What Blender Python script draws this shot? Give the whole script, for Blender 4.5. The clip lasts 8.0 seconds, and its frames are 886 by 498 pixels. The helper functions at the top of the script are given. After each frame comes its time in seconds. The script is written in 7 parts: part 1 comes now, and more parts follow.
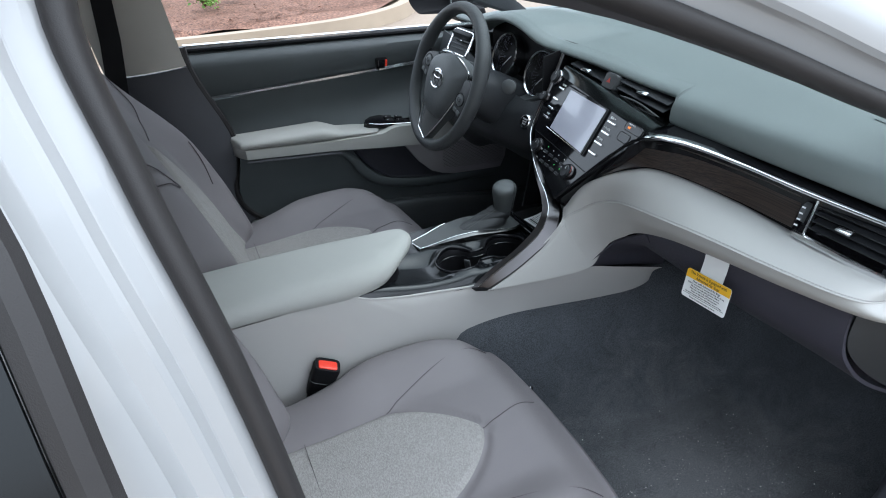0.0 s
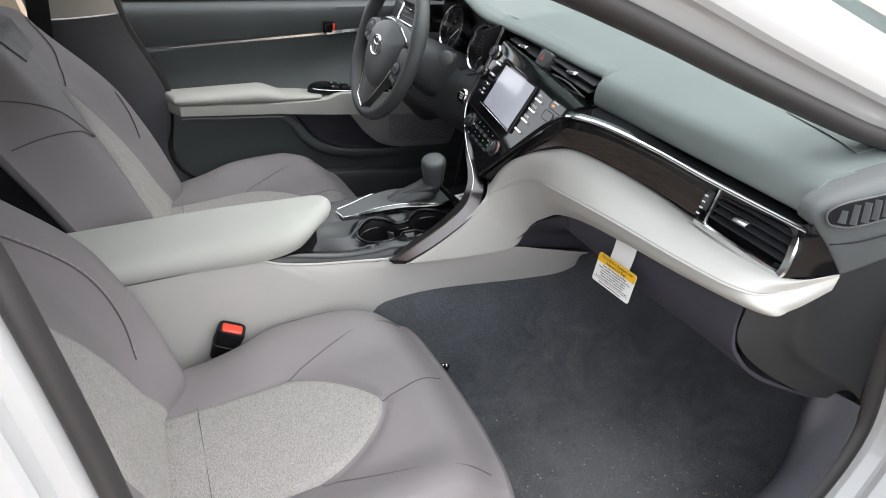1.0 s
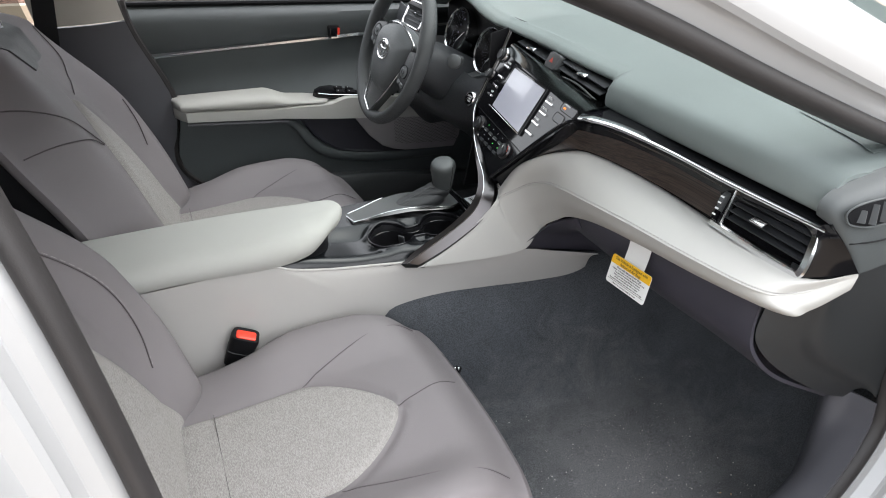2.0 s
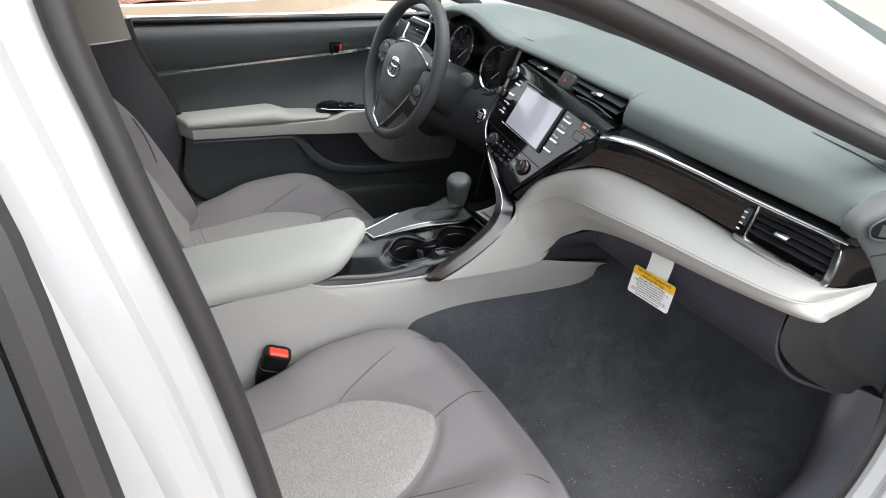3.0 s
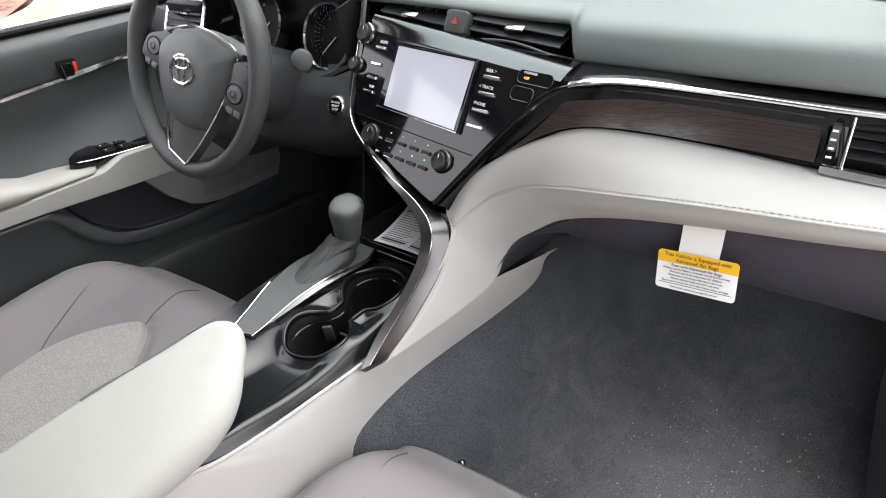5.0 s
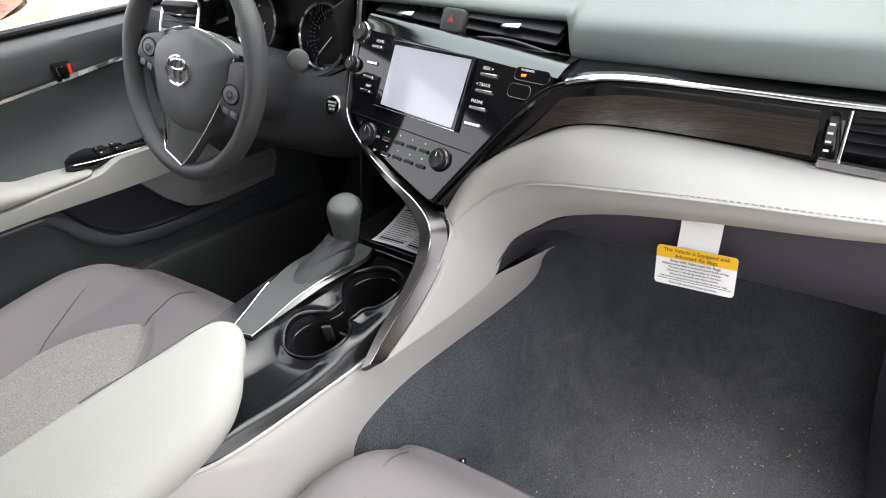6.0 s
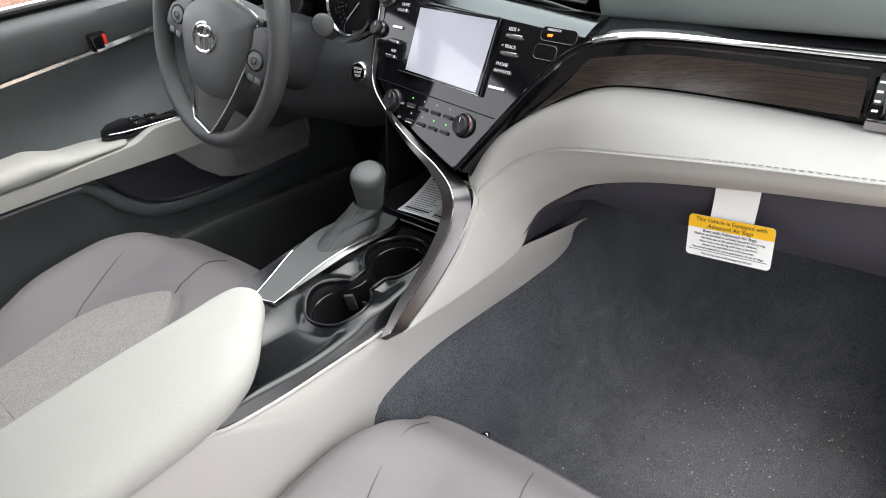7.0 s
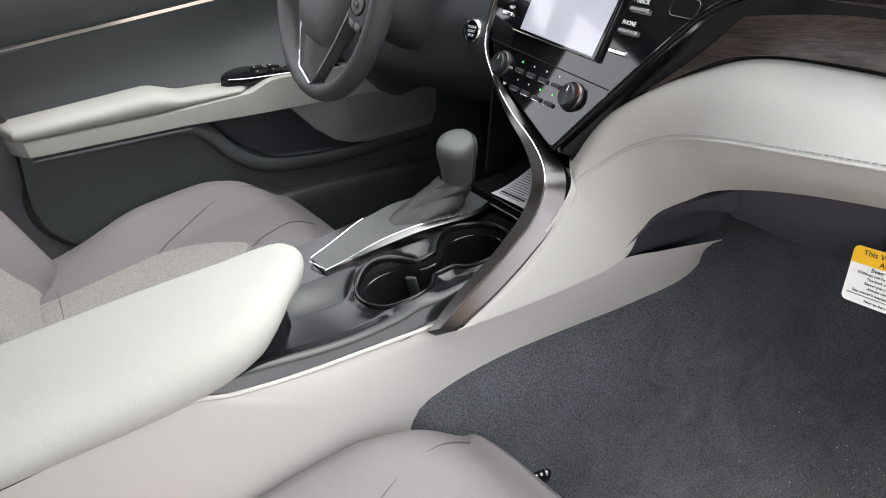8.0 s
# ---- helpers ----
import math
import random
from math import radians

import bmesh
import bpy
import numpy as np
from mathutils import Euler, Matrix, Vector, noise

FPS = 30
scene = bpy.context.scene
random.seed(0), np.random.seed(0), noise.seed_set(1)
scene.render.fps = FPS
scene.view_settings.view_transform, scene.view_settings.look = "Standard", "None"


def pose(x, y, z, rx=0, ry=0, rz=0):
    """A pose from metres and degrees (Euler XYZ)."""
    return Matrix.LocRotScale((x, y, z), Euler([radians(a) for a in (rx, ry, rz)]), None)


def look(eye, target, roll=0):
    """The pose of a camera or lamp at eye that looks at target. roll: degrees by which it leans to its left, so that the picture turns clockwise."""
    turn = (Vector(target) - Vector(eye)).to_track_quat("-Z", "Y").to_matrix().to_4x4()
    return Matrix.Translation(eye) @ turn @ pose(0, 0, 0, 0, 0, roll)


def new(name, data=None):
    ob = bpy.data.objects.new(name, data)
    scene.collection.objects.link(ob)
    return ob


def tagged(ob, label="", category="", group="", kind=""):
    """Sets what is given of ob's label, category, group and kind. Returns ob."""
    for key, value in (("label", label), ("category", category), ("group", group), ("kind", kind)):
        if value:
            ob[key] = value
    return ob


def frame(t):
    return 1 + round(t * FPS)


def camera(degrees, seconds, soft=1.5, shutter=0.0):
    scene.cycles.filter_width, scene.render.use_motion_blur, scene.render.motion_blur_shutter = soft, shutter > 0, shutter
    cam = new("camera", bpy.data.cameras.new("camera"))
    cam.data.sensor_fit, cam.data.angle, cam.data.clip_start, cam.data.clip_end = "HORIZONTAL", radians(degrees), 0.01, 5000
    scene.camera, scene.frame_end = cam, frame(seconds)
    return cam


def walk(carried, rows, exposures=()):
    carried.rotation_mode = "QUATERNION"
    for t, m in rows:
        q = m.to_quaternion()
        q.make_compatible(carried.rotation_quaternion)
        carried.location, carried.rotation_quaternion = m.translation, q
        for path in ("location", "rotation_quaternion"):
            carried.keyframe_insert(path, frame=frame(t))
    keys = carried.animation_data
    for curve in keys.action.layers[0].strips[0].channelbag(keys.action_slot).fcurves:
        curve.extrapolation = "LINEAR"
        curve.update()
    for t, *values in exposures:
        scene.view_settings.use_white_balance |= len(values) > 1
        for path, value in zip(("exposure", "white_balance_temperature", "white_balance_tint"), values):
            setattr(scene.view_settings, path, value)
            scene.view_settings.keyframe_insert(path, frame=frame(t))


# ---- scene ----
cam = camera(69.3, 8.0, soft=1.05)
PATH = [
    (0, (-0.321, -1.133, 1.339), (0.323, 0.473, 0.337), -4.6),
    (0.2, (-0.278, -1.142, 1.328), (0.353, 0.438, 0.277), -3.1),
    (0.3, (-0.263, -1.147, 1.321), (0.373, 0.415, 0.246), -2.5),
    (0.5, (-0.242, -1.155, 1.309), (0.398, 0.433, 0.276), -1.7),
    (0.7, (-0.223, -1.161, 1.304), (0.432, 0.387, 0.22), 0.4),
    (1, (-0.206, -1.171, 1.304), (0.489, 0.381, 0.252), 0.3),
    (1.5, (-0.213, -1.166, 1.309), (0.49, 0.399, 0.281), -0.2),
    (1.7, (-0.218, -1.163, 1.309), (0.481, 0.39, 0.26), -0.3),
    (2.8, (-0.324, -1.13, 1.324), (0.418, 0.406, 0.281), 0.5),
    (3, (-0.358, -1.122, 1.35), (0.455, 0.38, 0.31), 0.6),
    (3.3, (-0.374, -1.103, 1.353), (0.574, 0.315, 0.311), -0.4),
    (3.5, (-0.37, -1.041, 1.326), (0.58, 0.33, 0.222), -1.4),
    (3.7, (-0.332, -0.961, 1.299), (0.564, 0.438, 0.185), -6.6),
    (4, (-0.26, -0.824, 1.262), (0.626, 0.51, 0.064), -9.5),
    (4.2, (-0.242, -0.745, 1.241), (0.763, 0.511, 0.053), -9.8),
    (4.5, (-0.23, -0.671, 1.209), (1.007, 0.437, 0.095), -6.4),
    (4.7, (-0.246, -0.644, 1.198), (1.014, 0.427, 0.074), -6.4),
    (5, (-0.246, -0.628, 1.205), (0.997, 0.459, 0.077), -7.7),
    (5.2, (-0.251, -0.625, 1.206), (0.989, 0.45, 0.063), -9),
    (6.3, (-0.248, -0.627, 1.199), (1.006, 0.452, 0.075), -7.9),
    (6.5, (-0.246, -0.629, 1.195), (0.974, 0.468, 0.052), -9.8),
    (7, (-0.226, -0.642, 1.175), (0.907, 0.526, 0.012), -10.4),
    (7.2, (-0.198, -0.658, 1.177), (0.789, 0.638, 0.017), -12),
    (7.5, (-0.136, -0.696, 1.169), (0.713, 0.693, 0.007), -10.8),
    (7.7, (-0.131, -0.679, 1.124), (0.733, 0.721, -0.013), -7.2),
    (7.8, (-0.124, -0.662, 1.100), (0.755, 0.734, -0.031), -6.5),
    (8, (-0.096, -0.62, 1.06), (0.711, 0.855, -0.022), -9.3),
]
EXPOSURES = [(0.0, 0.98, 5450, 6), (0.2, 1.16, 5850, 8), (0.5, 1.40, 6150, 10), (1.5, 1.45, 6150, 10), (3.0, 1.38, 6150, 10), (4.0, 1.58, 6250, 12), (4.6, 1.85, 6300, 13), (8.0, 1.82, 6280, 11.5)]
walk(cam, [(t, look(eye, target, roll)) for t, eye, target, roll in PATH], EXPOSURES)

# ---------------------------------------------------------------- daylight: a bright overcast sky
world = bpy.data.worlds.new("overcast sky")
scene.world = world
world.use_nodes = True
wn = world.node_tree
sky = wn.nodes.new("ShaderNodeTexSky")
sky.sky_type, sky.sun_disc = "NISHITA", False
sky.sun_elevation, sky.sun_rotation = radians(51.5), radians(105)
sky.dust_density, sky.air_density, sky.ozone_density = 6.0, 1.2, 1.0
grey = wn.nodes.new("ShaderNodeHueSaturation")
grey.inputs["Saturation"].default_value = 0.5
wn.links.new(sky.outputs["Color"], grey.inputs["Color"])
# cloud cover: the sky brightens from the horizon to the zenith
wtc, wsep, wmap, wmul = (wn.nodes.new("ShaderNode" + k) for k in ("TexCoord", "SeparateXYZ", "MapRange", "Mix"))
wmap.inputs["From Min"].default_value, wmap.inputs["From Max"].default_value = 0.0, 1.0
wmap.inputs["To Min"].default_value, wmap.inputs["To Max"].default_value = 1.1, 1.4
wmul.data_type, wmul.blend_type = "RGBA", "MULTIPLY"
wmul.inputs["Factor"].default_value = 1.0
wn.links.new(wtc.outputs["Generated"], wsep.inputs["Vector"])
wn.links.new(wsep.outputs["Z"], wmap.inputs["Value"])
# a closed layer of cloud evens the sky out
cloud = wn.nodes.new("ShaderNodeMix")
cloud.data_type = "RGBA"
cloud.inputs["Factor"].default_value, cloud.inputs["B"].default_value = 0.65, (8.95, 8.8, 8.55, 1)
wn.links.new(grey.outputs["Color"], cloud.inputs["A"])
wn.links.new(cloud.outputs["Result"], wmul.inputs["A"])
wn.links.new(wmap.outputs["Result"], wmul.inputs["B"])
wn.links.new(wmul.outputs["Result"], wn.nodes["Background"].inputs["Color"])
wn.nodes["Background"].inputs["Strength"].default_value = 0.148
sun = new("sun", bpy.data.lights.new("sun", "SUN"))
sun.data.energy, sun.data.angle, sun.data.color = 0.5, radians(60), (1.0, 0.97, 0.93)
sun.matrix_basis = look((5, -14, 15), (0, 0, 0))

# ---------------------------------------------------------------- tools
V = Vector


def cr(points, n, closed=False):
    """n points on a Catmull-Rom curve through the given ones."""
    p = [V(q) for q in points]
    m = len(p)
    out = []
    spans = m if closed else m - 1
    for i in range(n):
        u = i / n * spans if closed else i / (n - 1) * spans
        k = min(int(u), spans - 1)
        f = u - k
        if closed:
            a, b, c, d = (p[(k + j) % m] for j in (-1, 0, 1, 2))
        else:
            b, c = p[k], p[k + 1]
            a = p[k - 1] if k else b * 2 - c
            d = p[k + 2] if k + 2 < m else c * 2 - b
        out.append(0.5 * ((2 * b) + (c - a) * f + (2 * a - 5 * b + 4 * c - d) * f * f + (3 * b - a - 3 * c + d) * f ** 3))
    return out


def lerp(a, b, f):
    return a + (b - a) * f


def clamp(v, a=0.0, b=1.0):
    return max(a, min(b, v))


def smooth(a, b, v):
    f = clamp((v - a) / (b - a))
    return f * f * (3 - 2 * f)


def grid(rows, wrap_u=False, wrap_v=False, thick=0.0, bm=None):
    """A sheet through rows of points, thickened where wished."""
    bm = bm or bmesh.new()
    vs = [[bm.verts.new(p) for p in row] for row in rows]
    nu, nv = len(rows), len(rows[0])
    faces = []
    for i in range(nu if wrap_u else nu - 1):
        for j in range(nv if wrap_v else nv - 1):
            a, b = vs[i][j], vs[i][(j + 1) % nv]
            c, d = vs[(i + 1) % nu][(j + 1) % nv], vs[(i + 1) % nu][j]
            faces.append(bm.faces.new((a, b, c, d)))
    if thick:
        bmesh.ops.recalc_face_normals(bm, faces=faces)
        bmesh.ops.solidify(bm, geom=faces, thickness=thick)
    return bm


def sheet(f, nu, nv, thick=0.0):
    return grid([[V(f(i / (nu - 1), j / (nv - 1))) for j in range(nv)] for i in range(nu)], thick=thick)


def loft(curves, n, thick=0.0, across=0):
    """A sheet over curves of control points; across: points over them."""
    rows = [cr(c, n) for c in curves]
    if across:
        cols = [cr([r[i] for r in rows], across) for i in range(n)]
        rows = [[cols[i][k] for i in range(n)] for k in range(across)]
    return grid(rows, thick=thick)


def frames_along(path, closed=False):
    m = len(path)
    tans = []
    for i in range(m):
        a = path[i - 1] if i or closed else path[0]
        b = path[(i + 1) % m] if i < m - 1 or closed else path[-1]
        tans.append((b - a).normalized())
    up = V((0, 0, 1)) if abs(tans[0].z) < 0.9 else V((1, 0, 0))
    n = (up - tans[0] * up.dot(tans[0])).normalized()
    out = []
    for t in tans:
        n = (n - t * n.dot(t)).normalized()
        out.append((t, n, t.cross(n)))
    return out


def sweep(path, prof, closed=False, scale=None, up=None, bm=None, caps=True):
    """A profile (n, b) carried along a path; up fixes its first axis."""
    bm = bm or bmesh.new()
    fr = frames_along(path, closed)
    rows = []
    for i, (p, (t, n, b)) in enumerate(zip(path, fr)):
        if up is not None:
            u = V(up)
            n = (u - t * u.dot(t)).normalized()
            b = t.cross(n)
        s = scale(i / (len(path) - 1)) if scale else 1.0
        rows.append([bm.verts.new(p + n * (a * s) + b * (c * s)) for a, c in prof])
    m = len(prof)
    for i in range(len(rows) if closed else len(rows) - 1):
        r, q = rows[i], rows[(i + 1) % len(rows)]
        for j in range(m):
            bm.faces.new((r[j], r[(j + 1) % m], q[(j + 1) % m], q[j]))
    if caps and not closed:
        bm.faces.new(rows[0])
        bm.faces.new(rows[-1][::-1])
    return bm


def circle(r, n=10, r2=None):
    return [(r * math.cos(2 * math.pi * k / n), (r2 or r) * math.sin(2 * math.pi * k / n)) for k in range(n)]


def tube(path, r, n=8, closed=False, bm=None):
    return sweep([V(p) for p in path], circle(r, n), closed, bm=bm)


def box(size, m=None, bevel=0.0, seg=2, bm=None):
    own = bmesh.new()
    bmesh.ops.create_cube(own, size=1.0, matrix=Matrix.Diagonal((*size, 1)))
    if bevel:
        bmesh.ops.bevel(own, geom=own.edges[:], offset=bevel, segments=seg, profile=0.5, affect="EDGES")
    if m is not None:
        own.transform(m)
    return join(own, bm)


def join(own, bm):
    if bm is None:
        return own
    me = bpy.data.meshes.new("tmp")
    own.to_mesh(me)
    own.free()
    bm.from_mesh(me)
    bpy.data.meshes.remove(me)
    return bm


def lathe(profile, n=32, m=None, bm=None):
    """A profile of (radius, height) turned about z."""
    own = bmesh.new()
    rows = [[V((r * math.cos(2 * math.pi * k / n), r * math.sin(2 * math.pi * k / n), h)) for k in range(n)] for r, h in profile]
    grid(rows, wrap_v=True, bm=own)
    bmesh.ops.remove_doubles(own, verts=own.verts[:], dist=1e-6)
    if m is not None:
        own.transform(m)
    return join(own, bm)


def plate(outline, depth, m=None, bevel=0.0, seg=2, bm=None):
    """A flat outline (x, y), given depth along -z, with its front rim rounded."""
    own = bmesh.new()
    f = own.faces.new([own.verts.new((x, y, 0)) for x, y in outline])
    if f.calc_area() and f.normal.z < 0:
        f.normal_flip()
    own.normal_update()
    if own.faces[:][0].normal.z < 0:
        bmesh.ops.reverse_faces(own, faces=own.faces[:])
    rim = list(own.edges)
    got = bmesh.ops.extrude_face_region(own, geom=own.faces[:])
    moved = [g for g in got["geom"] if isinstance(g, bmesh.types.BMVert)]
    bmesh.ops.translate(own, verts=moved, vec=(0, 0, -depth))
    bmesh.ops.recalc_face_normals(own, faces=own.faces[:])
    if bevel:
        top = [e for e in own.edges if all(abs(v.co.z) < 1e-7 for v in e.verts)]
        bmesh.ops.bevel(own, geom=top, offset=bevel, segments=seg, profile=0.5, affect="EDGES")
    if m is not None:
        own.transform(m)
    return join(own, bm)


def rounded(w, h, r, n=5):
    """The outline of a rectangle with round corners about (0, 0)."""
    out = []
    for cx, cy, a in ((w / 2 - r, h / 2 - r, 0), (r - w / 2, h / 2 - r, 90), (r - w / 2, r - h / 2, 180), (w / 2 - r, r - h / 2, 270)):
        out += [(cx + r * math.cos(radians(a + 90 * k / n)), cy + r * math.sin(radians(a + 90 * k / n))) for k in range(n + 1)]
    return out


def basis(o, x, z):
    """A pose at o whose x and z axes point so."""
    z = V(z).normalized()
    x = V(x)
    x = (x - z * x.dot(z)).normalized()
    y = z.cross(x)
    return Matrix.Translation(V(o)) @ Matrix((x, y, z)).transposed().to_4x4()


def letters(text, size, m, gap=0.0002):
    """Text in the built-in font as a thin mesh, centred, in the xy-plane of m."""
    cu = bpy.data.curves.new("letters", "FONT")
    cu.body, cu.size, cu.align_x, cu.align_y, cu.extrude, cu.resolution_u = text, size, "CENTER", "CENTER", gap, 2
    ob = bpy.data.objects.new("letters", cu)
    me = bpy.data.meshes.new_from_object(ob)
    bm = bmesh.new()
    bm.from_mesh(me)
    bm.transform(m)
    bpy.data.objects.remove(ob)
    bpy.data.curves.remove(cu)
    bpy.data.meshes.remove(me)
    return bm


def part(name, bm, material, parent=None, label="", flat=False, angle=40):
    """One mesh object, under a thing or a part."""
    bmesh.ops.recalc_face_normals(bm, faces=bm.faces[:])
    me = bpy.data.meshes.new(name)
    bm.to_mesh(me)
    bm.free()
    me.materials.append(material)
    if not flat:
        me.shade_smooth()
        me.set_sharp_from_angle(angle=radians(angle))
    ob = new(name, me)
    if parent is not None:
        ob.parent = parent
    if label:
        tagged(ob, label)
    return ob


def thing(name, label, category, at=(0, 0, 0), group="", kind=""):
    ob = new(name)
    ob.empty_display_size = 0.05
    ob.location = at
    bpy.context.view_layer.update()
    return tagged(ob, label, category, group, kind)


def structure(name, bm, material, label, category, flat=False, angle=40):
    return tagged(part(name, bm, material, None, "", flat, angle), label, category, "", "structure")


# ---------------------------------------------------------------- materials
def material(name, colour, rough=0.5, metal=0.0, vary=0.15, vscale=8.0, grain=0.0, gscale=900.0, coat=0.0, spec=0.5, second=None, stains=None, fleck=0.0, ior=1.5, coat_rough=0.04, lit_dust=None):
    """A surface with slow variation, fine grain and, where wished, stains or a second colour by island."""
    mt = bpy.data.materials.new(name)
    mt.use_nodes = True
    nt = mt.node_tree
    b = nt.nodes["Principled BSDF"]
    b.inputs["Roughness"].default_value, b.inputs["Metallic"].default_value = rough, metal
    b.inputs["Coat Weight"].default_value, b.inputs["Coat Roughness"].default_value = coat, coat_rough
    b.inputs["Coat IOR"].default_value = ior
    b.inputs["Specular IOR Level"].default_value = spec
    tc = nt.nodes.new("ShaderNodeTexCoord")
    slow = nt.nodes.new("ShaderNodeTexNoise")
    slow.inputs["Scale"].default_value, slow.inputs["Detail"].default_value = vscale, 5.0
    nt.links.new(tc.outputs["Object"], slow.inputs["Vector"])
    ramp = nt.nodes.new("ShaderNodeValToRGB")
    lo = [c * (1 - vary) for c in colour]
    hi = [c * (1 + vary) for c in (second or colour)]
    ramp.color_ramp.elements[0].position, ramp.color_ramp.elements[1].position = 0.3, 0.7
    ramp.color_ramp.elements[0].color, ramp.color_ramp.elements[1].color = (*lo, 1), (*hi, 1)
    nt.links.new(slow.outputs["Fac"], ramp.inputs["Fac"])
    col = ramp.outputs["Color"]
    if stains:
        sc, scol, a, z = stains
        ns = nt.nodes.new("ShaderNodeTexNoise")
        ns.inputs["Scale"].default_value, ns.inputs["Detail"].default_value, ns.inputs["Roughness"].default_value = sc, 8.0, 0.7
        nt.links.new(tc.outputs["Object"], ns.inputs["Vector"])
        r2 = nt.nodes.new("ShaderNodeMapRange")
        r2.inputs["From Min"].default_value, r2.inputs["From Max"].default_value = a, z
        nt.links.new(ns.outputs["Fac"], r2.inputs["Value"])
        mx = nt.nodes.new("ShaderNodeMix")
        mx.data_type = "RGBA"
        nt.links.new(r2.outputs["Result"], mx.inputs["Factor"])
        nt.links.new(col, mx.inputs["A"])
        mx.inputs["B"].default_value = (*scol, 1)
        col = mx.outputs["Result"]
    if lit_dust:
        # a ragged patch of ground-in dust round a spot of the floor, with daylight painted in
        spot, reach, dcol = lit_dust
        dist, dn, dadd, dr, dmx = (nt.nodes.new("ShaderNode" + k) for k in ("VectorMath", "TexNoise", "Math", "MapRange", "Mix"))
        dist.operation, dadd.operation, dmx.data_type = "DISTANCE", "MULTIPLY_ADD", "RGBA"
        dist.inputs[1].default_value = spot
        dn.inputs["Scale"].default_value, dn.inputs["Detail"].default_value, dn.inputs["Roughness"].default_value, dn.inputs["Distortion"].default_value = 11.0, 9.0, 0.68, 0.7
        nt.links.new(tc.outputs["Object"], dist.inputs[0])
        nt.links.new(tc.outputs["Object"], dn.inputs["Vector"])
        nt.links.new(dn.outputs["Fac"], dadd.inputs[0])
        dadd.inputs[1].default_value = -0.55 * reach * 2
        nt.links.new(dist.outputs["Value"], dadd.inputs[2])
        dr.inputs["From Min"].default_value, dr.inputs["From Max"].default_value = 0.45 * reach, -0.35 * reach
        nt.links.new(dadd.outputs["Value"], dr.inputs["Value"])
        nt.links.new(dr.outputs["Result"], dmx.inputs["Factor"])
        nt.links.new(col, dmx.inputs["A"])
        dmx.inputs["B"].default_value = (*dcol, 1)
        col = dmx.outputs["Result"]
    if fleck:
        fl = nt.nodes.new("ShaderNodeTexNoise")
        fl.inputs["Scale"].default_value, fl.inputs["Detail"].default_value = gscale * 0.55, 2.0
        nt.links.new(tc.outputs["Object"], fl.inputs["Vector"])
        fr = nt.nodes.new("ShaderNodeMapRange")
        fr.inputs["From Min"].default_value, fr.inputs["From Max"].default_value = 0.36, 0.64
        fr.inputs["To Min"].default_value, fr.inputs["To Max"].default_value = 1 - fleck, 1 + fleck
        nt.links.new(fl.outputs["Fac"], fr.inputs["Value"])
        fm = nt.nodes.new("ShaderNodeMix")
        fm.data_type, fm.blend_type = "RGBA", "MULTIPLY"
        fm.inputs["Factor"].default_value = 1.0
        nt.links.new(col, fm.inputs["A"])
        nt.links.new(fr.outputs["Result"], fm.inputs["B"])
        col = fm.outputs["Result"]
    nt.links.new(col, b.inputs["Base Color"])
    if grain:
        fine = nt.nodes.new("ShaderNodeTexNoise")
        fine.inputs["Scale"].default_value, fine.inputs["Detail"].default_value = gscale, 3.0
        nt.links.new(tc.outputs["Object"], fine.inputs["Vector"])
        bump = nt.nodes.new("ShaderNodeBump")
        bump.inputs["Strength"].default_value, bump.inputs["Distance"].default_value = grain, 0.002
        nt.links.new(fine.outputs["Fac"], bump.inputs["Height"])
        nt.links.new(bump.outputs["Normal"], b.inputs["Normal"])
        rr = nt.nodes.new("ShaderNodeMapRange")
        rr.inputs["To Min"].default_value, rr.inputs["To Max"].default_value = max(0.0, rough - 0.06), min(1.0, rough + 0.06)
        nt.links.new(slow.outputs["Fac"], rr.inputs["Value"])
        nt.links.new(rr.outputs["Result"], b.inputs["Roughness"])
    return mt


def streaked(name, dark, light, stretch, rough, coat=0.0, scale=60.0, bump=0.0):
    """Long streaks: wood grain. stretch: the scale along x, y, z."""
    mt = bpy.data.materials.new(name)
    mt.use_nodes = True
    nt = mt.node_tree
    b = nt.nodes["Principled BSDF"]
    b.inputs["Roughness"].default_value = rough
    b.inputs["Coat Weight"].default_value, b.inputs["Coat Roughness"].default_value = coat, 0.03
    tc = nt.nodes.new("ShaderNodeTexCoord")
    mp = nt.nodes.new("ShaderNodeMapping")
    mp.inputs["Scale"].default_value = stretch
    nt.links.new(tc.outputs["Object"], mp.inputs["Vector"])
    ns = nt.nodes.new("ShaderNodeTexNoise")
    ns.inputs["Scale"].default_value, ns.inputs["Detail"].default_value, ns.inputs["Roughness"].default_value = scale, 6.0, 0.65
    nt.links.new(mp.outputs["Vector"], ns.inputs["Vector"])
    ramp = nt.nodes.new("ShaderNodeValToRGB")
    ramp.color_ramp.elements[0].position, ramp.color_ramp.elements[1].position = 0.38, 0.64
    ramp.color_ramp.elements[0].color, ramp.color_ramp.elements[1].color = (*dark, 1), (*light, 1)
    nt.links.new(ns.outputs["Fac"], ramp.inputs["Fac"])
    nt.links.new(ramp.outputs["Color"], b.inputs["Base Color"])
    if bump:
        bp = nt.nodes.new("ShaderNodeBump")
        bp.inputs["Strength"].default_value, bp.inputs["Distance"].default_value = bump, 0.001
        nt.links.new(ns.outputs["Fac"], bp.inputs["Height"])
        nt.links.new(bp.outputs["Normal"], b.inputs["Normal"])
    return mt


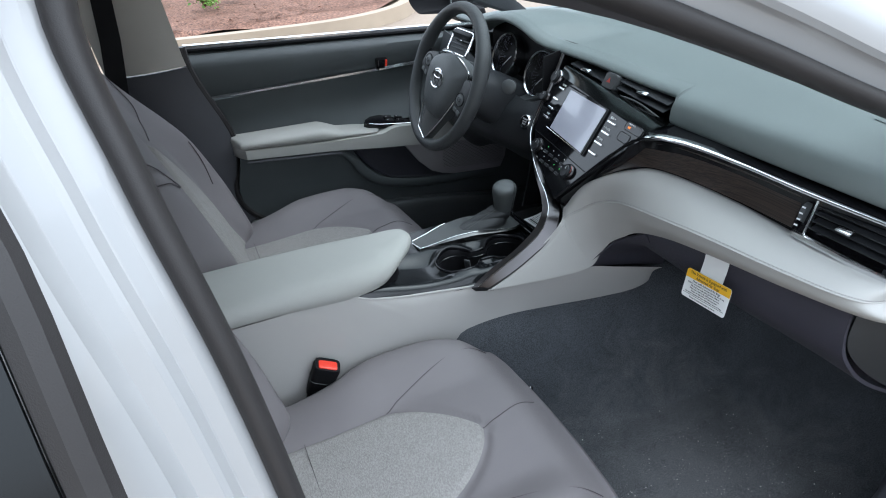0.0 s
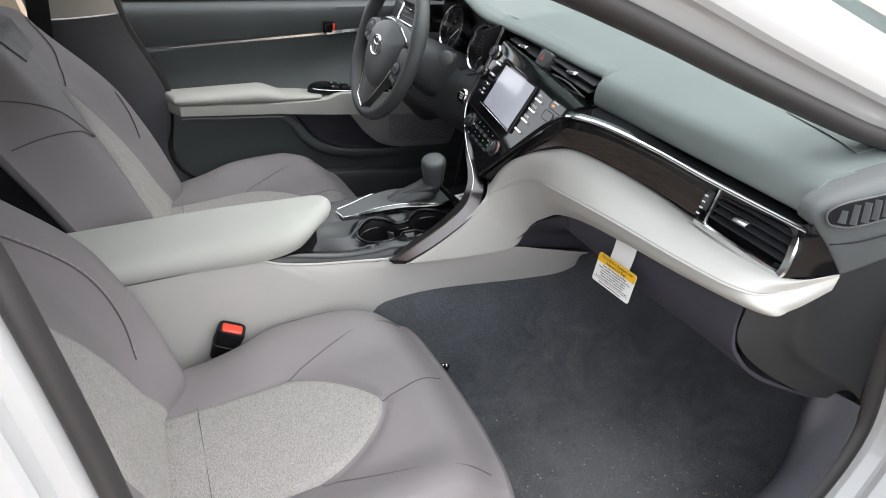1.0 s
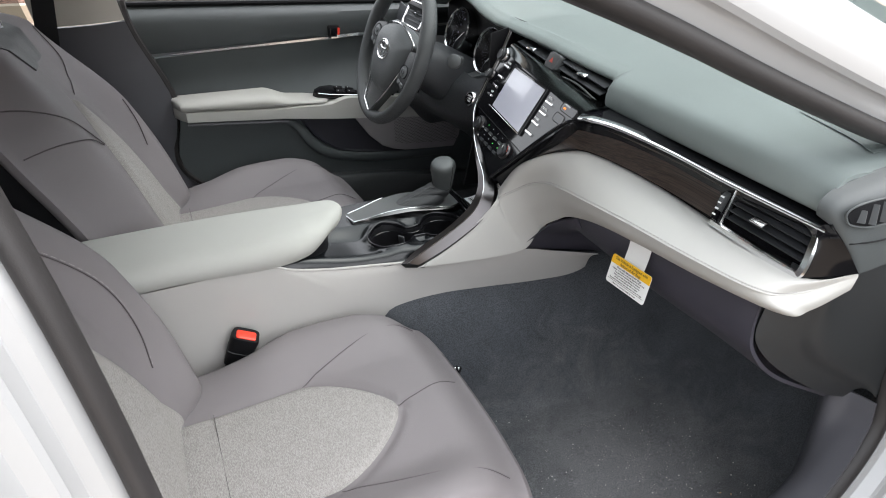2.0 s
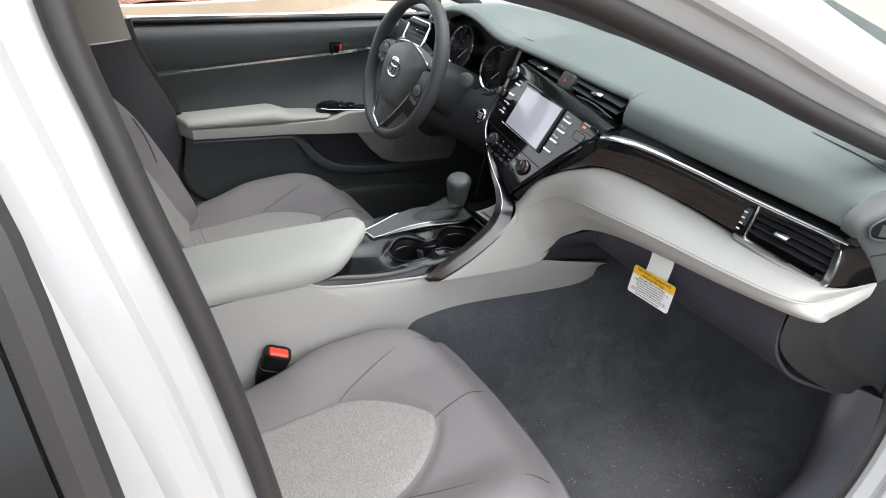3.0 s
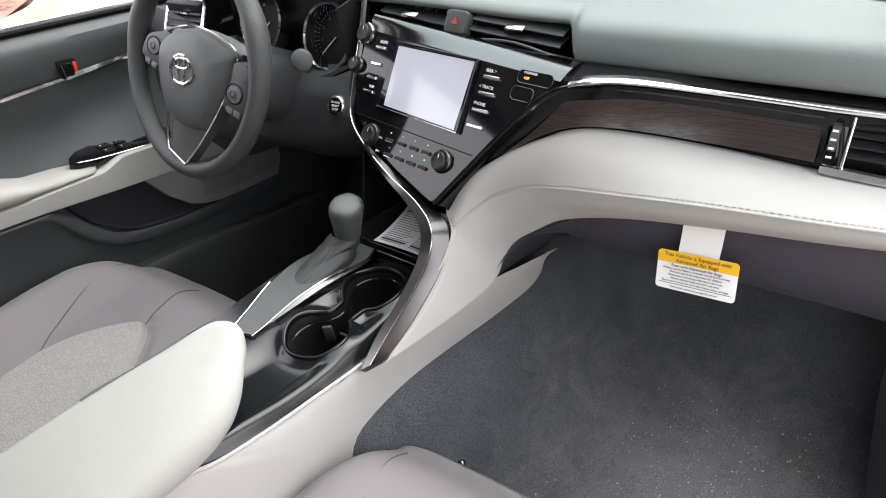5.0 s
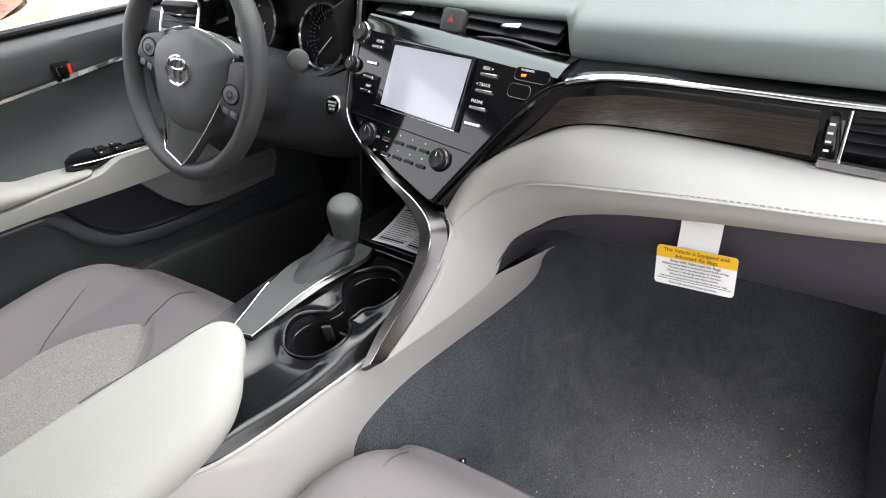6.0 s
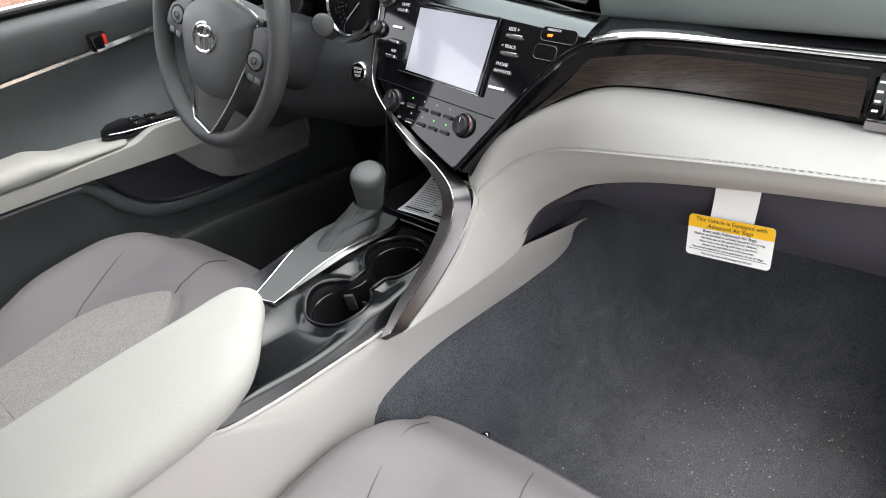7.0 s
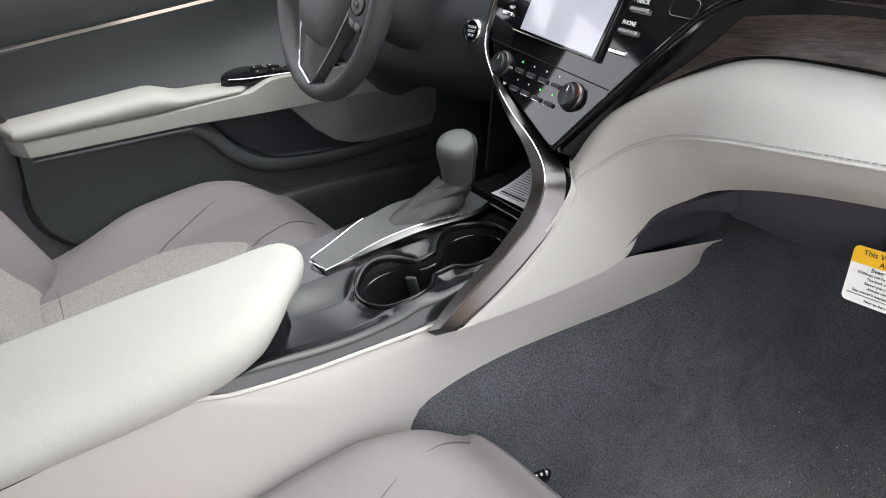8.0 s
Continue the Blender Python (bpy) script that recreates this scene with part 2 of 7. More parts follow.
def woven(name, dark, light):
    """Cloth of fine broken ribs, lying in patches that run a little differently."""
    mt = bpy.data.materials.new(name)
    mt.use_nodes = True
    nt = mt.node_tree
    b = nt.nodes["Principled BSDF"]
    b.inputs["Roughness"].default_value, b.inputs["Specular IOR Level"].default_value = 0.9, 0.15
    tc, turn, rib, patch, mix, ramp, bump = (nt.nodes.new("ShaderNode" + k) for k in ("TexCoord", "Mapping", "TexNoise", "TexNoise", "Math", "ValToRGB", "Bump"))
    turn.inputs["Rotation"].default_value, turn.inputs["Scale"].default_value = (0.35, 0.25, radians(28)), (1.0, 0.30, 1.0)
    nt.links.new(tc.outputs["Object"], turn.inputs["Vector"])
    rib.inputs["Scale"].default_value, rib.inputs["Detail"].default_value, rib.inputs["Roughness"].default_value = 820.0, 3.0, 0.6
    nt.links.new(turn.outputs["Vector"], rib.inputs["Vector"])
    patch.inputs["Scale"].default_value, patch.inputs["Detail"].default_value = 30.0, 3.0
    nt.links.new(tc.outputs["Object"], patch.inputs["Vector"])
    mix.operation = "MULTIPLY_ADD"
    mix.inputs[1].default_value = 0.10
    nt.links.new(patch.outputs["Fac"], mix.inputs[0])
    nt.links.new(rib.outputs["Fac"], mix.inputs[2])
    ramp.color_ramp.elements[0].position, ramp.color_ramp.elements[1].position = 0.40, 0.70
    ramp.color_ramp.elements[0].color, ramp.color_ramp.elements[1].color = (*dark, 1), (*light, 1)
    nt.links.new(mix.outputs["Value"], ramp.inputs["Fac"])
    nt.links.new(ramp.outputs["Color"], b.inputs["Base Color"])
    bump.inputs["Strength"].default_value, bump.inputs["Distance"].default_value = 0.5, 0.0012
    nt.links.new(mix.outputs["Value"], bump.inputs["Height"])
    nt.links.new(bump.outputs["Normal"], b.inputs["Normal"])
    return mt


def glass(name, tint=(0.9, 0.95, 0.93)):
    """A thin pane: clear, with a mirror gloss by Fresnel."""
    mt = bpy.data.materials.new(name)
    mt.use_nodes = True
    nt = mt.node_tree
    out = nt.nodes["Material Output"]
    tr, gl, fr, mx = (nt.nodes.new("ShaderNode" + k) for k in ("BsdfTransparent", "BsdfGlossy", "Fresnel", "MixShader"))
    tr.inputs["Color"].default_value, gl.inputs["Roughness"].default_value, fr.inputs["IOR"].default_value = (*tint, 1), 0.02, 1.45
    nt.links.new(fr.outputs["Fac"], mx.inputs["Fac"])
    nt.links.new(tr.outputs["BSDF"], mx.inputs[1])
    nt.links.new(gl.outputs["BSDF"], mx.inputs[2])
    nt.links.new(mx.outputs["Shader"], out.inputs["Surface"])
    return mt


def glow(name, colour, strength):
    mt = bpy.data.materials.new(name)
    mt.use_nodes = True
    b = mt.node_tree.nodes["Principled BSDF"]
    b.inputs["Base Color"].default_value = (*colour, 1)
    b.inputs["Emission Color"].default_value, b.inputs["Emission Strength"].default_value = (*colour, 1), strength
    return mt


DASH = material("soft dash plastic", (0.146, 0.170, 0.165), 0.50, vary=0.06, grain=0.25, gscale=1200)
DARK = material("dark grey plastic", (0.064, 0.068, 0.070), 0.48, vary=0.08, grain=0.25, gscale=1100, spec=0.35)
DOORDARK = material("dark door vinyl", (0.054, 0.062, 0.064), 0.58, vary=0.08, grain=0.22, gscale=1000)
ENDGREY = material("charcoal end panel plastic", (0.018, 0.020, 0.022), 0.5, vary=0.08, grain=0.25, gscale=1100)
GLOVE = material("purplish grey plastic", (0.041, 0.039, 0.051), 0.5, vary=0.06, grain=0.25, gscale=1200)
BLACK = material("matt black plastic", (0.008, 0.008, 0.009), 0.5, vary=0.1, grain=0.2, spec=0.12)
GLOSS = material("piano black", (0.004, 0.004, 0.005), 0.06, vary=0.1, spec=0.42)
LEDGE = material("polished smoky silver", (0.088, 0.097, 0.097), 0.15, 1.0, vary=0.04)
SATIN = material("satin black tray", (0.006, 0.007, 0.008), 0.22, vary=0.08, spec=0.32, coat=0.10, coat_rough=0.10)
KNOBGREY = material("grey knob leather", (0.050, 0.055, 0.055), 0.5, vary=0.06, grain=0.2, gscale=900)
PLATEGREY = material("grey plate plastic", (0.058, 0.061, 0.061), 0.45, vary=0.05, grain=0.15, gscale=1200)
LEATHER = material("light grey leatherette", (0.394, 0.388, 0.368), 0.7, vary=0.03, vscale=6, grain=0.22, gscale=700, spec=0.2)
VINYL = material("light grey plastic", (0.365, 0.354, 0.338), 0.58, vary=0.03, vscale=6, grain=0.15, gscale=1000, spec=0.3)
DOORARM = material("light grey door vinyl", (0.351, 0.348, 0.324), 0.62, vary=0.03, grain=0.2, gscale=800, spec=0.3)
TAUPE = material("taupe seat leatherette", (0.158, 0.145, 0.149), 0.6, vary=0.05, vscale=5, grain=0.2, gscale=800, spec=0.35)
SEAM = material("dark seam", (0.075, 0.066, 0.068), 0.8, vary=0.1)
STITCH = material("dark grey thread", (0.10, 0.10, 0.10), 0.8, vary=0.1)
THREAD = material("grey thread", (0.308, 0.286, 0.286), 0.8, vary=0.1)
BOOTSKIN = material("dark leather", (0.023, 0.0245, 0.0255), 0.5, vary=0.12, vscale=30, grain=0.3, gscale=500)
POCKET = material("dark navy pocket plastic", (0.022, 0.022, 0.028), 0.42, vary=0.1, grain=0.15)
SPEAKER = material("grey speaker cover plastic", (0.25, 0.235, 0.240), 0.6, vary=0.06, grain=0.2)
CHROMESOFT = material("polished silver plastic", (0.10, 0.10, 0.10), 0.24, 1.0, vary=0.03)
CORNER = material("dark grey corner plastic", (0.050, 0.056, 0.057), 0.55, vary=0.06, grain=0.25, gscale=1100)
KNOB = material("black knob plastic", (0.017, 0.018, 0.020), 0.4, vary=0.08, grain=0.2, spec=0.3)
RIMSKIN = material("grained dark wheel leather", (0.042, 0.045, 0.047), 0.46, vary=0.10, vscale=14, grain=0.55, gscale=620, spec=0.45)
UNDERDASH = material("charcoal lower dash plastic", (0.034, 0.036, 0.039), 0.5, vary=0.08, grain=0.25, gscale=1100, spec=0.3)
DIMPRINT = material("dim bluish dial print", (0.26, 0.26, 0.34), 0.6, vary=0.05)
DULLRED = material("dull red print", (0.38, 0.045, 0.03), 0.5, vary=0.05)
DEEPBLACK = material("deep black gloss", (0.005, 0.005, 0.006), 0.15, vary=0.1, spec=0.3)
LTHREAD = material("stitch thread", (0.335, 0.328, 0.314), 0.8, vary=0.1)
CLOTH = woven("woven seat cloth", (0.188, 0.178, 0.170), (0.318, 0.303, 0.292))
# the dust patch is coloured extra pale, standing in for light through the doorway
CARPET = material("charcoal carpet", (0.072, 0.077, 0.085), 0.95, vary=0.14, vscale=9, grain=1.0, gscale=950, spec=0.08, stains=(7.0, (0.110, 0.110, 0.112), 0.56, 0.98), fleck=0.38, lit_dust=((0.50, -0.46, 0.16), 0.36, (0.182, 0.182, 0.185)))
CHROME = material("chrome", (0.80, 0.81, 0.82), 0.14, 1.0, vary=0.02)
SATINCHROME = material("dark satin metal", (0.105, 0.099, 0.100), 0.28, 1.0, vary=0.05)
WOOD = streaked("dark streaked wood", (0.004, 0.0028, 0.0024), (0.047, 0.032, 0.024), (1.2, 0.011, 5.4), 0.42, coat=0.15, scale=150.0)
PAINT = material("white car paint", (0.315, 0.318, 0.320), 0.28, vary=0.01, coat=0.9)
# copy of the roll's leatherette, darkened in colour for shade on the lid
ARMSKIN_SHADED = material("light grey leatherette, shade painted in", (0.345, 0.346, 0.325), 0.72, vary=0.03, vscale=6, grain=0.22, gscale=700, spec=0.2)
RUBBER = material("black rubber seal", (0.028, 0.026, 0.026), 0.5, vary=0.1, grain=0.15, spec=0.3)
TRIMGREY = material("grey sill trim", (0.062, 0.062, 0.071), 0.5, vary=0.06, grain=0.25, gscale=1200)
PILLAR = material("light pillar trim", (0.504, 0.480, 0.432), 0.7, vary=0.05, grain=0.2)
RED = material("red button", (0.75, 0.045, 0.02), 0.35, vary=0.05)
WHITEPLASTIC = material("white printed vinyl", (0.80, 0.80, 0.78), 0.5, vary=0.02)
YELLOW = material("yellow print", (0.82, 0.47, 0.01), 0.5, vary=0.02)
INK = material("black ink", (0.02, 0.02, 0.02), 0.6, vary=0.1)
PAPER = material("white paper", (0.74, 0.74, 0.75), 0.75, vary=0.03)
DIAL = material("black dial", (0.004, 0.004, 0.005), 0.5, vary=0.1, spec=0.1)
WHITEMARK = material("white print", (0.75, 0.75, 0.75), 0.6, vary=0.02)
HEADLINER = material("grey headliner cloth", (0.55, 0.54, 0.51), 0.95, vary=0.04, grain=0.4)
# dark display glass; the pale base colour paints in the sky it mirrors
LCD = material("display with painted sky reflection", (0.480, 0.480, 0.552), 0.2, vary=0.02, coat=0.6)
AMBER = glow("amber lamp", (1.0, 0.22, 0.02), 1.2)
GREEN = glow("green lamp", (0.15, 0.9, 0.15), 0.45)
PANE = glass("window glass")
TINTED = glass("tinted window glass", (0.30, 0.32, 0.32))
BARK = material("pine straw mulch", (0.085, 0.040, 0.026), 0.95, vary=0.6, vscale=40, grain=1.0, gscale=120, second=(0.20, 0.105, 0.07))
CONCRETE = material("pale concrete", (0.348, 0.282, 0.210), 0.9, vary=0.10, vscale=3, grain=0.5, gscale=200, stains=(1.5, (0.25, 0.21, 0.165), 0.5, 0.9))
ASPHALT = material("pale concrete paving", (0.27, 0.215, 0.165), 0.9, vary=0.12, vscale=25, grain=0.6, gscale=150)
LEAF = material("green leaves", (0.108, 0.240, 0.042), 0.6, vary=0.4, vscale=6, second=(0.20, 0.36, 0.07))
DUST = material("pale crumbs", (0.6, 0.58, 0.54), 0.9, vary=0.2)
DRYLEAF = material("dry leaf crumb", (0.36, 0.24, 0.14), 0.9, vary=0.3)

# ---------------------------------------------------------------- outdoors
def ground_sheet():
    bm = bmesh.new()
    box((400, 400, 0.2), Matrix.Translation((0, 0, -0.1)), bm=bm)
    return bm


structure("ground", ground_sheet(), ASPHALT, "pale tan concrete paving round the car", "ground", flat=True)

# the kerb of the planted bed runs past the driver's side and bends away
KERB = [(-30, 8.6, 0), (-12, 7.4, 0), (-5, 6.9, 0), (-1.0, 6.15, 0), (0.6, 5.8, 0), (1.6, 5.75, 0), (2.3, 6.2, 0), (2.75, 7.2, 0), (3.2, 9.0, 0), (4.2, 13, 0), (6, 30, 0)]


def kerb():
    path = cr(KERB, 120)
    prof = [(0.0, -0.42), (0.012, -0.42), (0.02, -0.10), (0.05, -0.03), (0.14, 0.0), (0.15, 0.03), (0.15, 0.16), (0.0, 0.16)]
    return sweep(path, prof, up=(0, 0, 1))


def bed():
    near = cr(KERB, 120)
    rows = []
    for k in range(26):
        f = k / 25
        rows.append([V((lerp(p.x, -20, f * 0.6), lerp(p.y, 34, f ** 1.4) + 0.12, 0.12 + 0.9 * f ** 1.3 + 0.06 * noise.noise((p.x * 1.5, f * 30, 0)))) for p in near])
    return grid(rows)


structure("kerb", kerb(), CONCRETE, "pale weathered concrete kerb bounding a planted bed", "kerb")
structure("planting_bed", bed(), BARK, "reddish brown mulch bed behind the kerb", "planting bed")


def mulch():
    """Loose needles and bark chips lying on the bed."""
    bm = bmesh.new()
    rnd = random.Random(5)
    for _ in range(5200):
        x = rnd.uniform(-6, 3.0)
        near = 6.05 + 0.12 * x * x * (0.6 if x < 0 else 0.5) * 0.25
        y = near + 0.15 + 3.2 * rnd.random() ** 1.5
        if x > 2.2:
            y += (x - 2.2) * 2.2
        z = 0.15 + 0.22 * (y - near) ** 1.1 * 0.35 + rnd.uniform(0, 0.03)
        a, ln = rnd.uniform(0, 6.28), rnd.uniform(0.03, 0.11)
        d = V((math.cos(a), math.sin(a), rnd.uniform(-0.3, 0.3))) * ln / 2
        w = V((-math.sin(a), math.cos(a), 0)) * rnd.uniform(0.004, 0.012)
        p = V((x, y, z))
        bm.faces.new([bm.verts.new(q) for q in (p - d - w, p + d - w * 0.5, p + d + w, p - d + w)])
    return bm


tagged(part("mulch_chips", mulch(), BARK, flat=True), "loose reddish bark chips and pine needles", "mulch", kind="stuff")


def shrub(at, r, h, seed):
    rnd = random.Random(seed)
    top = thing("shrub", "low green leafy ground plant in the mulch bed", "shrub", at, "bed plants")
    stem = bmesh.new()
    leaf = bmesh.new()
    for k in range(26):
        a, e = rnd.uniform(0, 6.28), rnd.uniform(0.35, 1.4)
        tip = V((math.cos(a) * math.cos(e) * r, math.sin(a) * math.cos(e) * r, math.sin(e) * h)) * rnd.uniform(0.6, 1.0)
        path = cr([(0, 0, 0), tip * 0.5 + V((0, 0, h * 0.12)), tip], 5)
        tube(path, 0.004, 4, bm=stem)
        for j in range(16):
            p = path[0].lerp(path[-1], rnd.uniform(0.35, 1.0)) + V((rnd.gauss(0, r * 0.12), rnd.gauss(0, r * 0.12), rnd.gauss(0, h * 0.08)))
            n = V((rnd.gauss(0, 1), rnd.gauss(0, 1), rnd.uniform(0.4, 1.6))).normalized()
            m = basis(p, (rnd.gauss(0, 1), rnd.gauss(0, 1), 0.2), n)
            s = rnd.uniform(0.03, 0.065)
            leaf.faces.new([leaf.verts.new(m @ V(q)) for q in ((0, 0, 0), (s * 0.5, s * 0.28, 0.004), (s, 0, -0.006), (s * 0.5, -s * 0.28, 0.004))])
    part("stems", stem, BARK, top)
    part("foliage", leaf, LEAF, top, flat=True)
    return top


for n, (x, y, r, h) in enumerate([(0.30, 7.2, 0.30, 0.34), (0.72, 7.5, 0.34, 0.36), (-0.2, 8.0, 0.4, 0.4), (1.55, 7.7, 0.36, 0.32), (2.15, 9.3, 0.4, 0.35), (-1.6, 9.2, 0.5, 0.5)]):
    shrub((x, y, 0.22 + 0.03 * n % 0.1), r, h, 20 + n)

# ---------------------------------------------------------------- car shell
SEAL = [(-0.25, -0.805, 0.352), (0.10, -0.808, 0.345), (0.42, -0.806, 0.348), (0.57, -0.800, 0.375), (0.67, -0.785, 0.425), (0.735, -0.768, 0.50), (0.735, -0.755, 0.62), (0.722, -0.742, 0.76),
        (0.735, -0.715, 0.88), (0.715, -0.69, 0.955), (0.58, -0.675, 1.012), (0.40, -0.66, 1.09), (0.22, -0.645, 1.172), (0.02, -0.625, 1.255), (-0.20, -0.612, 1.318), (-0.308, -0.618, 1.336),
        (-0.369, -0.640, 1.300), (-0.356, -0.680, 1.18), (-0.330, -0.715, 1.03), (-0.312, -0.74, 0.86), (-0.300, -0.765, 0.66), (-0.298, -0.79, 0.46)]
RING = cr(SEAL, 176, closed=True)
MID = V((0.18, -0.74, 0.78))


def outward(i):
    """The way out of the door opening, square to its rim."""
    t = (RING[(i + 1) % 176] - RING[i - 1]).normalized()
    o = t.cross(V((0, 1, 0))).normalized()
    return o if o.dot(RING[i] - MID) > 0 else -o


def along_pillar(i):
    """1 along the windscreen pillar and the roof rail, 0 elsewhere round the opening."""
    return smooth(62, 76, i) * (1 - smooth(112, 128, i))


def opening_rows(steps, pillar):
    rows = []
    for (a, b), (c, d) in zip(steps, pillar):
        rows.append([RING[i] + outward(i) * lerp(a, c, along_pillar(i)) + V((0, lerp(b, d, along_pillar(i)), 0)) for i in range(176)])
    return rows


def door_seal():
    ring = cr([(-0.0125, -0.006, 0), (-0.006, -0.0145, 0), (0.003, -0.0155, 0), (0.010, -0.011, 0), (0.013, 0.002, 0), (0.009, 0.016, 0), (-0.004, 0.018, 0), (-0.0075, 0.010, 0), (-0.0085, 0.004, 0), (-0.0145, 0.005, 0)], 26, True)
    prof = [(p.x, p.y) for p in ring]
    rows = []
    for i in range(176):
        o = outward(i)
        k = 1.0 - 0.26 * smooth(124, 134, i) * (1 - smooth(166, 175, i))
        rows.append([RING[i] + o * (a * k + 0.013 * (1 - k)) + V((0, b, 0)) for a, b in prof])
    return grid(rows, wrap_u=True, wrap_v=True)


structure("door_seal", door_seal(), RUBBER, "black rubber weatherstrip round the open door's frame", "weatherstrip")
# painted frame of the opening: seat of the seal, a step, and the outer skin
FRAME = [(0.004, 0.018), (0.012, 0.012), (0.0145, -0.004), (0.022, -0.010), (0.034, -0.013), (0.037, -0.016), (0.040, -0.036), (0.043, -0.039), (0.058, -0.044), (0.061, -0.048), (0.066, -0.066), (0.070, -0.070), (0.090, -0.078), (0.097, -0.088), (0.100, -0.112)]
# along the windscreen pillar the skin stands upright and rolls over its top
PILLAR_SKIN = [(0.004, 0.018), (0.012, 0.012), (0.0145, -0.004), (0.022, -0.008), (0.030, -0.011), (0.034, -0.014), (0.038, -0.021), (0.043, -0.024), (0.052, -0.0245), (0.068, -0.0215), (0.084, -0.015), (0.096, -0.006), (0.104, 0.006), (0.107, 0.018), (0.107, 0.034)]
structure("door_frame", grid(opening_rows(FRAME, PILLAR_SKIN), wrap_v=True, thick=0.004), PAINT, "white painted door frame of the car body", "car body", angle=24)


def outer_skin():
    """Hood side, front wing, sill and roof edge beyond the frame."""
    bm = bmesh.new()
    # front wing and cowl ahead of the opening
    grid([cr(c, 14) for c in ([(0.78, -0.80, 0.30), (0.84, -0.86, 0.60), (0.84, -0.84, 0.86), (0.80, -0.77, 1.0)], [(1.2, -0.86, 0.30), (1.2, -0.91, 0.60), (1.2, -0.88, 0.86), (1.05, -0.74, 0.99)],
                              [(2.2, -0.80, 0.30), (2.2, -0.88, 0.55), (2.2, -0.80, 0.78), (2.1, -0.60, 0.86)])], bm=bm)
    return bm


structure("front_wing", outer_skin(), PAINT, "white painted front wing of the car", "car body")


def far_wing():
    return grid([cr(c, 14) for c in ([(0.86, 0.86, 0.30), (0.88, 0.90, 0.58), (0.90, 0.86, 0.80), (1.00, 0.74, 0.900)], [(1.4, 0.87, 0.30), (1.4, 0.91, 0.58), (1.4, 0.86, 0.80), (1.4, 0.72, 0.885)],
                                     [(2.2, 0.80, 0.30), (2.2, 0.86, 0.52), (2.2, 0.78, 0.72), (2.12, 0.62, 0.775)])], thick=0.006)


structure("front_wing_far", far_wing(), PAINT, "white painted wing on the driver's side", "car body")


def hood():
    """The bonnet, from the cowl down to the nose."""
    def f(u, v):
        y = lerp(-0.72, 0.72, v) * (1 - 0.13 * u)
        z = 0.905 - 0.125 * u ** 1.6 + 0.030 * (1 - (2 * v - 1) ** 2) * (1 - 0.6 * u) + 0.010 * smooth(0.55, 0.68, abs(2 * v - 1)) * (1 - u)
        return (lerp(1.09, 2.22, u) + 0.08 * (1 - (2 * v - 1) ** 2) * u, y, z)
    return sheet(f, 24, 28, 0.012)


structure("bonnet", hood(), PAINT, "white painted bonnet ahead of the windscreen", "car body")
structure("car_nose", sheet(lambda u, v: (2.20 + 0.10 * math.sin(math.pi * v) * 0.8 + 0.08 * (1 - (2 * u - 1) ** 2), lerp(-0.80, 0.80, u), lerp(0.25, 0.775, v)), 16, 10, 0.02), PAINT, "white painted nose of the car", "car body")


def far_side():
    """Driver's side body below the glass, and the rear quarter."""
    bm = bmesh.new()
    box((3.2, 0.05, 0.66), Matrix.Translation((-0.3, 0.88, 0.55)), 0.02, bm=bm)
    return bm


structure("car_side", far_side(), PAINT, "white painted side of the car body", "car body")


def roof():
    def f(u, v):
        x = lerp(-2.0, 0.17, u)
        y = lerp(-0.60, 0.60, v)
        return (x, y, 1.345 + 0.055 * (1 - abs(2 * v - 1) ** 2.5) - 0.10 * smooth(-1.2, -2.0, x) - 0.055 * smooth(-0.15, 0.17, x))
    return sheet(f, 20, 14, 0.04)


structure("ceiling", roof(), HEADLINER, "pale grey cloth headliner under the roof", "headliner")
structure("roof", sheet(lambda u, v: (lerp(-2.02, 0.15, u), lerp(-0.62, 0.62, v), 1.392 + 0.056 * (1 - abs(2 * v - 1) ** 2.5) - 0.12 * smooth(-1.1, -2.0, lerp(-2.02, 0.15, u)) - 0.055 * smooth(-0.15, 0.17, lerp(-2.02, 0.15, u))), 20, 14, 0.012), PAINT, "white painted roof skin of the car", "car body")
structure("boot_deck", sheet(lambda u, v: (lerp(-1.80, -2.45, u), lerp(-0.70, 0.70, v), 1.06 - 0.05 * u - 0.62 * smooth(0.72, 1.0, u) ** 2 + 0.03 * (1 - (2 * v - 1) ** 2)), 20, 14, 0.012), PAINT, "white painted boot lid behind the cabin", "car body")


def a_pillar(s):
    """The trimmed windscreen pillar on side s."""
    rows = []
    for k, p in enumerate(cr([(0.80, 0.70, 0.92), (0.66, 0.668, 1.00), (0.40, 0.628, 1.115), (0.10, 0.575, 1.24), (-0.2, 0.55, 1.315)], 24)):
        rows.append(V((p.x, p.y * s, p.z)))
    prof = [(-0.041, -0.012), (-0.037, 0.020), (-0.02, 0.034), (0.012, 0.036), (0.034, 0.012), (0.034, -0.024), (0.0, -0.034), (-0.030, -0.028)]
    return sweep(rows, prof, up=(0.3, 0, 1), scale=lambda f: lerp(0.22, 0.82, smooth(0.0, 0.4, f)))


structure("pillar_trim", a_pillar(-1), TRIMGREY, "grey plastic trim of the windscreen pillar", "pillar trim")
structure("pillar_trim_far", a_pillar(1), TRIMGREY, "grey plastic trim of the far windscreen pillar", "pillar trim")


def windscreen():
    return sheet(lambda u, v: (lerp(1.06, 0.14, u) + 0.10 * (1 - (2 * v - 1) ** 2) * (1 - u), lerp(-0.70, 0.70, v) * lerp(1, 0.84, u), lerp(0.945, 1.325, u) + 0.01 * math.sin(math.pi * u)), 8, 12)


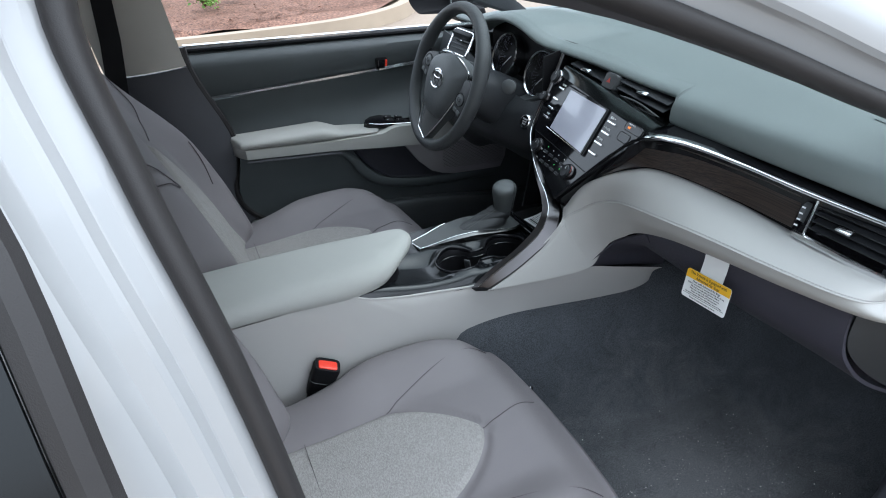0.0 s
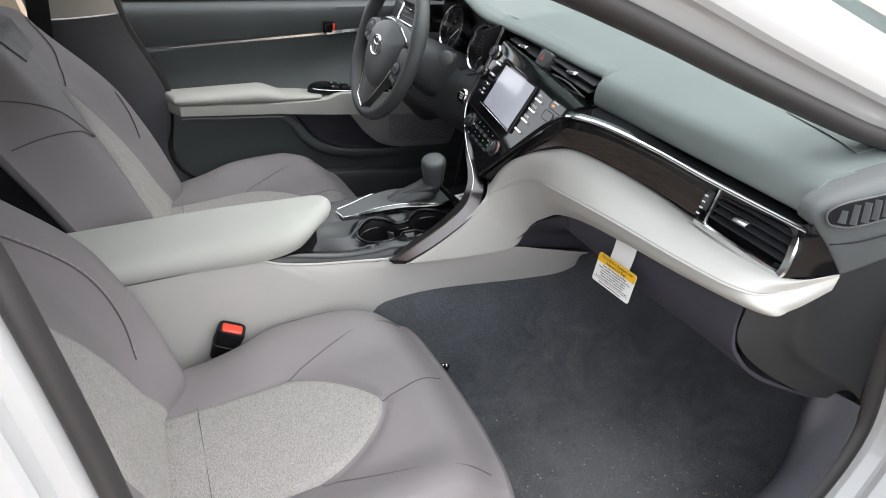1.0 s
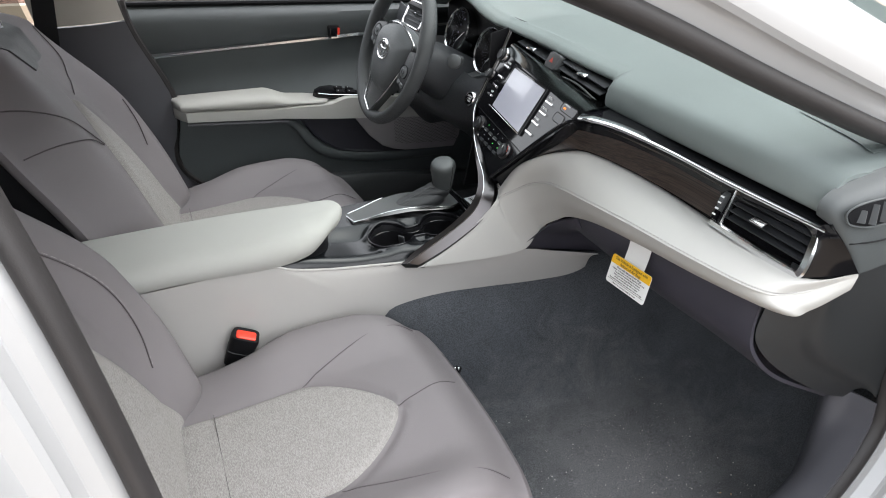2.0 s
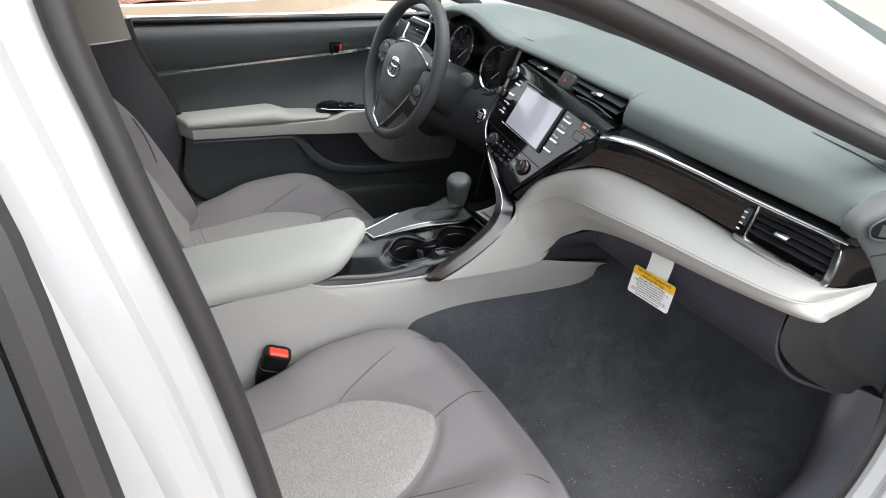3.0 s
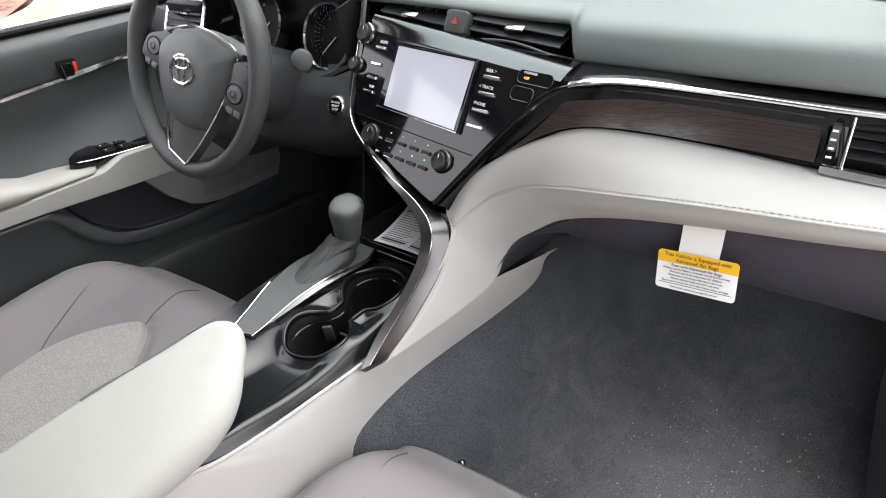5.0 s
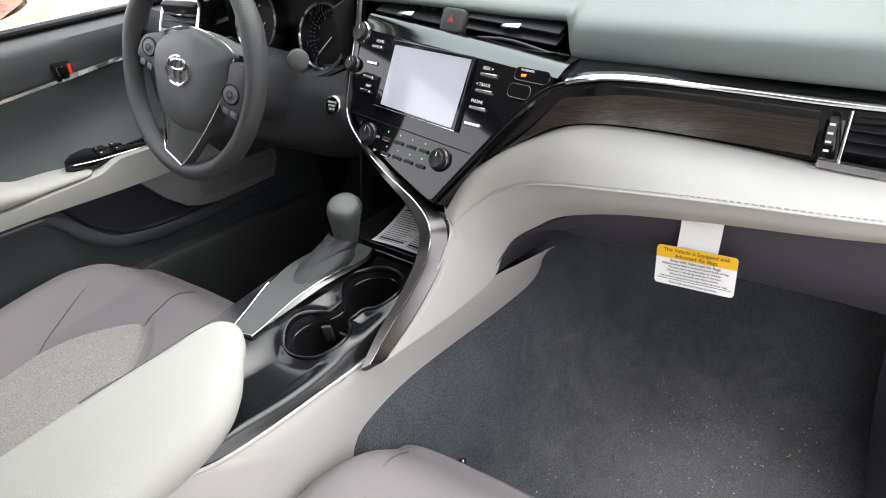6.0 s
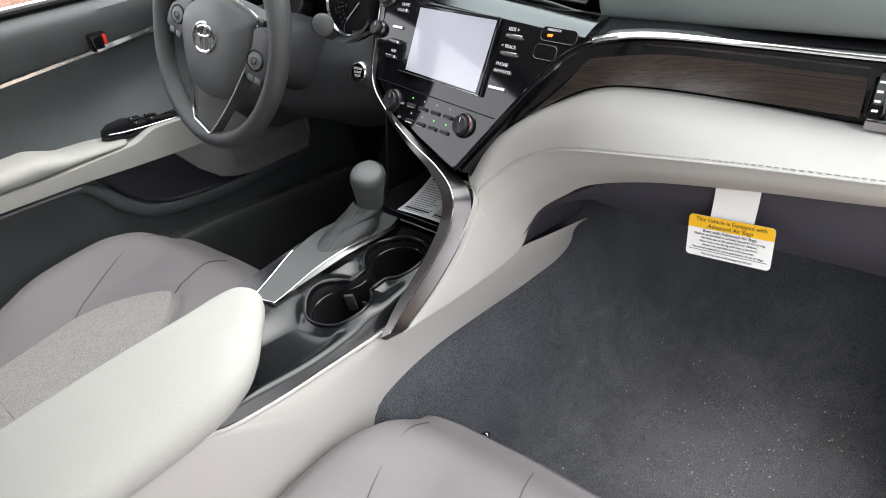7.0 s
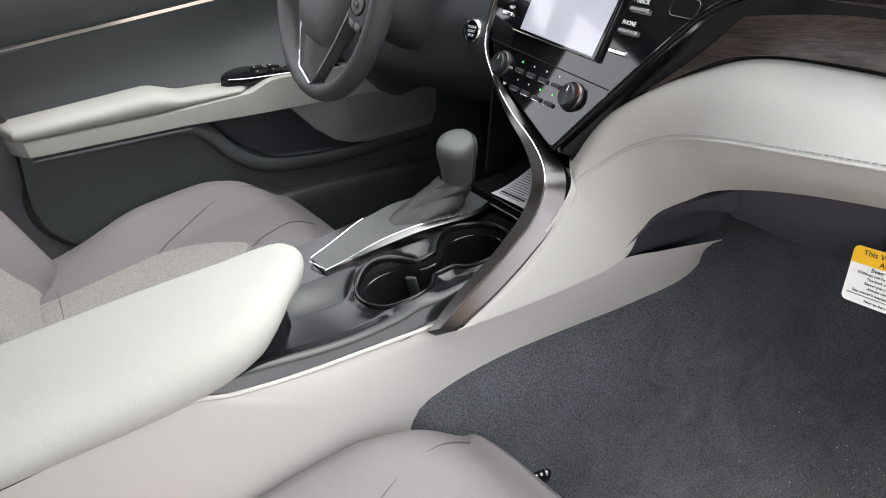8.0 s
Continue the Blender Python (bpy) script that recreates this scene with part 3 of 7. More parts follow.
ws = structure("window_1", windscreen(), PANE, "clear raked windscreen glass", "windscreen")
ws.visible_shadow = False

# pillar between the doors, passenger side: white skin already on the frame; its inner trim
structure("pillar_inner", sheet(lambda u, v: (lerp(-0.395, -0.50, u) - 0.045 * v, lerp(-0.70, -0.62, v), lerp(0.42, 1.28, v)), 4, 12, 0.02), TRIMGREY, "grey inner trim of the centre pillar", "pillar trim")


def rear_door():
    top = thing("rear_door", "closed white rear door with black window pillar cover", "car door", (0, 0, 0))

    def skin(u, v):
        z = lerp(0.30, 0.99, v)
        return (lerp(-0.445, -1.35, u) - 0.02 * v, -0.90 + 0.05 * (2 * v - 1) ** 2 - 0.02 * u, z)
    part("panel", sheet(skin, 6, 12, 0.02), PAINT, top)
    lean = [(-0.425, -0.865, 0.98), (-0.430, -0.835, 1.08), (-0.440, -0.785, 1.2), (-0.47, -0.735, 1.29)]
    a = cr(lean, 12)
    part("pillar_cover", grid([[p + V((-0.000, 0.0, 0)) for p in a], [p + V((-0.05, -0.006, 0)) for p in a], [p + V((-0.13, -0.008, 0)) for p in a], [p + V((-0.60, -0.006, 0)) for p in a]], thick=0.006), SATIN, top, "dark grey window pillar cover")
    part("edge_seal", sweep([p + V((0.012, 0.012, 0)) for p in cr(lean + [(-0.50, -0.70, 1.32)], 16)], circle(0.014, 8)), RUBBER, top, "black rubber edge seal")
    return top


rear_door()


def open_door():
    """The open front door, swung out on its hinges ahead of the opening."""
    top = thing("passenger_door", "white passenger door standing wide open on its hinges", "car door", (0.83, -0.885, 0))
    top.rotation_euler = (0, 0, radians(68))

    def skin(u, v):
        return (lerp(-0.02, -1.05, u), -0.03 - 0.04 * math.sin(math.pi * v), lerp(0.33, 0.97, v))
    part("outer_panel", sheet(skin, 8, 8, 0.01), PAINT, top)
    part("inner_panel", sheet(lambda u, v: (lerp(-0.02, -1.05, u), 0.07 + 0.03 * math.sin(math.pi * v), lerp(0.33, 0.97, v)), 8, 8, 0.01), ENDGREY, top, "dark inner panel")
    for z in (0.50, 0.76):
        part("hinge", box((0.07, 0.05, 0.06), pose(0.0, 0.03, z, 0, 0, -30), 0.008), PAINT, top)
    part("check_arm", box((0.13, 0.022, 0.018), pose(0.03, 0.085, 0.62, 0, 0, -50), 0.003), BLACK, top)
    return top


open_door()
# tinted rear side windows
for n, y in ((2, 0.70), (3, -0.70)):
    pane = structure("window_%d" % n, sheet(lambda u, v, y=y: (lerp(-0.47, -1.75, u) - 0.04 * v, y * (1 - 0.15 * v), lerp(0.94, 1.33, v)), 4, 4), TINTED, "dark tinted rear side window", "window")
structure("window_4", sheet(lambda u, v: (lerp(-1.76, -1.70, v), lerp(-0.68, 0.68, u), lerp(1.08, 1.34, v)), 4, 4), TINTED, "dark tinted rear window", "window")
# plain walls that close the cabin behind
structure("cabin_rear", box((0.06, 1.5, 0.8), Matrix.Translation((-1.75, 0, 0.70)), 0.02), ENDGREY, "plain dark grey rear of the cabin", "cabin wall")
structure("cabin_side", box((1.3, 0.04, 0.62), Matrix.Translation((-1.07, -0.74, 0.64)), 0.01), ENDGREY, "plain dark grey rear side trim", "cabin wall")
structure("cabin_side_far", box((1.3, 0.04, 0.62), Matrix.Translation((-1.07, 0.76, 0.64)), 0.01), ENDGREY, "plain dark grey rear side trim", "cabin wall")

# ---------------------------------------------------------------- floor
def carpet():
    rows = []
    for k in range(90):
        x = lerp(-1.7, 1.12, k / 89)
        toe = smooth(0.70, 1.12, x)
        z0 = 0.160 + 0.42 * toe ** 1.3
        tun = max(0.50, z0)
        w = 0.03 * smooth(0.2, 0.7, x) - 0.06 * (1 - smooth(0.04, 0.16, x))
        sect = [(0.80, z0 + 0.10), (0.72, z0 + 0.02), (0.62, z0), (0.45, z0 + 0.002), (0.30, z0 + 0.006), (0.21 + w, z0 + 0.03), (0.165 + w, lerp(z0, tun, 0.45)), (0.12 + w, tun - 0.06), (0.07, tun - 0.02), (0.0, tun - 0.02)]
        row = cr([(x, -a, b) for a, b in sect] + [(x, a, b) for a, b in sect[-2::-1]], 91)
        rows.append([p + V((0, 0, 0.0025 * noise.noise((p.x * 9, p.y * 9, 3)))) for p in row])
    return grid(rows, thick=-0.01)


structure("floor", carpet(), CARPET, "dark charcoal carpet, footwell dust lightened with painted door light", "carpet")


def crumbs():
    rnd = random.Random(3)
    bm = bmesh.new()
    for k in range(640):
        if k % 3:
            x, y = rnd.gauss(0.56, 0.13), rnd.gauss(-0.43, 0.12)
        else:
            x, y = rnd.uniform(0.3, 0.75), rnd.uniform(-0.66, -0.22)
        if not (0.2 < x < 0.78 and -0.69 < y < -0.2):
            continue
        s = rnd.uniform(0.0004, 0.0009) if k % 9 else rnd.uniform(0.0010, 0.0016)
        box((s, s * 1.6, s), pose(x, y, 0.164 + (0.012 if y > -0.27 else 0.0), 0, 0, rnd.uniform(0, 180)), bm=bm)
    return bm


tagged(part("floor_crumbs", crumbs(), DUST, flat=True), "tiny pale crumbs and grit on the carpet", "crumbs", kind="stuff")
for n, (x, y) in enumerate([(0.655, -0.60), (0.673, -0.612), (0.64, -0.618)]):
    tagged(part("leaf_crumb", box((0.0055, 0.0028, 0.0012), pose(x, y, 0.166, 8, 12, 40 * n), 0.0005), DRYLEAF), "small dry brown leaf fragment on the carpet", "leaf fragment", "leaf fragments")


def scuff():
    """Sill trim that runs up into the kick panel."""
    inner = [(-0.35, -0.700, 0.20), (0.20, -0.715, 0.20), (0.42, -0.722, 0.205), (0.56, -0.720, 0.22), (0.66, -0.708, 0.25), (0.712, -0.692, 0.34), (0.722, -0.678, 0.50)]
    top = [(-0.35, -0.722, 0.315), (0.20, -0.734, 0.312), (0.42, -0.738, 0.310), (0.55, -0.735, 0.328), (0.64, -0.726, 0.366), (0.692, -0.708, 0.43), (0.706, -0.698, 0.53)]
    mid = [(-0.35, -0.757, 0.352), (0.20, -0.759, 0.348), (0.42, -0.758, 0.352), (0.55, -0.756, 0.370), (0.645, -0.748, 0.412), (0.702, -0.734, 0.475), (0.715, -0.725, 0.54)]
    out = [(-0.35, -0.812, 0.362), (0.20, -0.815, 0.356), (0.42, -0.813, 0.361), (0.56, -0.806, 0.388), (0.652, -0.790, 0.438), (0.706, -0.774, 0.500), (0.716, -0.764, 0.548)]
    return loft([inner, top, mid, out], 50, 0.004, 16)


structure("sill_trim", scuff(), TRIMGREY, "smooth grey plastic sill and kick panel trim", "sill trim")

# ---------------------------------------------------------------- dashboard
dashboard = thing("dashboard", "two-tone dashboard with light grey leatherette roll and dark wood trim", "dashboard", (0, 0, 0))


def top_z(x, y):
    return 0.942 + 0.028 * smooth(0.46, 0.64, x) - 0.022 * smooth(0.68, 1.08, x) - 0.010 * smooth(0.60, 0.72, abs(y)) ** 2


def pad():
    """The soft top: over the instruments and centre vents, then stepping out into the passenger's padded roll."""
    ys = [lerp(0.76, -0.208, k / 56) for k in range(57)] + [-0.212, -0.2145, -0.217, -0.2195, -0.222, -0.2245, -0.228, -0.233] + [-0.237, -0.2405, -0.244] + [lerp(-0.25, -0.702, k / 32) for k in range(33)]
    rows = []
    for y in ys:
        hood = smooth(0.20, 0.26, y) * (1 - smooth(0.56, 0.64, y))
        z = 0.953 + 0.010 * smooth(-0.2, 0.12, y)
        bow = 0.05 * hood * (1 - ((y - 0.38) / 0.19) ** 2) if 0.19 < y < 0.57 else 0.0
        x0 = 0.545 - 0.040 * hood
        left = [(x0 + 0.06, z - 0.016 + bow), (x0 + 0.03, z - 0.012 + bow), (x0 + 0.006, z - 0.008 + bow), (x0, z + bow), (x0 + 0.010, z + 0.008 + bow), (x0 + 0.025, z + 0.011 + bow), (x0 + 0.040, z + 0.012 + bow)]
        right = [(0.560, 0.9090), (0.535, 0.9065), (0.5195, 0.9075), (0.5135, 0.9160), (0.5140, 0.9340), (0.5220, 0.9510), (0.5450, 0.9615)]
        f = smooth(-0.2125, -0.240, y)
        pts = [(lerp(p[0], q[0], f), y, lerp(p[1], q[1], f)) for p, q in zip(left, right)]
        pts += [(x, y, top_z(x, y) + 1.1 * bow * (1 - smooth(0.60, 0.85, x))) for x in (0.60, 0.68, 0.78, 0.88, 1.0, 1.08)]
        rows.append(cr(pts, 60))
    return grid(rows, thick=0.006)


part("top_pad", pad(), DASH, dashboard)

# grilles on the top
def defroster():
    bm = bmesh.new()
    for k in range(52):
        y = lerp(-0.30, 0.33, k / 51)
        box((0.020, 0.0022, 0.002), Matrix.Translation((0.868 - 0.22 * y * y, y, top_z(0.868, y) + 0.0018)), bm=bm)
    return bm


part("defroster_slot", sheet(lambda u, v: (0.852 + 0.032 * u * smooth(0.0, 0.05, v) - 0.22 * lerp(-0.325, 0.335, v) ** 2 + 0.016 * (1 - smooth(0.0, 0.05, v)), lerp(-0.325, 0.335, v), top_z(0.868, 0) + 0.0016), 3, 40, 0.002), BLACK, dashboard, "black defroster slot")
part("defroster_fins", defroster(), DARK, dashboard)
part("light_sensor", lathe([(0.0, 0.005), (0.006, 0.0045), (0.009, 0.0015), (0.010, -0.001)], 18, Matrix.Translation((0.835, -0.030, top_z(0.835, 0) + 0.003))), GLOSS, dashboard, "small round light sensor")


def speaker_face(u, v, lift):
    """A place on the mesh cover: u along the car, v towards the door."""
    x = lerp(0.655, 0.845, u) - 0.035 * v * (1 - u)
    y = lerp(-0.525, -0.672, v) + 0.01 * u
    return V((x, y, top_z(x, y) + lift))


def grille_dots():
    bm = bmesh.new()
    for i in range(58):
        for j in range(46):
            p = speaker_face((i + 0.5 + 0.5 * (j % 2)) / 59, (j + 0.5) / 46, 0.0016)
            r = 0.0008
            bm.faces.new([bm.verts.new(p + V((a * r, b * r, 0))) for a, b in ((1, 0), (0, 1), (-1, 0), (0, -1))])
    return bm


spk = part("speaker_grille", grid([[speaker_face(clamp((i - 1) / 8), clamp((j - 1) / 8), 0.0009 if 0 < i < 10 and 0 < j < 10 else 0.0002) for j in range(11)] for i in range(11)]), DASH, dashboard, "fine grey speaker mesh")
part("mesh_holes", grille_dots(), CORNER, spk, flat=True)

# leatherette roll: edge at the trim, stitched crest, nose, underside
ROLL_T = [(0.551, -0.747, 0.838), (0.503, -0.728, 0.830), (0.491, -0.690, 0.826), (0.501, -0.58, 0.821), (0.500, -0.44, 0.828), (0.472, -0.340, 0.8415), (0.446, -0.276, 0.846), (0.428, -0.226, 0.829), (0.412, -0.183, 0.806), (0.395, -0.135, 0.769), (0.383, -0.096, 0.717), (0.357, -0.120, 0.690), (0.299, -0.122, 0.641), (0.246, -0.118, 0.610), (0.196, -0.110, 0.581)]
ROLL_S = [(0.551, -0.749, 0.834), (0.482, -0.722, 0.813), (0.434, -0.698, 0.817), (0.419, -0.60, 0.812), (0.416, -0.457, 0.801), (0.414, -0.34, 0.789), (0.414, -0.268, 0.780), (0.416, -0.215, 0.766), (0.408, -0.168, 0.744), (0.394, -0.140, 0.722), (0.370, -0.118, 0.698), (0.360, -0.124, 0.680), (0.302, -0.1255, 0.629), (0.249, -0.121, 0.599), (0.197, -0.112, 0.576)]
ROLL_L = [(0.549, -0.747, 0.812), (0.5, -0.735, 0.786), (0.464, -0.72, 0.7805), (0.45, -0.6, 0.7655), (0.443, -0.457, 0.7515), (0.446, -0.34, 0.7305), (0.45, -0.255, 0.7025), (0.449, -0.212, 0.6745), (0.446, -0.174, 0.6435), (0.441, -0.154, 0.6125), (0.425, -0.148, 0.583), (0.398, -0.146, 0.574), (0.33, -0.139, 0.571), (0.26, -0.128, 0.57), (0.182, -0.113, 0.571)]


def roll_rows():
    lift = [V(a) * 0.5 + V(b) * 0.5 + V((-0.005, -0.002, 0.007)) * (1 - 0.85 * (k == 0 or k > 9)) for k, (a, b) in enumerate(zip(ROLL_T, ROLL_S))]
    under = [V(a).lerp(V(b), 0.10) + V((-0.003, -0.001, -0.002)) * (0.4 if k == 0 else 1.0) for k, (a, b) in enumerate(zip(ROLL_S, ROLL_L))]
    nose = [V(a).lerp(V(b), 0.5) + V((-0.008, -0.005, -0.002)) * (0.2 if k == 0 else 1.0 - 0.75 * smooth(9, 12, k)) for k, (a, b) in enumerate(zip(ROLL_S, ROLL_L))]
    hem = [V(p) + V((0.008, 0.004, 0.0015)) for p in ROLL_L]
    back = [V(p) + V((0.05, 0.02, 0.016)) for p in ROLL_L]
    rim = [V(p) + V((0.012, 0.004, -0.006)) for p in ROLL_T]
    curves = [cr(c, 150) for c in (rim, ROLL_T, lift, ROLL_S, under, nose, ROLL_L, hem, back)]
    cols = [cr([r[i] for r in curves], 65) for i in range(150)]
    return [[cols[i][k] for i in range(150)] for k in range(65)]


ROLL = roll_rows()


def on_roll(k, i, lift):
    """A point over the roll's surface: row k, column i."""
    a = (ROLL[k][i + 1] - ROLL[k][i - 1]).cross(ROLL[k + 1][i] - ROLL[k - 1][i]).normalized()
    return ROLL[k][i] + (a if a.dot(V((-0.7, -0.5, 0.5))) > 0 else -a) * lift


knee_roll = part("padded_roll", grid(ROLL), LEATHER, dashboard, "light grey stitched leatherette roll")


def stitches():
    bm = bmesh.new()
    path = cr([on_roll(24, i, 0.0007) for i in range(11, 118)], 190)
    for a, b in zip(path[:-1], path[1:]):
        d = (b - a) * 0.30
        m = (a + b) / 2
        tube([m - d, m + d], 0.0007, 5, bm=bm)
    return bm


part("stitching", stitches(), LTHREAD, knee_roll, "row of grey stitches")
part("piping", tube([on_roll(27, i, -0.0004) for i in range(8, 119)], 0.0016, 8), LEATHER, knee_roll)

# glossy band and wood between the chrome line and the roll
BAND_C = [(0.520, -0.715, 0.889), (0.512, -0.56, 0.890), (0.508, -0.44, 0.893), (0.476, -0.343, 0.905), (0.450, -0.298, 0.909), (0.440, -0.246, 0.894), (0.421, -0.198, 0.852), (0.364, -0.094, 0.733)]
BAND_T = [(0.503, -0.69, 0.826), (0.500, -0.56, 0.827), ROLL_T[4], ROLL_T[5], ROLL_T[6], ROLL_T[7], ROLL_T[9], (0.372, -0.098, 0.716)]


def band():
    mid = [tuple(V(a) * 0.5 + V(b) * 0.5 + V((0.010, 0, 0))) for a, b in zip(BAND_C, BAND_T)]
    low = [tuple(V(p) + V((0.012, 0, -0.004))) for p in BAND_T]
    return loft([BAND_C, mid, low], 80, 0.006, 10)


part("trim_band", band(), DEEPBLACK, dashboard, "glossy black trim band")


def wood():
    """The inlay on the band: full width by the vent, drawn out to a point where the band turns down."""
    top, low = cr(BAND_C, 80), cr(BAND_T, 80)
    rows = []
    for k in range(15):
        row = []
        for i in range(13, 63):
            v0 = 0.10 + 0.84 * smooth(44, 63, i) ** 1.6
            f = lerp(v0, 0.925, k / 14)
            bulge = 0.010 * (1 - (2 * f - 1) ** 2)
            row.append(top[i].lerp(low[i], f) + V((bulge - 0.0050, -0.001, 0.001)))
        rows.append(row)
    return rows


WOOD_ROWS = wood()
panel = part("wood_panel", grid(WOOD_ROWS, thick=0.003), WOOD, dashboard, "dark brown streaked wood inlay")
part("edge_line", tube([r[0] + V((-0.001, 0, 0)) for r in WOOD_ROWS], 0.0008, 5), SATINCHROME, panel)


def chrome_line():
    path = [p + V((-0.014, 0, 0.008)) for p in cr(BAND_C[:5] + [(0.446, -0.272, 0.9035)], 60)]
    return sweep(path, [(-0.0040, 0.0005), (-0.0030, -0.0022), (-0.0006, -0.0030), (0.0012, -0.0022), (0.0022, 0.0002), (0.0026, 0.0040), (0.0020, 0.016), (-0.0060, 0.016)], up=(0, 0, 1))


part("chrome_strip", chrome_line(), CHROME, dashboard, "bright chrome strip")
part("edge_line", tube([p + V((-0.006, 0.0, 0.003)) for p in cr(BAND_C[4:], 40)], 0.0032), GLOSS, dashboard)
part("gloss_ledge", loft([[(0.440, -0.262, 0.9120), (0.466, -0.345, 0.9130), (0.498, -0.46, 0.9035), (0.506, -0.71, 0.9005)], [(0.532, -0.215, 0.909), (0.545, -0.35, 0.9075), (0.550, -0.46, 0.905), (0.550, -0.71, 0.905)]], 24, 0.004), GLOSS, dashboard, "glossy black ledge under the pad")


# passenger's outer vent
def side_vent():
    v = part("outer_vent", loft([[(0.540, -0.552, 0.890), (0.535, -0.63, 0.889), (0.535, -0.712, 0.886)], [(0.528, -0.555, 0.834), (0.525, -0.63, 0.832), (0.52, -0.708, 0.836)]], 10, 0.004), BLACK, dashboard, "black air vent in a chrome frame")
    for k in range(4):
        z = 0.845 + 0.011 * k
        part("slat", grid([[V((0.497 + 0.0035 * k, -0.572, z)), V((0.495 + 0.0035 * k, -0.702, z))], [V((0.522, -0.572, z + 0.006)), V((0.522, -0.702, z + 0.006))]], thick=0.0022), KNOB, v)
    for k in range(7):
        y = -0.585 - 0.0165 * k
        part("fin", box((0.022, 0.0015, 0.046), pose(0.528, y, 0.862)), BLACK, v)
    frame = cr([(0.492, -0.55, 0.830), (0.489, -0.63, 0.829), (0.487, -0.695, 0.829), (0.488, -0.712, 0.836), (0.500, -0.709, 0.868), (0.509, -0.700, 0.888), (0.512, -0.66, 0.895), (0.511, -0.55, 0.896)], 50)
    part("frame", sweep(frame, [(-0.005, -0.0045), (-0.005, 0.0045), (0.001, 0.0060), (0.0045, 0.0040), (0.0045, -0.0040), (0.001, -0.0060)], up=(-1, 0, 0.2)), CHROME, v, "chrome vent frame")
    part("tab", box((0.012, 0.024, 0.004), pose(0.497, -0.625, 0.866, 0, -18, 0), 0.0015), CHROME, v, "chrome vent tab")
    d = part("divider", plate(rounded(0.022, 0.062, 0.004), 0.01, basis((0.503, -0.558, 0.862), (0.05, -1, 0), (-0.92, 0, 0.38)), 0.0015), GLOSS, v)
    part("wheel", lathe([(0.0, 0.004), (0.011, 0.004), (0.011, -0.004), (0.0, -0.004)], 20, basis((0.510, -0.556, 0.862), (1, 0, 0), (0, 1, 0)) @ Matrix.Diagonal((1.6, 1.6, 1, 1))), DARK, d)
    for k in range(4):
        part("ridge", box((0.0016, 0.0055, 0.0024), pose(0.4862 + 0.0033 * k, -0.556, 0.848 + 0.0088 * k, 0, 20, 0)), WHITEMARK, d)
    part("blade", box((0.008, 0.0035, 0.055), pose(0.500, -0.570, 0.862, 0, 18, 0), 0.001), CHROME, v, "chrome upright blade")
    part("end_cap", loft([[(0.488, -0.712, 0.828), (0.498, -0.711, 0.862), (0.509, -0.704, 0.897)], [(0.516, -0.732, 0.836), (0.511, -0.725, 0.871), (0.507, -0.712, 0.905)], [(0.549, -0.747, 0.840), (0.523, -0.738, 0.879), (0.503, -0.722, 0.911)]], 14, 0.003, 10), DEEPBLACK, v, "glossy black end cap")
    return v


side_vent()


# centre vents with the hazard button
def centre_vent():
    v = part("centre_vent", grid([[V((0.580, 0.130, 0.930)), V((0.572, -0.216, 0.916))], [V((0.590, 0.130, 0.968)), V((0.585, -0.216, 0.955))]], thick=0.004), BLACK, dashboard, "pair of black centre air vents")
    for a, b in ((0.122, -0.012), (-0.060, -0.212)):
        for k in range(2):
            z0, z1 = (0.946 - 0.012 * k, 0.938 - 0.012 * k)
            x = 0.536 - 0.010 * k
            part("slat", grid([[V((x, a, z0)), V((x - 0.006, b, z1 - 0.003))], [V((x + 0.026, a, z0 + 0.006)), V((x + 0.022, b, z1 + 0.004))]], thick=0.002), KNOB, v)
        for k in range(6):
            y = lerp(a, b, (k + 0.7) / 6.4)
            part("fin", box((0.016, 0.0018, 0.030), pose(0.566, y, 0.940, 0, 15, 0)), DARK, v)
        y = lerp(a, b, 0.5)
        part("tab", box((0.010, 0.030, 0.004), pose(0.532, y, 0.944 + 0.03 * y, 0, -20, 0), 0.0015), CHROME, v, "chrome vent tab")
        part("lip", tube(cr([(0.522, a, 0.930 if a > 0 else 0.921), (0.519, (a + b) / 2, 0.9245), (0.514, b, 0.918 if a > 0 else 0.912)], 8), 0.002, 6), DARK, v)
    h = part("hazard_button", plate(rounded(0.038, 0.034, 0.006), 0.02, basis((0.526, -0.036, 0.944), (0, -1, -0.05), (-0.85, 0, 0.5)), 0.003), DARK, v, "hazard button with red triangle")
    tri = [(0.0, 0.0062), (-0.0062, -0.0045), (0.0062, -0.0045)]
    part("triangle", plate(tri, 0.0006, basis((0.5255, -0.036, 0.9445), (0, -1, -0.05), (-0.85, 0, 0.5)) @ Matrix.Translation((0, 0, 0.0006))), DULLRED, h, "dull red triangle")
    return v


centre_vent()

# glovebox and lower panels
def glove_face():
    a = [(0.470, -0.24, 0.735), (0.474, -0.45, 0.752), (0.478, -0.60, 0.765), (0.480, -0.680, 0.772)]
    b = [(0.478, -0.24, 0.690), (0.478, -0.45, 0.695), (0.479, -0.60, 0.705), (0.477, -0.682, 0.718)]
    c = [(0.500, -0.24, 0.648), (0.500, -0.45, 0.648), (0.496, -0.60, 0.664), (0.489, -0.688, 0.676)]
    d = [(0.545, -0.24, 0.628), (0.545, -0.45, 0.622), (0.55, -0.60, 0.616), (0.552, -0.692, 0.611)]
    e = [(0.68, -0.24, 0.60), (0.68, -0.45, 0.585), (0.68, -0.60, 0.560), (0.688, -0.702, 0.525)]
    return loft([a, b, c, d, e], 40, 0.006, 24)


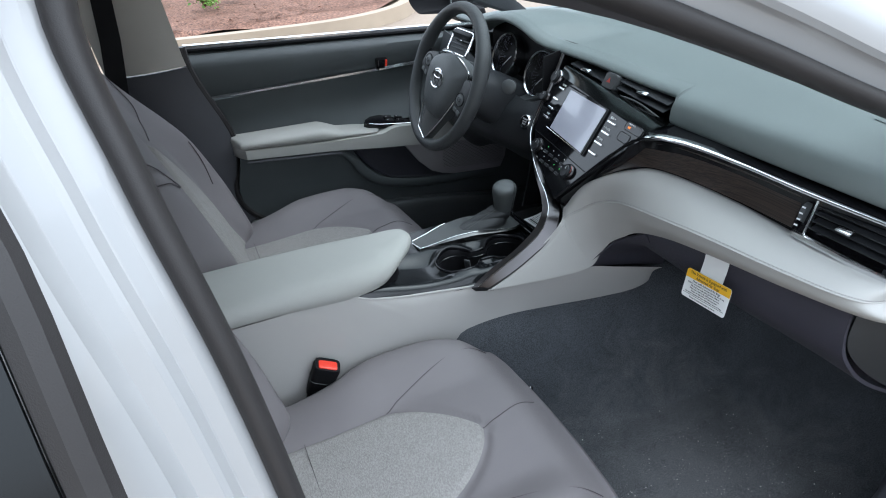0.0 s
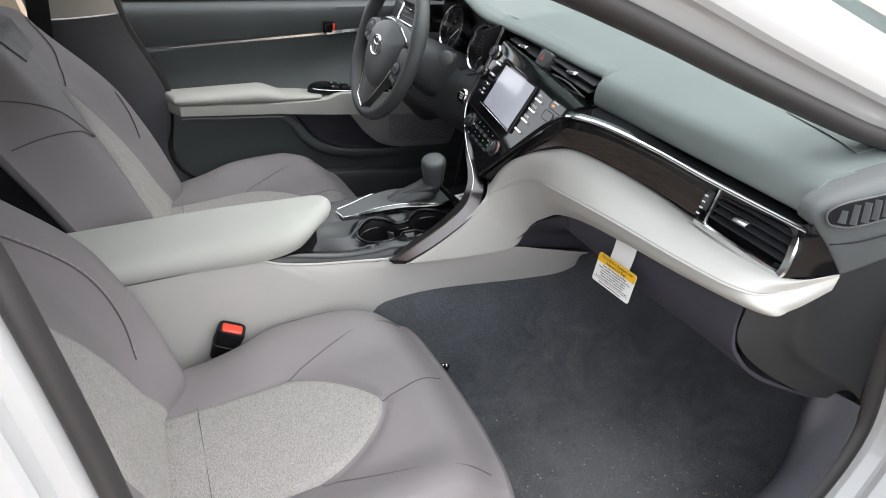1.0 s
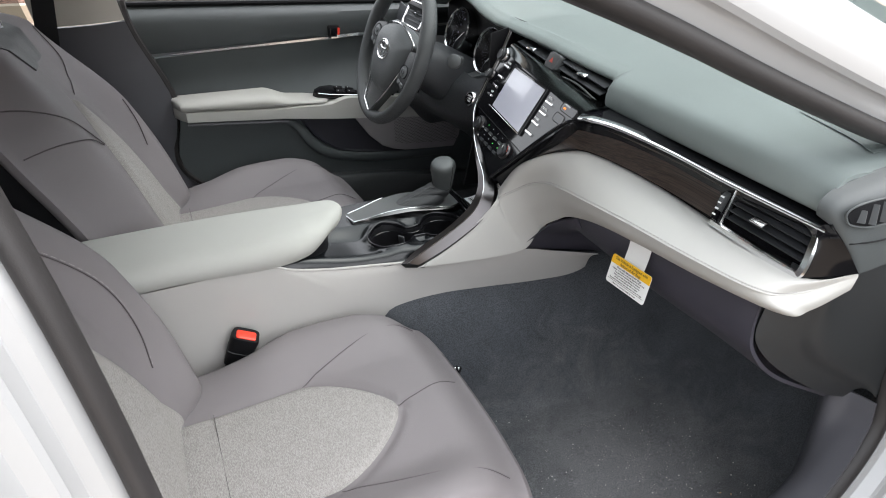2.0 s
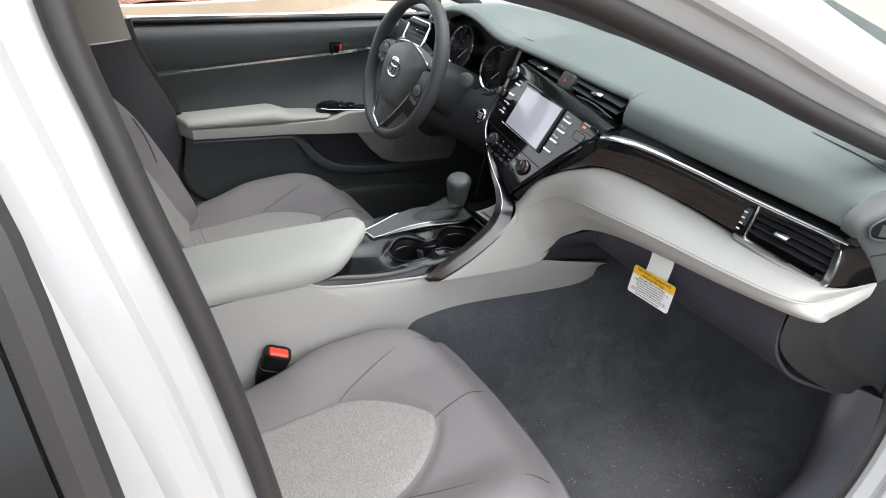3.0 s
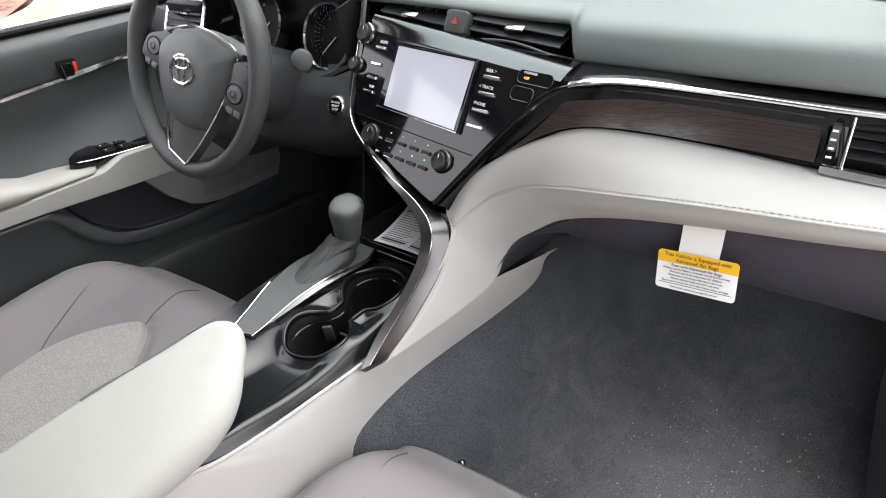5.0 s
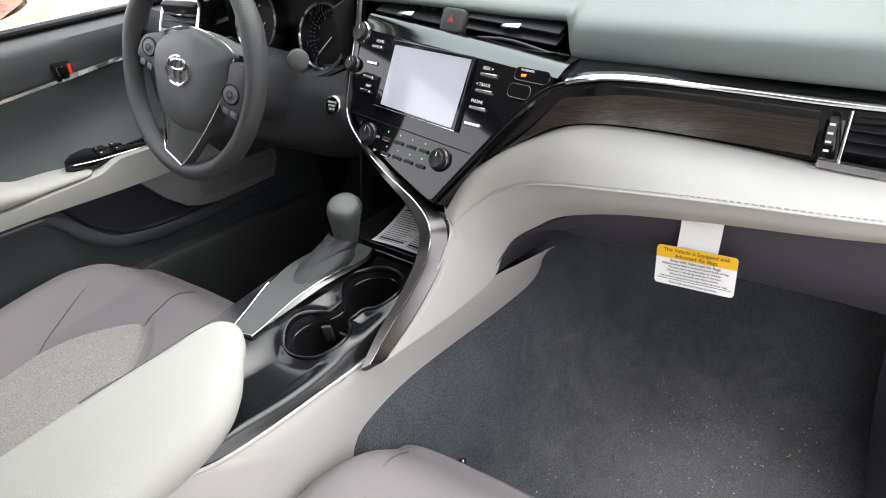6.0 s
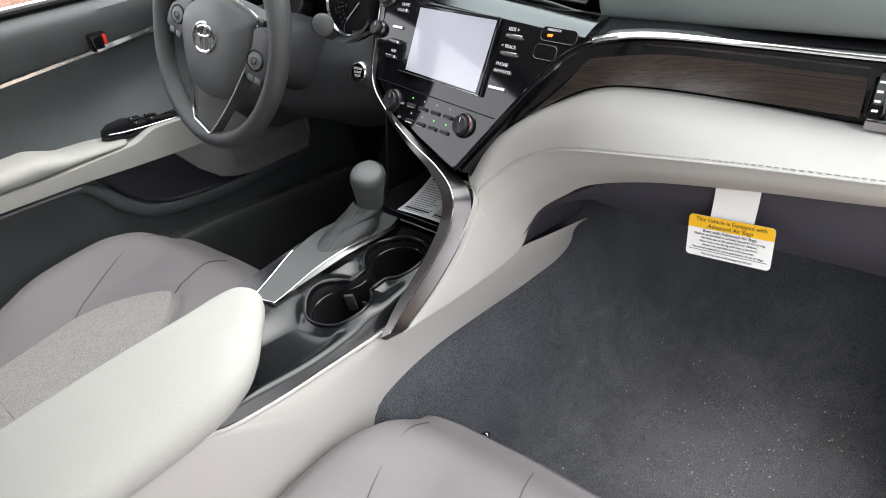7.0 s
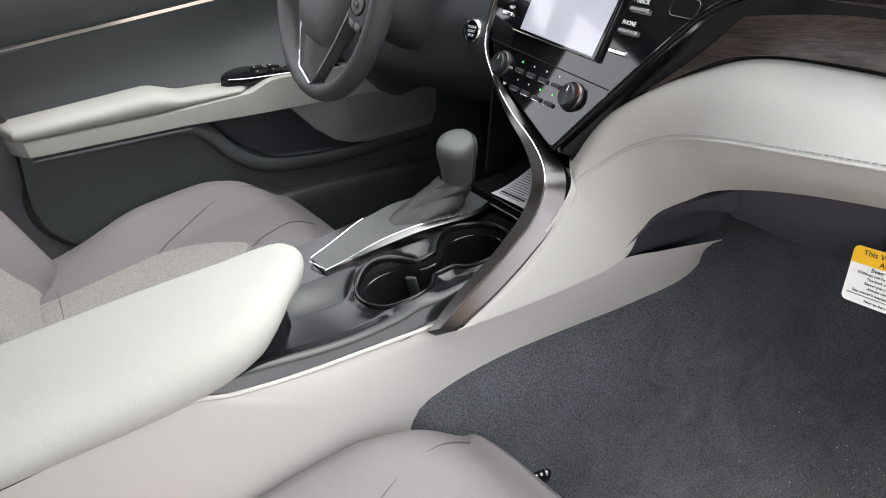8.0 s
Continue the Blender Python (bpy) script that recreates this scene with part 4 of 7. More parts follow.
part("glovebox", glove_face(), GLOVE, dashboard, "purplish grey glovebox lid")


part("arch_panel", loft([[(0.405, -0.138, 0.576), (0.446, -0.155, 0.615), (0.458, -0.190, 0.655), (0.466, -0.260, 0.70)], [(0.50, -0.125, 0.545), (0.52, -0.135, 0.585), (0.52, -0.18, 0.62), (0.50, -0.26, 0.655)], [(0.66, -0.110, 0.49), (0.66, -0.125, 0.55), (0.65, -0.18, 0.59), (0.60, -0.26, 0.615)]], 24, 0.004, 12), GLOVE, dashboard, "purplish grey panel inside the arch")


def end_panel():
    a = [(0.508, -0.684, 0.83), (0.484, -0.681, 0.745), (0.487, -0.685, 0.694), (0.548, -0.694, 0.626), (0.650, -0.710, 0.552), (0.71, -0.718, 0.524)]
    b = [(0.520, -0.728, 0.83), (0.525, -0.712, 0.735), (0.54, -0.708, 0.690), (0.585, -0.712, 0.640), (0.66, -0.722, 0.585), (0.71, -0.728, 0.550)]
    c = [(0.555, -0.742, 0.83), (0.565, -0.737, 0.745), (0.575, -0.735, 0.705), (0.61, -0.736, 0.66), (0.67, -0.740, 0.605), (0.715, -0.742, 0.56)]
    d = [(0.74, -0.738, 0.86), (0.735, -0.745, 0.76), (0.73, -0.748, 0.71), (0.73, -0.75, 0.66), (0.73, -0.752, 0.60), (0.735, -0.756, 0.54)]
    return loft([a, b, c, d], 40, 0.006, 20)


part("end_panel", end_panel(), ENDGREY, dashboard, "dark grey end panel of the dashboard")


def corner_defogger():
    """The end of the top, turned down to the door, with its row of fins."""
    z = [(0.520, -0.700, 0.903), (0.524, -0.716, 0.896), (0.536, -0.730, 0.872), (0.556, -0.742, 0.836)]
    a = [(0.4970, -0.700, 0.918), (0.5035, -0.722, 0.908), (0.522, -0.738, 0.880), (0.551, -0.748, 0.838)]
    b = [(0.507, -0.700, 0.944), (0.514, -0.724, 0.932), (0.536, -0.742, 0.895), (0.566, -0.750, 0.840)]
    c = [(0.58, -0.700, 0.959), (0.585, -0.728, 0.944), (0.595, -0.745, 0.905), (0.61, -0.752, 0.845)]
    d = [(0.68, -0.702, 0.962), (0.68, -0.728, 0.946), (0.69, -0.744, 0.910), (0.70, -0.751, 0.850)]
    e = [(0.78, -0.702, 0.952), (0.78, -0.725, 0.94), (0.78, -0.738, 0.908), (0.78, -0.746, 0.855)]
    return loft([z, a, b, c, d, e], 24, 0.003, 36)


part("corner_cover", corner_defogger(), CORNER, dashboard, "dark grey corner cover")
dv = part("corner_vent", loft([[(0.512, -0.7385, 0.917), (0.546, -0.7455, 0.911), (0.62, -0.7485, 0.912), (0.72, -0.748, 0.913)], [(0.503, -0.7345, 0.930), (0.526, -0.7375, 0.941), (0.60, -0.7395, 0.940), (0.72, -0.7395, 0.940)]], 16, 0.002), BLACK, dashboard, "black finned side window vent")
for k in range(10):
    part("fin", box((0.0018, 0.010, 0.0255 if k else 0.016), pose(0.522 + 0.0185 * k, -0.7415 - 0.002 * min(k, 2), 0.9265, -12, 14, 12)), DARK, dv)
part("rim", tube(cr([(0.72, -0.7400, 0.9415), (0.60, -0.7400, 0.9420), (0.526, -0.7380, 0.943), (0.504, -0.7345, 0.934), (0.505, -0.7365, 0.921), (0.516, -0.7405, 0.914), (0.546, -0.7465, 0.9095), (0.62, -0.7495, 0.910), (0.72, -0.749, 0.911)], 60), 0.0014, 6), CORNER, dv)
part("corner_seam", tube(cr([(0.522, -0.7395, 0.886), (0.56, -0.7475, 0.885), (0.62, -0.7505, 0.885), (0.72, -0.750, 0.886)], 14), 0.0012, 6), BLACK, dashboard)

# driver's side of the dashboard
def driver_panel():
    a = [(0.50, 0.745, 0.93), (0.50, 0.60, 0.90), (0.50, 0.46, 0.85), (0.49, 0.30, 0.838), (0.480, 0.21, 0.842), (0.480, 0.148, 0.862)]
    b = [(0.47, 0.745, 0.84), (0.46, 0.60, 0.82), (0.45, 0.46, 0.80), (0.45, 0.30, 0.80), (0.455, 0.20, 0.81), (0.455, 0.142, 0.825)]
    c = [(0.45, 0.745, 0.72), (0.44, 0.60, 0.70), (0.43, 0.46, 0.725), (0.44, 0.30, 0.732), (0.448, 0.20, 0.750), (0.44, 0.125, 0.79)]
    d = [(0.52, 0.745, 0.60), (0.52, 0.60, 0.60), (0.52, 0.46, 0.650), (0.52, 0.30, 0.660), (0.50, 0.20, 0.690), (0.46, 0.11, 0.745)]
    return loft([a, b, c, d], 40, 0.006, 22)


part("driver_panel", driver_panel(), UNDERDASH, dashboard, "dark grey lower panel before the driver")
part("tunnel_wall", loft([[(0.42, 0.10, 0.76), (0.50, 0.11, 0.85), (0.60, 0.12, 0.92)], [(0.40, 0.115, 0.62), (0.6, 0.12, 0.6), (0.95, 0.12, 0.6)]], 10, 0.004), BLACK, dashboard)
part("bulkhead", grid([[V((1.0, -0.74, 0.40)), V((1.0, 0.74, 0.40))], [V((1.08, -0.74, 0.94)), V((1.08, 0.74, 0.94))]], thick=0.02), BLACK, dashboard)

sb = part("start_button", lathe([(0.0, 0.004), (0.0125, 0.004), (0.0135, 0.003), (0.0135, -0.004)], 28, basis((0.443, 0.1675, 0.812), (0, -1, 0), (-0.92, -0.12, 0.38))), GLOSS, dashboard, "round black start button with chrome ring")
part("ring", lathe([(0.0138, -0.006), (0.0138, 0.0050), (0.0160, 0.0055), (0.0182, 0.003), (0.0190, -0.006)], 28, basis((0.443, 0.1675, 0.812), (0, -1, 0), (-0.92, -0.12, 0.38))), CHROME, sb, "chrome ring")
for k, word in enumerate(("ENGINE", "START", "STOP")):
    part("lettering", letters(word, 0.0052, basis((0.443, 0.1675, 0.812), (0, -1, 0), (-0.92, -0.12, 0.38)) @ Matrix.Translation((0, 0.0058 - 0.0058 * k, 0.0043))), WHITEMARK, sb)


# instruments
def cluster():
    c = part("gauge_unit", sheet(lambda u, v: (0.575 + 0.012 * u, lerp(0.17, 0.58, v), lerp(0.85, 0.975, u)), 4, 8, 0.006), DIAL, dashboard, "black instrument cluster with chrome-ringed dials")
    for y, z, x, r in ((0.262, 0.893, 0.535, 0.056), (0.448, 0.905, 0.540, 0.056)):
        m = basis((x, y, z), (0, -1, 0), (-0.93, -0.02, 0.35))
        part("dial_ring", lathe([(r - 0.004, -0.03), (r - 0.002, 0.0), (r + 0.001, 0.003), (r + 0.004, 0.0), (r + 0.004, -0.03)], 48, m), CHROME, c, "chrome dial ring")
        part("dial_face", lathe([(0.0, -0.027), (r - 0.003, -0.027), (r - 0.003, -0.032)], 40, m), DIAL, c)
        ticks = bmesh.new()
        for k in range(33):
            a = radians(225 - 270 * k / 32)
            ln = 0.007 if k % 4 == 0 else 0.004
            box((ln, 0.0009, 0.0006), m @ pose(0, 0, -0.0264, 0, 0, math.degrees(a)) @ Matrix.Translation((r - 0.009, 0, 0)), bm=ticks)
        part("ticks", ticks, DIMPRINT, c)
        nums = bmesh.new()
        for k in range(9):
            a = radians(225 - 270 * k / 8)
            join(letters(str(k if y < 0.3 else k * 20), 0.0075, m @ Matrix.Translation(((r - 0.019) * math.cos(a), (r - 0.019) * math.sin(a), -0.0264))), nums)
        part("numerals", nums, DIMPRINT, c)
        part("needle", box((r - 0.012, 0.0016, 0.0012), m @ pose(0, 0, -0.024, 0, 0, 225) @ Matrix.Translation(((r - 0.012) / 2, 0, 0))), WHITEMARK, c, "white needle")
    part("shroud", loft([[(0.492, 0.175, 0.865), (0.485, 0.27, 0.835), (0.485, 0.45, 0.838), (0.492, 0.575, 0.87)], [(0.565, 0.175, 0.86), (0.565, 0.27, 0.84), (0.565, 0.45, 0.84), (0.565, 0.575, 0.86)]], 24, 0.006), DARK, c)
    part("side_wall", loft([[(0.490, 0.172, 0.865), (0.50, 0.185, 0.955)], [(0.58, 0.172, 0.86), (0.58, 0.185, 0.97)]], 8, 0.006), BLACK, c)
    return c


cluster()


def driver_vent():
    v = part("outer_vent", box((0.03, 0.12, 0.055), pose(0.515, 0.625, 0.918, 0, -18, 0), 0.004), BLACK, dashboard, "black air vent in a chrome frame")
    for k in range(4):
        part("slat", box((0.02, 0.105, 0.002), pose(0.494 + 0.004 * k, 0.625, 0.899 + 0.0115 * k, 0, -12, 0)), DARK, v)
    fr = [V((0.492, 0.625, 0.914)) + V((0.016 * b / 0.028, a, b)) for a, b in rounded(0.126, 0.060, 0.012)]
    part("frame", sweep(fr, circle(0.0038, 8), closed=True), CHROME, v, "chrome vent frame")
    part("tab", box((0.010, 0.022, 0.004), pose(0.492, 0.62, 0.922), 0.001), CHROME, v, "chrome vent tab")
    return v


driver_vent()

# ---------------------------------------------------------------- infotainment panel
def face(y, z, lift=0.0):
    """A point of the panel's plane, which leans back and is turned a little to the driver."""
    n = V((-1, 0.141, 0.649)).normalized()
    return V((-0.104 + 0.141 * y + 0.649 * z, y, z)) + n * lift


def on_face(y, z, lift=0.0):
    """A pose on the panel: x towards the passenger, y up the panel."""
    return basis(face(y, z, lift), (-0.141, -1, 0), (-1, 0.141, 0.649))


FACE = on_face(0, 0.711)


def flat(points):
    """Places (y, z) of the panel as coordinates in its own plane."""
    out = []
    for y, z in points:
        p = FACE.inverted() @ face(y, z)
        out.append((p.x, p.y))
    return out


def slab(points, depth, lift=0.0, bevel=0.0):
    return plate(flat(points), depth, FACE @ Matrix.Translation((0, 0, lift)), bevel)


stack = thing("infotainment_panel", "glossy black infotainment panel with a switched-off screen", "infotainment panel", (0, 0, 0))
outline = [(-0.084, 0.734), (-0.070, 0.737), (-0.001, 0.755), (0.077, 0.780), (0.122, 0.811), (0.142, 0.860), (0.150, 0.908), (0.141, 0.924), (0.121, 0.924), (0.015, 0.918), (-0.112, 0.914), (-0.210, 0.911), (-0.248, 0.908), (-0.246, 0.900), (-0.231, 0.888), (-0.204, 0.862), (-0.156, 0.804), (-0.096, 0.738)]
part("face", slab(outline, 0.016, 0.0, 0.002), GLOSS, stack, angle=14)
part("ledge", loft([[tuple(face(0.128, 0.9225, 0.001)), tuple(face(-0.08, 0.9135, 0.001)), tuple(face(-0.252, 0.9065, 0.001))], [(0.524, 0.124, 0.9425), (0.508, -0.08, 0.9265), (0.472, -0.256, 0.9165)], [(0.538, 0.120, 0.940), (0.532, -0.08, 0.921), (0.520, -0.250, 0.910)]], 30, 0.004, 8), LEDGE, stack, "sloping glossy ledge over the screen")
# the joint above the climate section
part("seam", tube([face(0.122, 0.810, 0.0006), face(-0.141, 0.804, 0.0006)], 0.0008, 5), BLACK, stack)
scr = part("screen_bezel", slab([(0.055, 0.914), (-0.115, 0.912), (-0.109, 0.823), (0.071, 0.827)], 0.006, 0.0035, 0.0015), GLOSS, stack, "thin raised screen bezel", angle=14)
part("screen", slab([(0.048, 0.9085), (-0.110, 0.9085), (-0.1005, 0.826), (0.053, 0.8305)], 0.001, 0.0042), LCD, scr, "switched-off display, pale grey from a painted sky reflection", angle=14)
part("bezel_glint", tube([face(y, z, 0.0040) for y, z in ((0.0695, 0.8275), (-0.1085, 0.8235))], 0.0008, 6), CHROME, scr)
part("bezel_edge", tube([face(y, z, 0.0046) for y, z in ((-0.1085, 0.8235), (-0.1145, 0.9115), (0.054, 0.9135))], 0.0016, 6), GLOSS, scr)


def knob(name, y, z, r, h, metal):
    m = on_face(y, z)
    k = part(name, lathe([(0.0, h - 0.0006), (r * 0.70, h - 0.0006), (r * 0.76, h), (r * 0.86, h), (r * 0.93, h - 0.0012), (r, h * 0.5), (r * 1.02, 0.002)], 32, m), KNOB, stack, "ribbed dark rotary knob")
    ribs = bmesh.new()
    for i in range(32):
        a = 2 * math.pi * i / 32
        box((0.0009, 0.0013, h * 0.75), m @ pose(r * math.cos(a) * 0.985, r * math.sin(a) * 0.985, h * 0.42, 0, 0, math.degrees(a)), bm=ribs)
    part("ribs", ribs, KNOB, k)
    part("ring", lathe([(r * 1.04, 0.0), (r * 1.06, 0.0040), (r * 1.14, 0.0046), (r * 1.22, 0.0036), (r * 1.26, 0.0)], 36, m), metal, k, "bright ring round the knob")
    part("mark", box((0.0010, r * 0.45, 0.0005), m @ pose(0, r * 0.52, h - 0.0004)), WHITEMARK, k)
    return k


knob("climate_knob", 0.070, 0.788, 0.0145, 0.011, SATINCHROME)
hot = knob("climate_knob", -0.090, 0.786, 0.0140, 0.012, SATINCHROME)
part("red_mark", tube([on_face(-0.090, 0.788) @ V((0.0156 * math.cos(radians(a)), 0.0156 * math.sin(radians(a)), 0.0066)) for a in range(0, 51, 10)], 0.0005, 5), DULLRED, hot)
knob("volume_knob", 0.133, 0.916, 0.0145, 0.011, CHROME)
knob("tune_knob", 0.140, 0.873, 0.0112, 0.012, SATINCHROME)


def bar_button(y, z, w, word, side):
    b = part("bar_button", plate(rounded(w, 0.0052, 0.0012), 0.004, on_face(y, z, 0.0035), 0.0012), CHROME, stack, "slim silver bar button", angle=14)
    if word:
        part("lettering", letters(word, 0.0064, on_face(y + 0.004 * side, z + 0.0075, 0.0006)), WHITEMARK, b)
    return b


for y, z, word in ((-0.144, 0.895, "SEEK >"), (-0.1415, 0.876, "< TRACK"), (-0.137, 0.856, "PHONE"), (-0.1345, 0.837, "")):
    bar_button(y, z, 0.029, word, 1)
for y, z, word in ((0.091, 0.902, "HOME"), (0.094, 0.880, ""), (0.097, 0.861, ""), (0.098, 0.842, "MAP")):
    bar_button(y, z, 0.023, word, -1)
for k in range(4):
    for r in range(2):
        y, z = (0.026 - 0.0273 * k, 0.7895) if r == 0 else (0.023 - 0.026 * k, 0.7705)
        kb = part("climate_key", plate(rounded(0.0185, 0.0056, 0.0024), 0.004, on_face(y, z, 0.0030), 0.0014), KNOB, stack, angle=14)
        part("key_edge", tube([on_face(y, z, 0.0024) @ V((a, -0.0028, 0)) for a in (-0.0075, 0.0, 0.0075)], 0.0005, 5), CHROME, kb)
        part("mark", lathe([(0.0, 0.0003), (0.0013, 0.0)], 8, on_face(y, z + 0.0095, 0.0006)), GREEN if (k, r) in ((0, 0), (2, 1), (3, 1)) else WHITEMARK, kb)
part("lettering", letters("AUTO", 0.0046, on_face(0.050, 0.7885, 0.0006)), WHITEMARK, stack)
part("lettering", letters("OFF", 0.0046, on_face(0.049, 0.7705, 0.0006)), WHITEMARK, stack)
win = part("airbag_lamp_window", plate(rounded(0.056, 0.017, 0.0065), 0.002, on_face(-0.214, 0.904, 0.001), 0.0008), GLOSS, stack, "small black lamp window with an amber sign", angle=14)
part("outline", sweep([on_face(-0.214, 0.904, 0.0012) @ V((a, b, 0)) for a, b in rounded(0.056, 0.017, 0.0065)], circle(0.0005, 5), closed=True), SATINCHROME, win)
part("lettering", letters("PASSENGER", 0.0042, on_face(-0.206, 0.9085, 0.0018)), WHITEMARK, win)
part("amber_sign", letters("OFF", 0.0050, on_face(-0.201, 0.9025, 0.0018)), AMBER, win)
blank = part("blank_button", plate(rounded(0.036, 0.018, 0.0065), 0.002, on_face(-0.199, 0.885, 0.001), 0.001), GLOSS, stack, angle=14)
part("outline", sweep([on_face(-0.199, 0.885, 0.0012) @ V((a, b, 0)) for a, b in rounded(0.036, 0.018, 0.0065)], circle(0.0005, 5), closed=True), SATINCHROME, blank)

# the sweeping trim: down the driver's edge of the panel, round its foot and along the console
TRIM_IN = [(0.540, 0.162, 0.962), (0.507, 0.155, 0.905), (0.474, 0.152, 0.850), (0.441, 0.138, 0.800), (0.414, 0.092, 0.768), (0.382, 0.024, 0.743), (0.358, -0.040, 0.722), (0.335, -0.080, 0.702), (0.305, -0.097, 0.676), (0.255, -0.100, 0.642), (0.196, -0.099, 0.611), (0.150, -0.103, 0.584)]
TRIM_OUT = [(0.533, 0.144, 0.962), (0.500, 0.136, 0.905), (0.467, 0.132, 0.850), (0.434, 0.120, 0.806), (0.410, 0.078, 0.778), (0.391, 0.006, 0.746), (0.376, -0.072, 0.722), (0.356, -0.116, 0.702), (0.333, -0.124, 0.664), (0.288, -0.125, 0.634), (0.238, -0.121, 0.604), (0.186, -0.114, 0.578)]


def trim_rows(n=120):
    """The strip: inner skirt, inner edge, ridge, outer edge and outer skirt along the curve."""
    rows = []
    for p, q in zip(cr(TRIM_IN, n), cr(TRIM_OUT, n)):
        mid = p.lerp(q, 0.42)
        nrm = V((-0.62, -0.30, 0.72))
        rows.append([p + V((0.010, 0.002, -0.014)), p - V((0, 0, 0.002)), p, mid + nrm * 0.0045, mid.lerp(q, 0.12) + nrm * 0.0030, q, q + V((0.001, 0.001, -0.004)), q + V((0.014, 0.008, -0.016))])
    return rows


console = thing("centre_console", "light grey centre console with black tray, cup holders and shifter", "centre console", (0, 0, 0))
foot = grid(trim_rows())
foot.faces.new([foot.verts.new(p) for p in trim_rows()[-1]])
trim = part("sweeping_trim", foot, SATINCHROME, console, "curved dark satin metal trim", angle=25)
part("bright_edge", tube([r[3] + V((-0.0002, 0, 0.0002)) for r in trim_rows()], 0.0009, 6), CHROME, trim, "bright ridge line")


# ---------------------------------------------------------------- console
def side(s):
    """A flank of the console; s = -1 faces the passenger."""
    top = [(-0.62, 0.660), (-0.27, 0.650), (-0.13, 0.6425), (-0.10, 0.638), (-0.066, 0.622), (0.0, 0.604), (0.08, 0.590), (0.165, 0.5755), (0.28, 0.574), (0.411, 0.574), (0.50, 0.548), (0.628, 0.506)]
    low = [(0.626, 0.490), (0.586, 0.430), (0.49, 0.447), (0.39, 0.459), (0.29, 0.468), (0.235, 0.469), (0.19, 0.462), (0.165, 0.448), (0.145, 0.43), (0.10, 0.30), (-0.62, 0.28)]
    t = cr([(x, 0, z) for x, z in top], 70)
    b = cr([(x, 0, z) for x, z in low][::-1], 70)
    rows = []
    for k in range(9):
        f = k / 8
        row = []
        for p, q in zip(t, b):
            r = p.lerp(q, f)
            bulge = (0.006 * math.sin(math.pi * clamp(f * 0.9)) + 0.006 * f) * (1 - smooth(0.0, 0.2, r.x)) * smooth(-0.35, -0.1, r.x)
            base = lerp(0.092 + 0.056 * smooth(0.20, 0.44, r.x), 0.088 + 0.034 * smooth(0.18, 0.58, r.x), f)
            lip = -0.003 * smooth(-0.06, 0.02, r.x) if k == 0 else 0.0
            yy = -(base + bulge + lip) if s < 0 else 0.086 - 0.03 * smooth(0.35, 0.6, r.x)
            row.append(V((r.x, yy, r.z - (0.035 if s > 0 else 0.0))))
        rows.append(row)
    return grid(rows)


flank = part("side_panel", side(-1), VINYL, console, "light grey plastic flank")
part("lip", tube(cr([(-0.118, -0.0915, 0.640), (-0.098, -0.0915, 0.637), (-0.066, -0.0910, 0.622), (0.0, -0.0895, 0.604), (0.08, -0.0895, 0.590), (0.165, -0.0895, 0.5755)], 50), 0.0026, 8), VINYL, flank)
part("side_panel", side(1), VINYL, console, "light grey plastic flank")


def lid():
    """The padded armrest lid, flat on top and rounded at its front."""
    plan = [(-0.60, 0.0), (-0.60, 0.074), (-0.55, 0.078), (-0.35, 0.078), (-0.15, 0.073), (-0.03, 0.062), (0.050, 0.050), (0.069, 0.020), (0.058, -0.010), (0.032, -0.040), (0.001, -0.070), (-0.037, -0.0905), (-0.09, -0.0985), (-0.25, -0.099), (-0.50, -0.098), (-0.60, -0.094)]
    ring = cr([(a, b, 0) for a, b in plan], 150, True)
    rows = []
    for inset, h in ((0.004, 0.0), (0.0022, 0.10), (0.0006, 0.24), (0.0005, 0.42), (0.0028, 0.62), (0.0085, 0.80), (0.018, 0.925), (0.032, 0.995), (0.050, 1.015)):
        row = []
        for p in ring:
            c = V((clamp(p.x, -0.50, -0.03), -0.008, 0))
            d = p - c
            cut = inset * lerp(0.62, 1.25, smooth(0.02, -0.07, p.y)) + 0.012 * max(1 - h, 0.0) ** 2.2 * smooth(-0.12, 0.03, p.x)
            q = p - d * min(cut / max(d.length, 1e-6), 0.97)
            zb = 0.6495 - 0.012 * smooth(-0.30, -0.08, p.x) * smooth(-0.02, -0.09, p.y)
            zt = 0.694 - 0.003 * smooth(-0.3, 0.07, p.x)
            row.append(V((q.x, q.y, lerp(zb, zt, h))))
        rows.append(row)
    bm = grid(rows, wrap_v=True)
    bm.verts.ensure_lookup_table()
    bm.faces.new([bm.verts[j] for j in range(150)])
    bm.faces.new([bm.verts[8 * 150 + j] for j in range(150)])
    return bm


part("armrest_lid", lid(), ARMSKIN_SHADED, console, "padded light grey armrest lid")
part("lid_gap", box((0.46, 0.158, 0.010), pose(-0.40, -0.008, 0.6505, 0, 0.6, 0), 0.003), BLACK, console)
part("lid_base", plate([(p.x, p.y) for p in cr([(-0.14, 0.060, 0), (-0.05, 0.048, 0), (0.010, 0.032, 0), (0.028, 0.012, 0), (0.018, -0.014, 0), (-0.006, -0.038, 0), (-0.038, -0.060, 0), (-0.07, -0.074, 0), (-0.10, -0.079, 0), (-0.14, -0.078, 0)], 60, True)], 0.050, Matrix.Translation((0, 0, 0.652)), 0.001), BLACK, console, "dark base under the lid")


CUPS = ((0.162, -0.0105, 0.0475), (0.283, -0.0115, 0.0485))
NECK = 0.0175


